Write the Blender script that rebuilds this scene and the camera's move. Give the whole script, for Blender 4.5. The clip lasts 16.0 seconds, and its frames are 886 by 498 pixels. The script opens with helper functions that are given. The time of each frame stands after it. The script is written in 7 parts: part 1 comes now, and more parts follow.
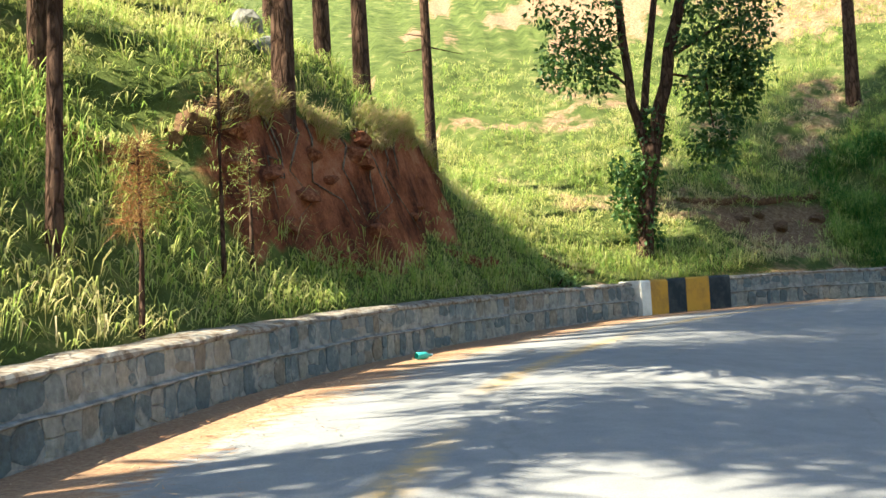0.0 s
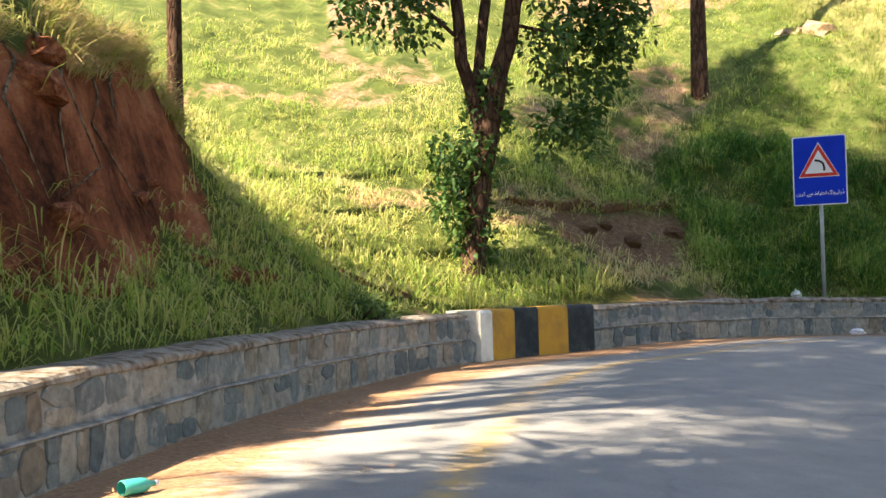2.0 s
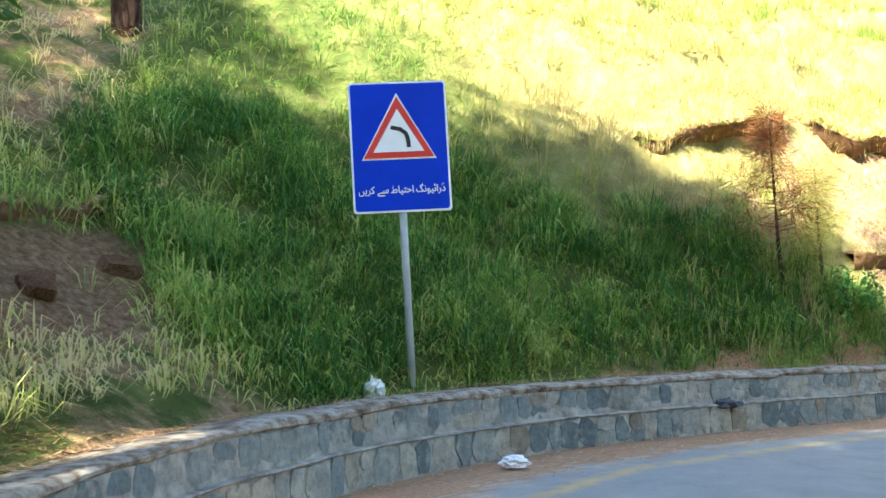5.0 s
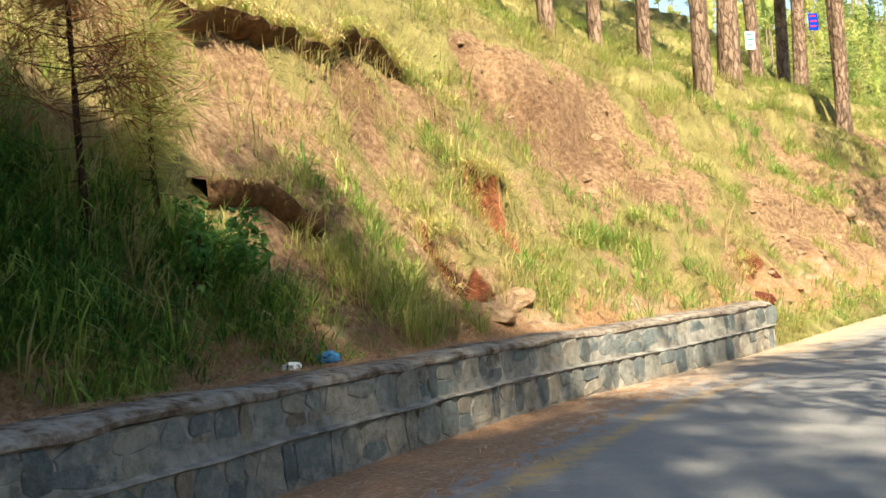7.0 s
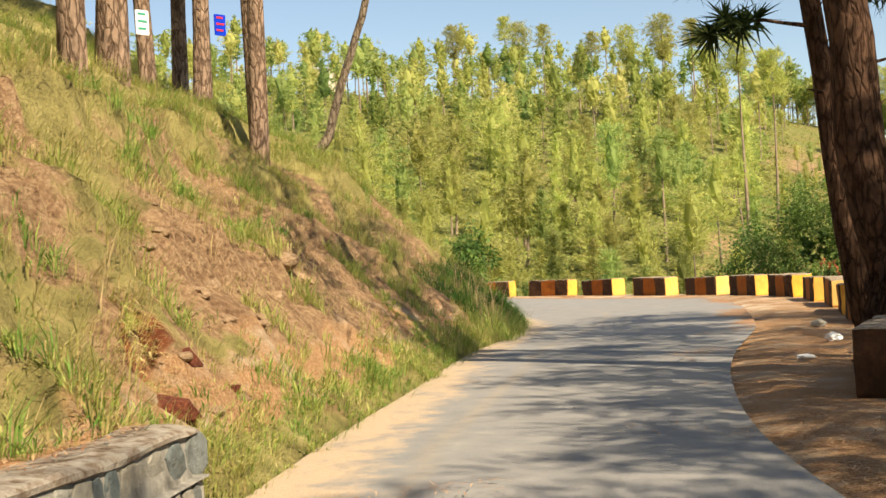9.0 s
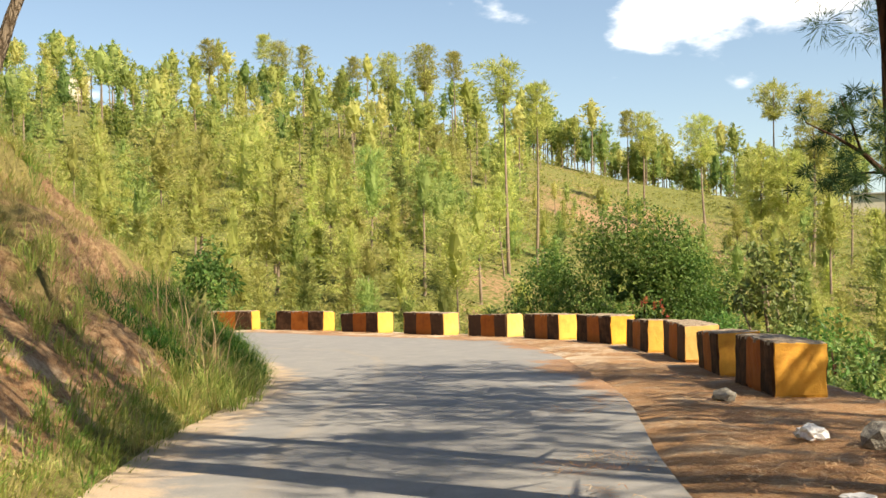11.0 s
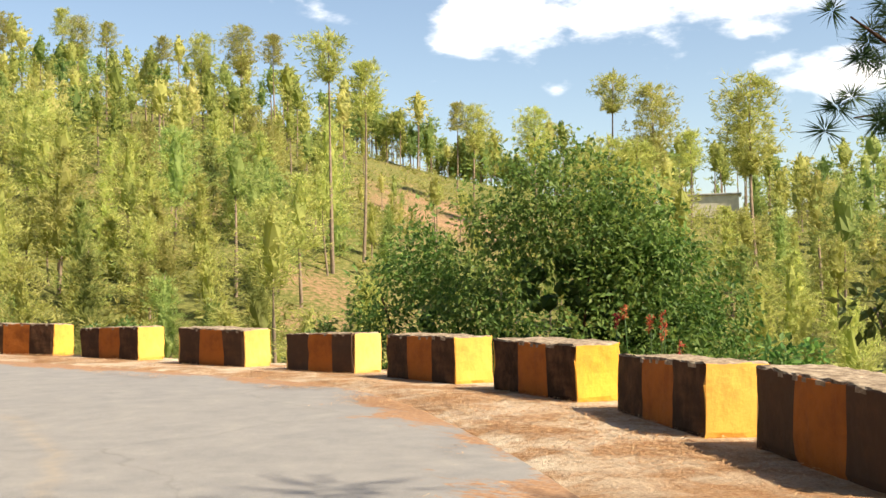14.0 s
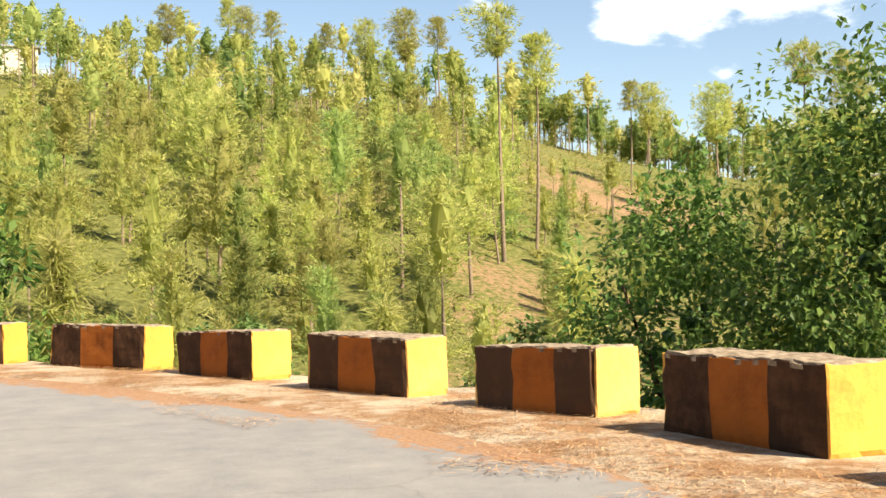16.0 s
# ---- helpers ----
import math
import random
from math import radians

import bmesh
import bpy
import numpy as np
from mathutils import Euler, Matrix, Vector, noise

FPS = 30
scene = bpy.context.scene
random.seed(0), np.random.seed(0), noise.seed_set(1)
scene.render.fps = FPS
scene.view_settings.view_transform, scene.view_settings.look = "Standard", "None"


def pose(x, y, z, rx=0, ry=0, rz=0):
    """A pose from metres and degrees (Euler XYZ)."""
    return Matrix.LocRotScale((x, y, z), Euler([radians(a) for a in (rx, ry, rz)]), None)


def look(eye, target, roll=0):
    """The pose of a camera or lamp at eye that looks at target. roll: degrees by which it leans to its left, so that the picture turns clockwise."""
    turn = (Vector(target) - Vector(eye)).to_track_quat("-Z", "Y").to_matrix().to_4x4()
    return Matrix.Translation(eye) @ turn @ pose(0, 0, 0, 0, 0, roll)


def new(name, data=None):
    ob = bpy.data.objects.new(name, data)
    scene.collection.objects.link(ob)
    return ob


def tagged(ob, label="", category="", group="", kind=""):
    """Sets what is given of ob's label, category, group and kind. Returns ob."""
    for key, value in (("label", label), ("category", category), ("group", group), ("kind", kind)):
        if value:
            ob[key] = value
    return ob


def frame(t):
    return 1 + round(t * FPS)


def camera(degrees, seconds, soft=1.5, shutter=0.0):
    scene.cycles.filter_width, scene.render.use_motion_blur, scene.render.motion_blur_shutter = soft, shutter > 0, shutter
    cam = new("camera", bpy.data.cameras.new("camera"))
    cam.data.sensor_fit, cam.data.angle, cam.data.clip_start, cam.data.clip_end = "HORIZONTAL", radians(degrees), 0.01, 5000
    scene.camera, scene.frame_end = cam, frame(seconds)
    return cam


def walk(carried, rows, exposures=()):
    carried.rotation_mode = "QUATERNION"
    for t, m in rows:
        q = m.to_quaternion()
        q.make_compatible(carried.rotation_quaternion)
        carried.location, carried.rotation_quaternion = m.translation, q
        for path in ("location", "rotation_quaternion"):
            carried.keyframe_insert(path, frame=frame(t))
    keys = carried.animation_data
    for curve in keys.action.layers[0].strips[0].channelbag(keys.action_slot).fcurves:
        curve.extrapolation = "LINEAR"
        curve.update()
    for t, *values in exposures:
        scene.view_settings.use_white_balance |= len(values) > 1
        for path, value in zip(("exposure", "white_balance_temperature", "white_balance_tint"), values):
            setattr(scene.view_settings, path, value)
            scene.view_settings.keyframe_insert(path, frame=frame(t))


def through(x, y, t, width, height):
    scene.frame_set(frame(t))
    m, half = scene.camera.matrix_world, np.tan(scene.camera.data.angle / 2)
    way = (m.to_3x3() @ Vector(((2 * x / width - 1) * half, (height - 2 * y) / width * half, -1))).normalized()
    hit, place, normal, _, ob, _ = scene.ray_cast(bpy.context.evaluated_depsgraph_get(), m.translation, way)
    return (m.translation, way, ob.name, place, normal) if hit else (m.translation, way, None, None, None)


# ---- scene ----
cam = camera(41.2, 16.0, soft=1.5, shutter=0.06)
PATH = [
    (0, (-0.49, 0.589, 1.472), (-0.419, 2.585, 1.578), -2.5),
    (0.5, (-0.526, 2.154, 1.616), (-0.409, 4.149, 1.674), -2.7),
    (1, (-0.514, 3.518, 1.625), (-0.292, 5.503, 1.716), -2.0),
    (1.5, (-0.438, 5.313, 1.725), (-0.077, 7.278, 1.821), -1.2),
    (2, (-0.285, 7.079, 1.815), (0.212, 9.013, 1.924), -1.0),
    (2.5, (0.206, 8.62, 1.871), (0.813, 10.524, 1.943), -0.5),
    (3, (0.614, 10.233, 1.906), (1.345, 12.091, 2.011), -0.5),
    (3.2, (0.801, 10.867, 1.912), (1.585, 12.703, 2.029), -0.3),
    (5.3, (4.024, 17.431, 2.519), (5.584, 18.678, 2.615), -3.8),
    (5.5, (4.585, 17.886, 2.552), (6.218, 19.039, 2.616), -3.9),
    (5.8, (5.423, 18.548, 2.559), (7.158, 19.544, 2.588), -3.6),
    (6, (6.056, 18.92, 2.563), (7.844, 19.817, 2.567), -4.0),
    (6.5, (7.757, 19.682, 2.463), (9.666, 20.28, 2.457), -4.3),
    (7, (9.447, 20.133, 2.4), (11.421, 20.455, 2.412), -4.6),
    (7.5, (11.28, 20.391, 2.362), (13.279, 20.446, 2.388), -4.7),
    (8, (13.315, 20.361, 2.293), (15.302, 20.134, 2.311), -5.0),
    (8.3, (14.443, 20.256, 2.263), (16.41, 19.899, 2.283), -4.6),
    (8.5, (15.213, 20.117, 2.266), (17.158, 19.653, 2.289), -4.3),
    (9, (17.247, 19.58, 2.293), (19.118, 18.876, 2.338), -3.4),
    (9.5, (19.066, 18.961, 2.277), (20.877, 18.114, 2.313), -3.0),
    (9.7, (19.714, 18.638, 2.245), (21.504, 17.747, 2.278), -3.0),
    (11.8, (27.476, 14.427, 2.249), (29.109, 13.274, 2.323), -0.3),
    (12, (28.216, 13.937, 2.252), (29.836, 12.765, 2.305), -0.4),
    (12.5, (29.925, 12.78, 2.285), (31.495, 11.543, 2.357), -0.5),
    (13, (31.738, 11.555, 2.294), (33.269, 10.27, 2.359), -0.6),
    (13.5, (33.326, 10.336, 2.317), (34.834, 9.024, 2.389), -0.9),
    (14, (35.064, 9.088, 2.321), (36.561, 7.764, 2.397), -1.0),
    (14.5, (36.594, 7.962, 2.331), (38.103, 6.651, 2.411), -1.4),
    (15, (38.097, 6.926, 2.313), (39.637, 5.655, 2.421), -1.8),
    (15.5, (39.831, 5.883, 2.322), (41.431, 4.685, 2.414), -1.9),
    (16, (41.396, 5.071, 2.298), (43.064, 3.969, 2.363), -1.4),
]
EXPOSURES = [(0.0, 2.2, 6350, 2), (1.0, 2.2, 6350, 3), (2.0, 2.35, 7200, 12), (2.5, 2.55, 7300, 12), (3.0, 2.8, 6500, 5), (4.5, 3.0, 6300, 3), (5.5, 3.2, 6200, 2), (6.1, 2.95, 6300, 4), (6.5, 2.3, 6250, 4), (7.0, 1.6, 6900, 7), (7.5, 1.42, 7200, 9), (9.0, 1.02, 7500, 10), (12.0, 1.08, 7200, 10), (14.0, 1.08, 7200, 12), (16.0, 1.22, 7200, 11)]
walk(cam, [(t, look(eye, target, roll)) for t, eye, target, roll in PATH], EXPOSURES)

# ---- sky, sun, white balance ----
SUN_AZ, SUN_EL = radians(200), radians(44)
world = bpy.data.worlds.new("sky")
scene.world = world
world.use_nodes = True
wn, wl = world.node_tree.nodes, world.node_tree.links
wn.clear()
w_out = wn.new("ShaderNodeOutputWorld")
w_bg = wn.new("ShaderNodeBackground")
w_sky = wn.new("ShaderNodeTexSky")
w_sky.sky_type = "NISHITA"
w_sky.sun_disc = False
w_sky.sun_elevation = SUN_EL
w_sky.sun_rotation = math.pi / 2 - SUN_AZ
w_sky.air_density, w_sky.dust_density, w_sky.ozone_density = 1.0, 0.6, 1.6
w_co = wn.new("ShaderNodeTexCoord")
w_noise = wn.new("ShaderNodeTexNoise")
w_noise.inputs["Scale"].default_value = 13.0
w_noise.inputs["Detail"].default_value = 8.0
w_noise.inputs["Roughness"].default_value = 0.55
w_flat = wn.new("ShaderNodeVectorMath")
w_flat.operation = "MULTIPLY"
w_flat.inputs[1].default_value = (1, 1, 2.3)
# fair-weather clouds: azimuth, elevation and size in degrees
CLOUDS = [(-53, 14.2, 5.0), (-57, 13.8, 4.2), (-45.2, 13.3, 4.3), (-49.5, 13.0, 2.8), (-43.5, 12.7, 2.9), (-64, 13.0, 2.2), (-59.5, 9.8, 2.7),
          (-95, 22, 9), (-130, 30, 8), (20, 26, 9), (75, 20, 8), (150, 35, 10), (110, 14, 6)]
w_sum = None
for c_az, c_el, c_r in CLOUDS:
    w_d = wn.new("ShaderNodeVectorMath")
    w_d.operation = "DISTANCE"
    ca, ce = radians(c_az), radians(c_el)
    w_d.inputs[1].default_value = (math.cos(ca) * math.cos(ce), math.sin(ca) * math.cos(ce), math.sin(ce) * 2.3)
    wl.new(w_flat.outputs["Vector"], w_d.inputs[0])
    w_m = wn.new("ShaderNodeMapRange")
    w_m.inputs["From Min"].default_value, w_m.inputs["From Max"].default_value = radians(c_r) * 1.6, 0.0
    wl.new(w_d.outputs["Value"], w_m.inputs["Value"])
    if w_sum is None:
        w_sum = w_m.outputs["Result"]
    else:
        w_x = wn.new("ShaderNodeMath")
        w_x.operation = "MAXIMUM"
        wl.new(w_sum, w_x.inputs[0])
        wl.new(w_m.outputs["Result"], w_x.inputs[1])
        w_sum = w_x.outputs[0]
w_edge = wn.new("ShaderNodeMath")
w_edge.operation = "MULTIPLY_ADD"
w_edge.inputs[1].default_value = 2.3
wl.new(w_sum, w_edge.inputs[2])
w_norm = wn.new("ShaderNodeMapRange")
w_norm.inputs["From Min"].default_value, w_norm.inputs["From Max"].default_value = 1.46, 2.08
w_norm.interpolation_type = "SMOOTHSTEP"
w_mix = wn.new("ShaderNodeMix")
w_mix.data_type = "RGBA"
w_mix.inputs["B"].default_value = (12.0, 12.1, 12.4, 1)
wl.new(w_co.outputs["Generated"], w_flat.inputs[0])
wl.new(w_flat.outputs["Vector"], w_noise.inputs["Vector"])
wl.new(w_noise.outputs["Fac"], w_edge.inputs[0])
wl.new(w_edge.outputs[0], w_norm.inputs["Value"])
wl.new(w_norm.outputs["Result"], w_mix.inputs["Factor"])
wl.new(w_sky.outputs["Color"], w_mix.inputs["A"])
wl.new(w_mix.outputs["Result"], w_bg.inputs["Color"])
w_bg.inputs["Strength"].default_value = 0.085
wl.new(w_bg.outputs["Background"], w_out.inputs["Surface"])

sun_data = bpy.data.lights.new("sun", "SUN")
sun_data.energy, sun_data.angle, sun_data.color = 4.8, radians(0.53), (1.0, 0.91, 0.74)
sun = new("sun", sun_data)
sun.matrix_world = look((0, 0, 60), Vector((0, 0, 60)) - Vector((math.cos(SUN_AZ) * math.cos(SUN_EL), math.sin(SUN_AZ) * math.cos(SUN_EL), math.sin(SUN_EL))))


# ---- materials ----
def shader(name, rough=0.85, spec=0.25):
    m = bpy.data.materials.new(name)
    m.use_nodes = True
    b = m.node_tree.nodes["Principled BSDF"]
    b.inputs["Roughness"].default_value = rough
    b.inputs["Specular IOR Level"].default_value = spec
    return m, m.node_tree.nodes, m.node_tree.links, b


def noise_node(n, l, scale, detail=6.0, rough=0.6, coord="Object", stretch=None):
    co = n.new("ShaderNodeTexCoord")
    t = n.new("ShaderNodeTexNoise")
    t.inputs["Scale"].default_value, t.inputs["Detail"].default_value, t.inputs["Roughness"].default_value = scale, detail, rough
    if stretch:
        mp = n.new("ShaderNodeMapping")
        mp.inputs["Scale"].default_value = stretch
        l.new(co.outputs[coord], mp.inputs["Vector"])
        l.new(mp.outputs["Vector"], t.inputs["Vector"])
    else:
        l.new(co.outputs[coord], t.inputs["Vector"])
    return t.outputs["Fac"]


def ramp(n, l, fac, stops):
    r = n.new("ShaderNodeValToRGB")
    e = r.color_ramp.elements
    while len(e) < len(stops):
        e.new(0.5)
    for i, (p, c) in enumerate(stops):
        e[i].position, e[i].color = p, (*c, 1)
    l.new(fac, r.inputs["Fac"])
    return r.outputs["Color"]


def blend(n, l, fac, a, b, kind="MIX"):
    m = n.new("ShaderNodeMix")
    m.data_type, m.blend_type = "RGBA", kind
    for key, v in (("Factor", fac), ("A", a), ("B", b)):
        if isinstance(v, (int, float)):
            m.inputs[key].default_value = v
        elif isinstance(v, tuple):
            m.inputs[key].default_value = (*v, 1)
        else:
            l.new(v, m.inputs[key])
    return m.outputs["Result"]


def attribute(n, name):
    a = n.new("ShaderNodeAttribute")
    a.attribute_name = name
    return a.outputs["Fac"]


def calc(n, l, op, a, b=0.0, clamp=False):
    m = n.new("ShaderNodeMath")
    m.operation, m.use_clamp = op, clamp
    for i, v in enumerate((a, b)):
        if isinstance(v, (int, float)):
            m.inputs[i].default_value = v
        else:
            l.new(v, m.inputs[i])
    return m.outputs[0]


def bump(n, l, b, height, strength=0.5, distance=0.02):
    u = n.new("ShaderNodeBump")
    u.inputs["Strength"].default_value, u.inputs["Distance"].default_value = strength, distance
    l.new(height, u.inputs["Height"])
    l.new(u.outputs["Normal"], b.inputs["Normal"])


def mat_ground():
    m, n, l, b = shader("ground_earth_and_grass", 0.95, 0.1)
    big, mid, fine = noise_node(n, l, 0.35), noise_node(n, l, 2.2, 8), noise_node(n, l, 14, 8, 0.7)
    lush = ramp(n, l, mid, [(0.3, (0.045, 0.065, 0.016)), (0.55, (0.11, 0.135, 0.035)), (0.75, (0.26, 0.23, 0.09))])
    tan = ramp(n, l, mid, [(0.3, (0.15, 0.125, 0.05)), (0.55, (0.30, 0.26, 0.10)), (0.75, (0.44, 0.37, 0.17))])
    green = blend(n, l, attribute(n, "dry"), lush, tan)
    pale = ramp(n, l, fine, [(0.3, (0.11, 0.06, 0.034)), (0.45, (0.25, 0.15, 0.085)), (0.6, (0.38, 0.255, 0.15)), (0.78, (0.53, 0.39, 0.245))])
    streak = noise_node(n, l, 1.7, 8, 0.6, stretch=(1, 1, 0.6))
    red = ramp(n, l, calc(n, l, "ADD", calc(n, l, "MULTIPLY", streak, 0.75), calc(n, l, "MULTIPLY", fine, 0.25)), [(0.36, (0.035, 0.013, 0.008)), (0.46, (0.17, 0.055, 0.026)), (0.56, (0.32, 0.115, 0.055)), (0.7, (0.46, 0.24, 0.14))])
    strawy = ramp(n, l, noise_node(n, l, 22, 8, 0.7, stretch=(1, 3, 1)), [(0.3, (0.20, 0.09, 0.045)), (0.5, (0.40, 0.23, 0.12)), (0.7, (0.55, 0.37, 0.22))])
    sand = ramp(n, l, fine, [(0.3, (0.32, 0.21, 0.13)), (0.7, (0.58, 0.45, 0.32))])
    litter = blend(n, l, ramp(n, l, noise_node(n, l, 1.6, 8, 0.7), [(0.5, (0, 0, 0)), (0.62, (1, 1, 1))]), strawy, sand)
    litter = blend(n, l, calc(n, l, "MULTIPLY", attribute(n, "pale"), ramp(n, l, noise_node(n, l, 1.1, 8, 0.7), [(0.44, (0, 0, 0)), (0.56, (0.85, 0.85, 0.85))])), litter, (0.66, 0.56, 0.43))
    edge = calc(n, l, "MULTIPLY", calc(n, l, "SUBTRACT", mid, 0.5), 0.9)
    soil = ramp(n, l, calc(n, l, "ADD", attribute(n, "soil"), edge), [(0.42, (0, 0, 0)), (0.58, (1, 1, 1))])
    c = blend(n, l, soil, green, pale)
    c = blend(n, l, ramp(n, l, calc(n, l, "ADD", attribute(n, "red"), edge), [(0.4, (0, 0, 0)), (0.6, (1, 1, 1))]), c, red)
    brown = ramp(n, l, fine, [(0.3, (0.09, 0.045, 0.025)), (0.5, (0.20, 0.115, 0.065)), (0.72, (0.36, 0.24, 0.15))])
    c = blend(n, l, ramp(n, l, calc(n, l, "ADD", attribute(n, "brown"), edge), [(0.35, (0, 0, 0)), (0.6, (0.9, 0.9, 0.9))]), c, brown)
    c = blend(n, l, ramp(n, l, calc(n, l, "ADD", attribute(n, "litter"), edge), [(0.4, (0, 0, 0)), (0.6, (1, 1, 1))]), c, litter)
    grit = noise_node(n, l, 46, 5, 0.75)
    c = blend(n, l, 0.6, c, ramp(n, l, grit, [(0.34, (0.62, 0.60, 0.58)), (0.5, (1.08, 1.08, 1.08)), (0.68, (1.4, 1.4, 1.4))]), "MULTIPLY")
    l.new(c, b.inputs["Base Color"])
    bump(n, l, b, calc(n, l, "ADD", mid, calc(n, l, "ADD", calc(n, l, "MULTIPLY", fine, 0.6), calc(n, l, "MULTIPLY", grit, 0.2))), 0.95, 0.12)
    return m


def mat_asphalt():
    m, n, l, b = shader("worn_asphalt", 0.8, 0.3)
    big, mid, grit = noise_node(n, l, 0.5, 5), noise_node(n, l, 3.0, 8, 0.65), noise_node(n, l, 90, 3, 0.6)
    base = ramp(n, l, mid, [(0.3, (0.20, 0.20, 0.205)), (0.6, (0.27, 0.262, 0.255)), (0.8, (0.34, 0.325, 0.30))])
    base = blend(n, l, calc(n, l, "MULTIPLY", big, 0.35), base, (0.32, 0.295, 0.265))
    base = blend(n, l, 0.5, base, ramp(n, l, grit, [(0.35, (0.55, 0.55, 0.55)), (0.65, (1, 1, 1))]), "MULTIPLY")
    dust = ramp(n, l, calc(n, l, "ADD", attribute(n, "dust"), calc(n, l, "MULTIPLY", calc(n, l, "SUBTRACT", mid, 0.5), 2.0)), [(0.35, (0, 0, 0)), (0.85, (0.92, 0.92, 0.92))])
    sand = ramp(n, l, grit, [(0.3, (0.34, 0.24, 0.155)), (0.7, (0.54, 0.42, 0.30))])
    straw = ramp(n, l, calc(n, l, "ADD", attribute(n, "straw"), calc(n, l, "MULTIPLY", calc(n, l, "SUBTRACT", noise_node(n, l, 5.0, 8, 0.7, stretch=(1, 2.2, 1)), 0.5), 1.6)), [(0.42, (0, 0, 0)), (0.6, (1, 1, 1))])
    needle = ramp(n, l, noise_node(n, l, 30, 4, 0.7), [(0.3, (0.19, 0.10, 0.055)), (0.6, (0.36, 0.21, 0.115)), (0.8, (0.46, 0.32, 0.19))])
    c = blend(n, l, dust, base, sand)
    c = blend(n, l, straw, c, needle)
    line = calc(n, l, "MULTIPLY", attribute(n, "line"), ramp(n, l, noise_node(n, l, 6, 8, 0.75), [(0.36, (0, 0, 0)), (0.54, (1, 1, 1))]))
    c = blend(n, l, calc(n, l, "MULTIPLY", line, 0.7), c, (0.56, 0.34, 0.09))
    vor = n.new("ShaderNodeTexVoronoi")
    vor.feature = "DISTANCE_TO_EDGE"
    vor.inputs["Scale"].default_value = 0.45
    co = n.new("ShaderNodeTexCoord")
    warp = n.new("ShaderNodeMix")
    warp.data_type = "VECTOR"
    wob = n.new("ShaderNodeTexNoise")
    wob.inputs["Scale"].default_value, wob.inputs["Detail"].default_value = 1.3, 6
    l.new(co.outputs["Object"], wob.inputs["Vector"])
    warp.inputs["Factor"].default_value = 0.4
    l.new(co.outputs["Object"], warp.inputs["A"])
    l.new(wob.outputs["Color"], warp.inputs["B"])
    l.new(warp.outputs["Result"], vor.inputs["Vector"])
    crack = ramp(n, l, vor.outputs["Distance"], [(0.0, (1, 1, 1)), (0.007, (0, 0, 0))])
    c = blend(n, l, calc(n, l, "MULTIPLY", crack, calc(n, l, "MULTIPLY", big, 0.45)), c, (0.07, 0.065, 0.06))
    l.new(c, b.inputs["Base Color"])
    bump(n, l, b, calc(n, l, "ADD", grit, mid), 0.35, 0.012)
    return m


def mat_plain(name, stops, scale=4.0, rough=0.85, spec=0.25, strength=0.5, distance=0.02, tint=0.0, stretch=None, vary=0.0):
    m, n, l, b = shader(name, rough, spec)
    f = noise_node(n, l, scale, 8, 0.65, stretch=stretch)
    c = ramp(n, l, f, stops)
    if vary:
        info = n.new("ShaderNodeObjectInfo")
        hsv = n.new("ShaderNodeHueSaturation")
        l.new(calc(n, l, "ADD", calc(n, l, "MULTIPLY", info.outputs["Random"], vary), 1 - vary / 2), hsv.inputs["Value"])
        l.new(c, hsv.inputs["Color"])
        c = hsv.outputs["Color"]
    l.new(c, b.inputs["Base Color"])
    bump(n, l, b, f, strength, distance)
    return m


def mat_leaf(name, stops, rough=0.6, spec=0.2, through=0.35):
    """Thin leaves, tinted by the tint that each blade or leaf carries, letting some light through."""
    m, n, l, b = shader(name, rough, spec)
    c = ramp(n, l, attribute(n, "tint"), stops)
    info = n.new("ShaderNodeObjectInfo")
    hsv = n.new("ShaderNodeHueSaturation")
    l.new(calc(n, l, "ADD", calc(n, l, "MULTIPLY", info.outputs["Random"], 0.5), 0.72), hsv.inputs["Value"])
    l.new(calc(n, l, "ADD", calc(n, l, "MULTIPLY", info.outputs["Random"], 0.035), 0.4825), hsv.inputs["Hue"])
    l.new(c, hsv.inputs["Color"])
    c = hsv.outputs["Color"]
    l.new(c, b.inputs["Base Color"])
    t = n.new("ShaderNodeBsdfTranslucent")
    l.new(c, t.inputs["Color"])
    mx = n.new("ShaderNodeMixShader")
    mx.inputs["Fac"].default_value = through
    l.new(b.outputs["BSDF"], mx.inputs[1])
    l.new(t.outputs["BSDF"], mx.inputs[2])
    l.new(mx.outputs["Shader"], n["Material Output"].inputs["Surface"])
    return m


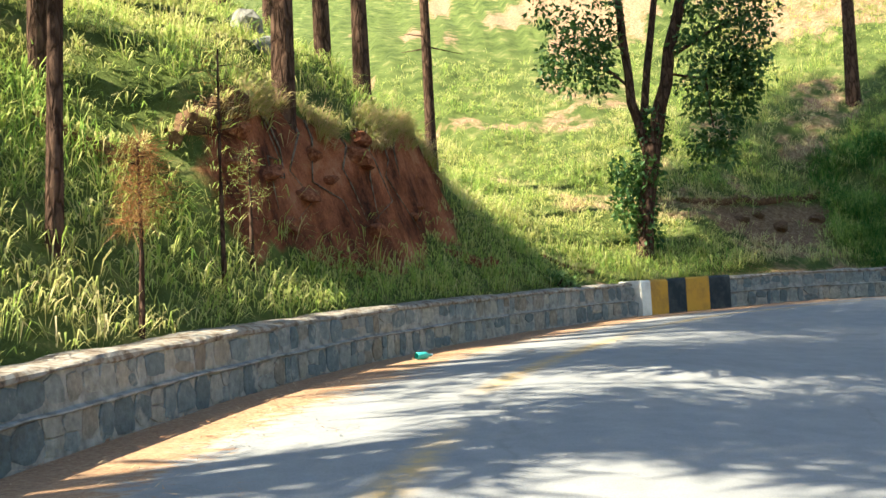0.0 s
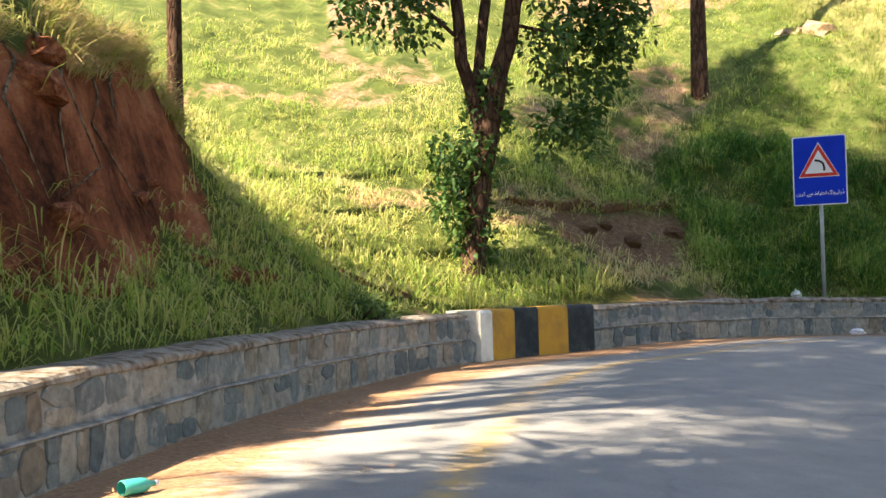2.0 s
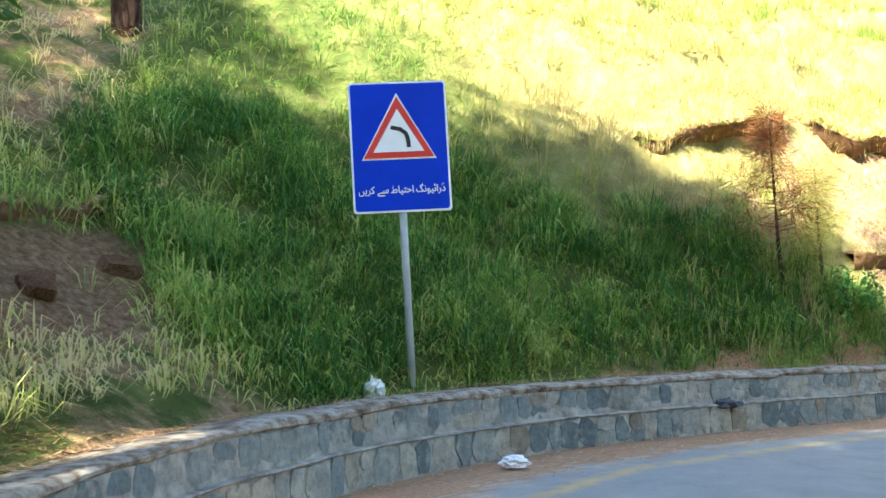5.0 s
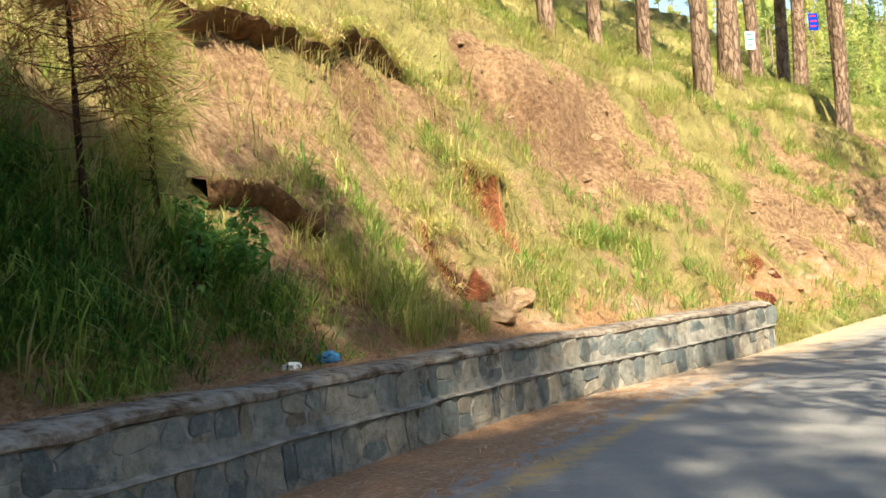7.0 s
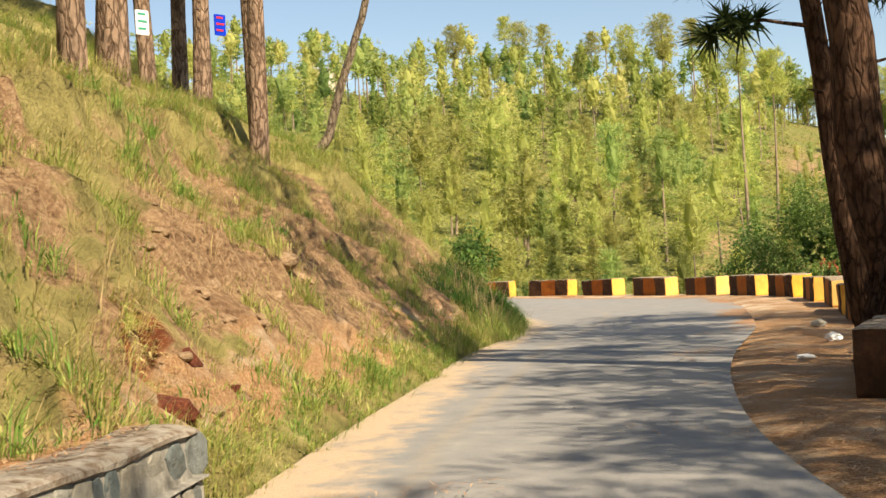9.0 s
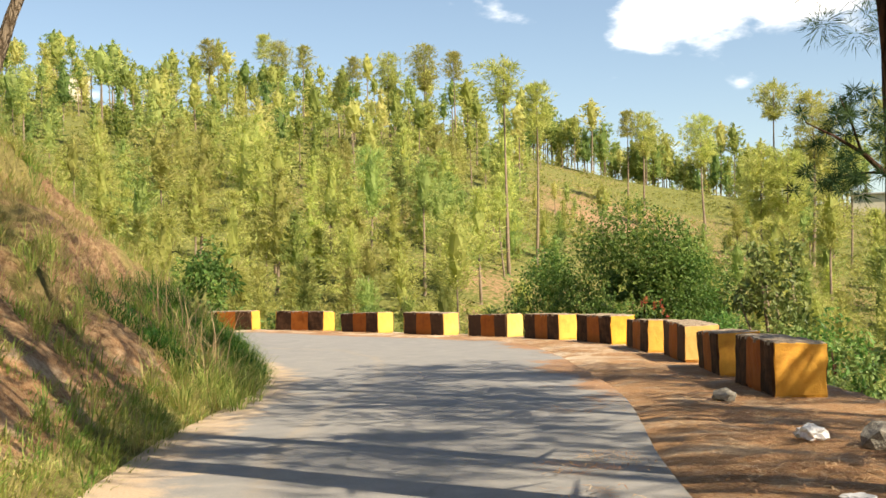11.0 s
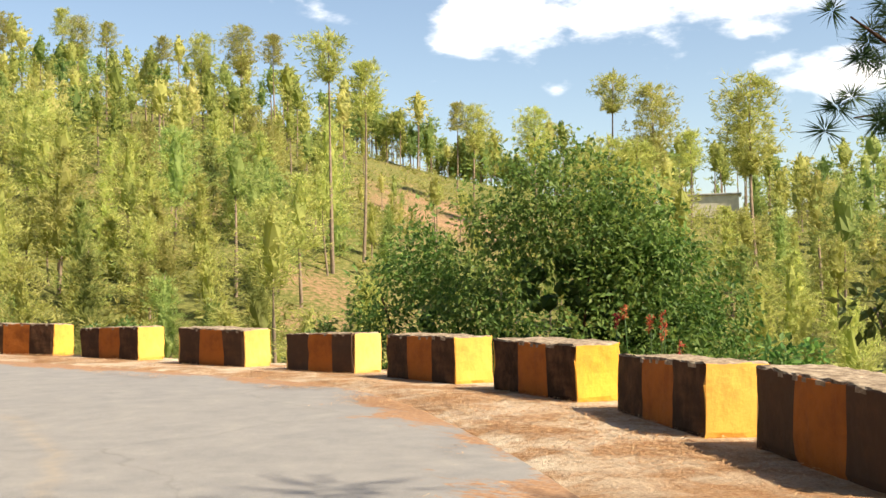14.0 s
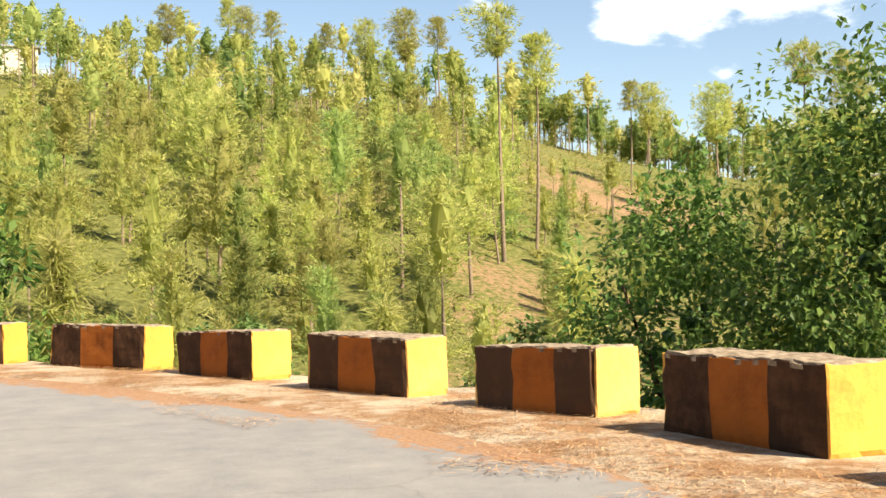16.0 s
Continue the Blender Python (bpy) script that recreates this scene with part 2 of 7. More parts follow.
def mat_bark(name, dark, light):
    m, n, l, b = shader(name, 0.95, 0.1)
    plates = n.new("ShaderNodeTexVoronoi")
    plates.feature = "DISTANCE_TO_EDGE"
    plates.inputs["Scale"].default_value = 13
    co = n.new("ShaderNodeTexCoord")
    mp = n.new("ShaderNodeMapping")
    mp.inputs["Scale"].default_value = (1, 1, 0.28)
    l.new(co.outputs["Object"], mp.inputs["Vector"])
    rag = n.new("ShaderNodeTexNoise")
    rag.inputs["Scale"].default_value, rag.inputs["Detail"].default_value = 9, 5
    l.new(mp.outputs["Vector"], rag.inputs["Vector"])
    mv = n.new("ShaderNodeMix")
    mv.data_type = "VECTOR"
    mv.inputs["Factor"].default_value = 0.13
    l.new(mp.outputs["Vector"], mv.inputs["A"])
    l.new(rag.outputs["Color"], mv.inputs["B"])
    l.new(mv.outputs["Result"], plates.inputs["Vector"])
    f = noise_node(n, l, 11, 8, 0.7, stretch=(1, 1, 0.35))
    c = ramp(n, l, f, [(0.3, dark), (0.7, light)])
    groove = ramp(n, l, plates.outputs["Distance"], [(0.0, (0.4, 0.36, 0.33)), (0.16, (1, 1, 1))])
    l.new(blend(n, l, 1.0, c, groove, "MULTIPLY"), b.inputs["Base Color"])
    bump(n, l, b, calc(n, l, "ADD", groove, f), 1.0, 0.03)
    return m


def mat_paint(name, fresh, worn, bare=(0.30, 0.27, 0.23), gloss=0.3, fade=None):
    m, n, l, b = shader(name, 0.75, gloss)
    f, s = noise_node(n, l, 3.2, 9, 0.7), noise_node(n, l, 16, 6, 0.7)
    c = ramp(n, l, f, [(0.3, worn), (0.55, fresh), (0.8, fresh)])
    if fade:
        info = n.new("ShaderNodeObjectInfo")
        c = blend(n, l, calc(n, l, "MULTIPLY", info.outputs["Random"], calc(n, l, "MULTIPLY", f, 1.5)), c, fade)
    chip = ramp(n, l, calc(n, l, "ADD", calc(n, l, "MULTIPLY", s, 0.5), calc(n, l, "MULTIPLY", f, 0.5)), [(0.30, (1, 1, 1)), (0.37, (0, 0, 0))])
    c = blend(n, l, chip, c, bare)
    l.new(c, b.inputs["Base Color"])
    bump(n, l, b, calc(n, l, "ADD", f, s), 0.45, 0.015)
    return m


M_GROUND, M_ASPHALT = mat_ground(), mat_asphalt()


def mat_stone():
    """Split grey stone: each piece its own grey, stained and dusted across the whole wall."""
    m, n, l, b = shader("grey_wall_stone", 0.9, 0.2)
    geo = n.new("ShaderNodeNewGeometry")
    def at(scale, detail=7.0):
        t = n.new("ShaderNodeTexNoise")
        t.inputs["Scale"].default_value, t.inputs["Detail"].default_value, t.inputs["Roughness"].default_value = scale, detail, 0.65
        l.new(geo.outputs["Position"], t.inputs["Vector"])
        return t.outputs["Fac"]
    info = n.new("ShaderNodeObjectInfo")
    own = ramp(n, l, info.outputs["Random"], [(0.0, (0.11, 0.135, 0.145)), (0.3, (0.18, 0.205, 0.21)), (0.6, (0.25, 0.255, 0.24)), (0.85, (0.33, 0.305, 0.26)), (1.0, (0.20, 0.165, 0.13))])
    c = blend(n, l, 0.8, own, ramp(n, l, at(14), [(0.3, (0.55, 0.55, 0.55)), (0.7, (1.25, 1.22, 1.15))]), "MULTIPLY")
    c = blend(n, l, ramp(n, l, at(3.5), [(0.56, (0, 0, 0)), (0.68, (0.8, 0.8, 0.8))]), c, (0.38, 0.35, 0.295))
    c = blend(n, l, ramp(n, l, at(2.1), [(0.56, (0, 0, 0)), (0.70, (0.8, 0.8, 0.8))]), c, (0.075, 0.07, 0.06))
    l.new(c, b.inputs["Base Color"])
    bump(n, l, b, at(22), 0.8, 0.03)
    return m


M_STONE = mat_stone()
M_MORTAR = mat_plain("grey_wall_mortar", [(0.3, (0.10, 0.095, 0.085)), (0.5, (0.25, 0.235, 0.21)), (0.65, (0.35, 0.33, 0.29)), (0.8, (0.48, 0.45, 0.39))], 7, 0.95, 0.15, 0.8, 0.03)
M_CONCRETE = mat_plain("weathered_concrete", [(0.28, (0.07, 0.05, 0.035)), (0.45, (0.22, 0.165, 0.115)), (0.58, (0.36, 0.29, 0.21)), (0.75, (0.56, 0.48, 0.38))], 11, 0.9, 0.2, 0.7, 0.03)
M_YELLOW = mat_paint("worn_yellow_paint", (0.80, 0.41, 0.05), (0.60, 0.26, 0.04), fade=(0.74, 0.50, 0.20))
# worn yellow block paint again, browned in colour for the shaded road face
M_YELLOW_SHADED = mat_paint("shaded_yellow_paint", (0.37, 0.115, 0.022), (0.22, 0.068, 0.018), (0.20, 0.11, 0.06), 0.12)
M_BLACK = mat_paint("worn_black_paint", (0.040, 0.022, 0.014), (0.14, 0.07, 0.038), (0.30, 0.22, 0.16), 0.05, fade=(0.10, 0.06, 0.04))
M_WHITE = mat_paint("worn_white_paint", (0.72, 0.68, 0.60), (0.48, 0.44, 0.38))
M_GREEN = mat_leaf("fresh_grass", [(0.0, (0.04, 0.12, 0.025)), (0.2, (0.15, 0.26, 0.05)), (0.42, (0.36, 0.44, 0.09)), (0.62, (0.54, 0.51, 0.18)), (1.0, (0.68, 0.53, 0.30))], through=0.5)
M_DRY = mat_leaf("dry_grass", [(0.0, (0.14, 0.26, 0.05)), (0.35, (0.36, 0.42, 0.11)), (0.7, (0.60, 0.50, 0.22)), (1.0, (0.66, 0.50, 0.29))], through=0.4)
M_SOD = mat_plain("dark_sod", [(0.3, (0.07, 0.035, 0.018)), (0.55, (0.15, 0.085, 0.045)), (0.8, (0.27, 0.17, 0.09))], 9, 0.95, 0.1, 1.0, 0.05)
M_NEEDLE = mat_leaf("pine_needles", [(0.0, (0.22, 0.28, 0.075)), (0.3, (0.38, 0.42, 0.115)), (0.6, (0.54, 0.54, 0.17)), (1.0, (0.66, 0.60, 0.25))], through=0.55)
M_NEEDLE_DEEP = mat_leaf("deep_green_needles", [(0.0, (0.14, 0.22, 0.065)), (0.3, (0.25, 0.33, 0.10)), (0.6, (0.38, 0.44, 0.14)), (1.0, (0.52, 0.53, 0.19))], through=0.55)
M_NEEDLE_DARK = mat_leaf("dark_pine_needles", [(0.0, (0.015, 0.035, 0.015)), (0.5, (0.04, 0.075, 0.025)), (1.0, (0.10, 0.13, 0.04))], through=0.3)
M_NEEDLE_BROWN = mat_leaf("dry_pine_needles", [(0.0, (0.16, 0.06, 0.02)), (0.5, (0.34, 0.16, 0.05)), (1.0, (0.40, 0.28, 0.09))], through=0.3)
M_BROAD = mat_leaf("dark_broad_leaves", [(0.0, (0.045, 0.11, 0.028)), (0.5, (0.125, 0.25, 0.055)), (1.0, (0.29, 0.42, 0.10))], 0.5, 0.3, 0.45)
# broad-leaf green darkened in colour for the backlit tree behind the wall
M_BROAD_BACKLIT = mat_leaf("backlit_broad_leaves", [(0.0, (0.02, 0.055, 0.014)), (0.5, (0.06, 0.13, 0.03)), (1.0, (0.15, 0.24, 0.06))], 0.5, 0.3, 0.3)
M_BROAD_LIGHT = mat_leaf("light_broad_leaves", [(0.0, (0.06, 0.12, 0.03)), (0.5, (0.15, 0.23, 0.06)), (1.0, (0.32, 0.38, 0.13))], 0.5, 0.35, 0.35)
# one pine bark twice: darkened in colour for shaded trunks, lightened for sunlit ones
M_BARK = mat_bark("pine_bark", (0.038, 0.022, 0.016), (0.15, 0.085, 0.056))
M_BARK_SUN = mat_bark("sun_lightened_pine_bark", (0.13, 0.088, 0.064), (0.42, 0.29, 0.21))
M_BARK_FAR = mat_plain("far_pine_bark", [(0.3, (0.16, 0.12, 0.085)), (0.7, (0.34, 0.26, 0.19))], 3, 0.95, 0.1, 0.3, 0.02)
M_BARK_PALE = mat_bark("pale_bark", (0.10, 0.075, 0.055), (0.34, 0.27, 0.20))
M_SIGN_BLUE = mat_plain("sign_blue", [(0.3, (0.001, 0.028, 0.42)), (0.7, (0.002, 0.038, 0.52))], 3, 0.45, 0.15, 0.05, 0.002)
M_SIGN_WHITE = mat_plain("sign_white", [(0.3, (0.72, 0.73, 0.74)), (0.7, (0.82, 0.82, 0.82))], 3, 0.4, 0.5, 0.05, 0.002)
M_SIGN_RED = mat_plain("sign_red", [(0.3, (0.55, 0.02, 0.015)), (0.7, (0.66, 0.03, 0.02))], 3, 0.4, 0.5, 0.05, 0.002)
M_SIGN_BLACK = mat_plain("sign_black", [(0.3, (0.01, 0.01, 0.012)), (0.7, (0.02, 0.02, 0.022))], 3, 0.5, 0.4, 0.05, 0.002)
M_STEEL = mat_plain("grey_steel", [(0.3, (0.28, 0.30, 0.32)), (0.7, (0.42, 0.44, 0.45))], 8, 0.45, 0.5, 0.1, 0.002)


# ---- plan of the road: its two edges, with heights ----
LEFT = [(-5.2, -8, -0.35), (-4.2, 0, 0.20), (-2.75, 7, 0.66), (-1.3, 11.7, 0.93), (0.95, 16.6, 1.12), (3.2, 19.8, 1.25), (5.1, 20.9, 1.32), (7.4, 22.2, 1.42),
        (10, 22.8, 1.42), (12.2, 22.6, 1.36), (14.3, 22.25, 1.29), (17.1, 21.5, 1.20), (19.5, 20.7, 1.13), (23.3, 18.8, 0.98), (26.5, 17.1, 1.04), (30, 15.1, 1.07),
        (34, 12.9, 1.08), (38.2, 10.2, 1.08), (41.8, 8.4, 1.08), (45, 7.5, 1.08), (48, 7.7, 1.12), (51, 9.2, 1.16), (54, 12.8, 1.20), (57.5, 19, 1.30), (60, 27, 1.30)]
RIGHT = [(3.4, -8, -0.35), (4.4, 0, 0.15), (5.4, 7, 0.50), (6.8, 12, 0.75), (9, 15.2, 0.95), (12.5, 16.6, 0.98), (16.5, 16.9, 0.98), (20.2, 16.3, 1.0),
         (23.9, 14.8, 1.05), (27.3, 12.8, 1.05), (30.3, 10.7, 1.08), (34.5, 7.4, 1.10), (39.3, 4.2, 1.10), (42.5, 2.3, 1.17), (46, 0.65, 1.20), (49, 0.2, 1.19),
         (52.2, 0.3, 1.19), (56, 1.1, 1.27), (60, 3, 1.34), (64, 6, 1.40), (68, 11, 1.40), (72, 20, 1.40)]


def glide(pts, step):
    """A smooth line through the points, resampled at even steps."""
    p = np.array(pts, float)
    p = np.vstack([2 * p[0] - p[1], p, 2 * p[-1] - p[-2]])
    out = []
    for i in range(1, len(p) - 2):
        for u in np.linspace(0, 1, 24, endpoint=False):
            a, b, c, d = p[i - 1:i + 3]
            out.append(0.5 * (2 * b + (c - a) * u + (2 * a - 5 * b + 4 * c - d) * u * u + (3 * b - a - 3 * c + d) * u ** 3))
    out = np.array(out + [p[-2]])
    s = np.r_[0, np.cumsum(np.linalg.norm(np.diff(out[:, :2], axis=0), axis=1))]
    t = np.arange(0, s[-1], step)
    return np.c_[[np.interp(t, s, out[:, k]) for k in range(out.shape[1])]].T, t


L_LINE, L_S = glide(LEFT, 0.25)
R_LINE = glide(RIGHT, 0.25)[0]


def tangents(line):
    d = np.gradient(line[:, :2], axis=0)
    return d / np.linalg.norm(d, axis=1)[:, None]


L_TAN, R_TAN = tangents(L_LINE), tangents(R_LINE)


def beside(line, tan, x, y):
    """Distance from a line, positive on its left, and the index of the nearest place on it."""
    x, y = np.atleast_1d(np.asarray(x, float)), np.atleast_1d(np.asarray(y, float))
    d, k = np.empty(len(x)), np.empty(len(x), int)
    for i in range(0, len(x), 20000):
        j = slice(i, i + 20000)
        q = (x[j, None] - line[None, :, 0]) ** 2 + (y[j, None] - line[None, :, 1]) ** 2
        k[j] = q.argmin(1)
    ax, ay = x - line[k, 0], y - line[k, 1]
    dn = tan[k, 0] * ay - tan[k, 1] * ax
    dt = np.maximum(np.abs(ax * tan[k, 0] + ay * tan[k, 1]) - 0.13, 0)
    return np.sign(dn) * np.hypot(dn, dt), k


def lattice(ix, iy, seed):
    h = (ix.astype(np.int64) * 374761393 + iy.astype(np.int64) * 668265263 + seed * 974711) & 0x7FFFFFFF
    h = ((h ^ (h >> 13)) * 1274126177) & 0x7FFFFFFF
    return ((h ^ (h >> 16)) & 0xFFFF) / 65535.0


def wob(x, y, size, seed=0, octaves=3):
    """Smooth noise from -1 to 1."""
    x, y = np.asarray(x, float), np.asarray(y, float)
    total, amp, norm = np.zeros(x.shape), 1.0, 0.0
    for o in range(octaves):
        u, v = x / size * 2 ** o + 31.7 * o, y / size * 2 ** o - 17.3 * o
        iu, iv = np.floor(u), np.floor(v)
        fu, fv = u - iu, v - iv
        fu, fv = fu * fu * (3 - 2 * fu), fv * fv * (3 - 2 * fv)
        a, b = lattice(iu, iv, seed + o), lattice(iu + 1, iv, seed + o)
        c, d = lattice(iu, iv + 1, seed + o), lattice(iu + 1, iv + 1, seed + o)
        total += amp * (2 * (a + (b - a) * fu + (c - a) * fv + (a - b - c + d) * fu * fv) - 1)
        norm += amp
        amp *= 0.5
    return total / norm


def step(a, b, v):
    t = np.clip((np.asarray(v, float) - a) / (b - a), 0, 1)
    return t * t * (3 - 2 * t)


EDGE_PTS = np.vstack([L_LINE[::4], R_LINE[::4]])


def road_z(x, y):
    x, y = np.atleast_1d(np.asarray(x, float)), np.atleast_1d(np.asarray(y, float))
    out = np.empty(len(x))
    for i in range(0, len(x), 20000):
        j = slice(i, i + 20000)
        q = (x[j, None] - EDGE_PTS[None, :, 0]) ** 2 + (y[j, None] - EDGE_PTS[None, :, 1]) ** 2
        w = np.exp(-q / (2 * 2.2 ** 2)) + 1e-9 / (q + 1)
        out[j] = (w * EDGE_PTS[None, :, 2]).sum(1) / w.sum(1)
    return out


def at_left(x, y):
    return float(L_S[beside(L_LINE, L_TAN, [x], [y])[1][0]])


S_WALL_END = at_left(23.65, 18.65)
S_STRIPE0, S_STRIPE1 = at_left(3.42, 19.95), at_left(5.1, 20.9)
S_CUT0, S_CUT1 = at_left(-1.1, 12.3), at_left(1.9, 18.2)
WALL_H, WALL_T = 0.55, 0.42
# steepness of the bank along the road
BANK_S = [at_left(-4.2, 0), at_left(-1.3, 11.7), at_left(1, 16.6), at_left(2.3, 18.7), at_left(3.7, 20.1), at_left(5.1, 20.9), at_left(8, 22.3), at_left(11, 22.7), at_left(15, 22.1), at_left(21, 20),
          at_left(26.5, 17.1), at_left(34, 12.9), at_left(40, 9), at_left(50, 13)]
BANK_K = [0.95, 1.0, 1.0, 0.95, 0.48, 0.5, 0.72, 0.98, 1.25, 1.22, 0.95, 0.86, 0.86, 0.9]
CREST_AZ = [-180, -120, -75, -60, -55, -48, -45, -41, -38, -36, -31, -25, -17, -8, 10, 60, 180]
CREST_EL = [0.02, 0.03, 0.055, 0.064, 0.075, 0.084, 0.092, 0.108, 0.125, 0.142, 0.160, 0.168, 0.182, 0.192, 0.19, 0.1, 0.02]


def far_z(x, y):
    """The valley below the road and the wooded hill beyond it."""
    u, v = x - 45.0, y - 0.0
    rho, az = np.hypot(u, v), np.degrees(np.arctan2(v, u))
    el = np.interp(az, CREST_AZ, CREST_EL)
    crest = 235 + 25 * wob(az * 4, rho * 0, 30, 5, 2)
    top = 2.3 + el * crest
    k = np.clip((rho - 36) / (crest - 36), 0, 1)
    z = -12 + (top + 12) * k ** 0.9
    z += np.where(rho > crest, -(rho - crest) * 0.35 * np.exp(-(rho - crest) / 400), 0)
    z += step(30, 70, rho) * (3.0 * wob(x, y, 40, 9, 3) * (1 - 0.6 * k) + 0.7 * wob(x, y, 9, 12, 3))
    return np.maximum(z, -30)


def lip_at(x, y, s):
    """How far behind the wall the red cut stands."""
    return np.interp(s, [S_CUT0, at_left(0.5, 15.7), S_CUT1], [0.75, 0.65, 1.3]) + 0.16 * wob(x, y, 1.6, 21, 3)


def ground_z(x, y, detail=True):
    x, y = np.atleast_1d(np.asarray(x, float)), np.atleast_1d(np.asarray(y, float))
    r, k = beside(L_LINE, L_TAN, x, y)
    q, kr = beside(R_LINE, R_TAN, x, y)
    q = -q
    s = L_S[k]
    base = road_z(x, y)
    walled = step(S_WALL_END + 0.05, S_WALL_END - 0.35, s)
    berm = walled * (0.12 + 0.38 * step(6, 9, x))
    d = np.maximum(r - WALL_T * walled + 0.10 * walled - 0.12 * (1 - walled) - berm, 0)
    slope = np.interp(s, BANK_S, BANK_K)
    n1, n2 = wob(x, y, 2.6, 3, 3), wob(x, y, 0.8, 7, 3)
    d2 = np.maximum(d + 0.35 * n1 * step(0.3, 2, d), 0)
    rise = slope * (np.minimum(d2, 4.2) + 0.72 * np.clip(d2 - 4.2, 0, 12) + 0.45 * np.clip(d2 - 16.2, 0, 60))
    # the red cut behind the wall
    cut = step(S_CUT0 - 0.6, S_CUT0 + 0.8, s) * step(S_CUT1 + 0.5, S_CUT1 - 0.9, s)
    lip = lip_at(x, y, s)
    dc = np.maximum(d, 0)
    scarp = 0.75 * np.minimum(dc, lip) + 1.8 * step(-0.1, 0.55, dc - lip) * (0.8 + 0.2 * wob(x, y, 1.2, 22, 3)) + 0.5 * np.clip(dc - lip, 0, 14) + 0.5 * np.clip(dc - lip - 0.4, 0, 1.2) + 0.4 * np.clip(dc - lip - 14, 0, 60)
    scarp += 0.2 * wob(x, y, 0.5, 23, 2) * step(-0.2, 0.1, dc - lip) * step(0.6, 0.3, dc - lip)
    rise = rise * (1 - cut) + scarp * cut
    # ledges washed out of the dry bank
    dry = step(13.5, 17, x) * step(52, 46, x)
    led = d + 0.9 * wob(x, y, 3.4, 33, 3)
    rise += dry * step(0.5, 1.2, d) * (0.60 * (step(2.9, 3.05, led) - step(2.1, 4.2, led)) + 0.40 * (step(1.5, 1.62, led) - step(0.9, 2.5, led)) + 0.45 * (step(4.4, 4.55, led) - step(3.6, 5.6, led)))
    hill = base + WALL_H * walled * 0.94 + rise
    if detail:
        hill = hill + step(0.15, 1.0, d) * (0.16 * n1 + 0.10 * n2 + dry * (0.10 * n2 + 0.07 * wob(x, y, 0.45, 35, 2)))
        bare = washed_at(x, y) * (r > 0.3)
        hill = hill - bare * (0.14 + 0.26 * wob(x, y, 0.55, 44, 3))
        for hx, hy, hw, hr, hh in HOLLOWS:
            along = np.abs((x - hx) * L_TAN[k, 0] + (y - hy) * L_TAN[k, 1]) / hw + 0.35 * wob(x, y, 0.4, 46, 2)
            close = np.hypot(x - hx, y - hy) < 2.5 * hw + hh
            up = r - hr + hh + 0.10 * wob(x, y, 0.5, 47, 2)
            hill = hill - close * step(1.1, 0.8, along) * np.clip(up, 0, 2 * hh) * step(2 * hh + 0.1, 2 * hh, up) * 1.15
    fall = base - 0.05 + 0.05 * step(0.0, 0.5, q) - 0.015 * np.clip(q, 0, 3) - 0.62 * np.clip(q - 2.9 + 0.3 * n1, 0, 60)
    fz = far_z(x, y)
    out = np.where(q > 2.2, np.maximum(fall, np.minimum(fz, fall + 0.9 * np.clip(q - 3, 0, 400))), fall)
    foot = 0.05 + 0.27 * walled
    z = np.where(r > foot, hill, out)
    z = np.where((r <= foot) & (q < 0), base - 0.07, z)
    return z


# niches broken out of the dry bank: x, y, half width, distance from the road edge, half depth
HOLLOWS = [(20.5, 21.75, 0.34, 1.38, 0.24), (22.25, 21.38, 0.46, 1.80, 0.30), (25.52, 18.53, 0.24, 0.80, 0.16), (25.95, 18.5, 0.16, 1.0, 0.12)]

# washed-out places on the dry bank: x, y, reach
WASHED = [(25.15, 21.0, 0.9), (26.4, 20.7, 0.8), (28.35, 19.6, 0.6), (25.6, 20.2, 0.75), (24.7, 20.8, 0.7), (26.0, 19.5, 0.55), (25.1, 22.0, 0.6), (27.3, 20.1, 0.6), (28.1, 18.0, 0.55), (27.95, 17.6, 0.5), (28.1, 17.25, 0.45),
          (28.7, 16.75, 0.45), (30.3, 15.7, 0.5), (29.5, 16.3, 0.4), (32.7, 17.3, 0.6), (28.9, 17.25, 0.5), (27.6, 18.15, 0.5), (25.6, 18.5, 0.6), (26.5, 18.0, 0.5), (38.4, 14.6, 0.9), (37.4, 14.1, 0.6), (19.6, 23.6, 0.6), (21.2, 23.0, 0.6), (22.6, 22.5, 0.5)]


def washed_at(x, y):
    x, y = np.asarray(x, float), np.asarray(y, float)
    out = np.zeros(x.shape)
    for wx, wy, wr in WASHED:
        out = np.maximum(out, np.exp(-((x - wx) ** 2 + (y - wy) ** 2) / (0.85 * wr) ** 2))
    return np.clip(out + 0.35 * wob(x, y, 0.7, 43, 3) * step(0.05, 0.3, out), 0, 1)


def np_mesh(name, verts, faces, mat, smooth=True, attrs=None):
    """A mesh out of arrays: verts (n, 3), faces (m, 3 or 4)."""
    me = bpy.data.meshes.new(name)
    verts, faces = np.asarray(verts, np.float32), np.asarray(faces, np.int32)
    k = faces.shape[1]
    me.vertices.add(len(verts))
    me.vertices.foreach_set("co", verts.ravel())
    me.loops.add(faces.size)
    me.loops.foreach_set("vertex_index", faces.ravel())
    me.polygons.add(len(faces))
    me.polygons.foreach_set("loop_start", np.arange(0, faces.size, k, dtype=np.int32))
    me.polygons.foreach_set("use_smooth", np.full(len(faces), smooth))
    for key, v in (attrs or {}).items():
        a = me.attributes.new(key, "FLOAT", "POINT")
        a.data.foreach_set("value", np.asarray(v, np.float32))
    me.materials.append(mat)
    me.update(calc_edges=True)
    return me


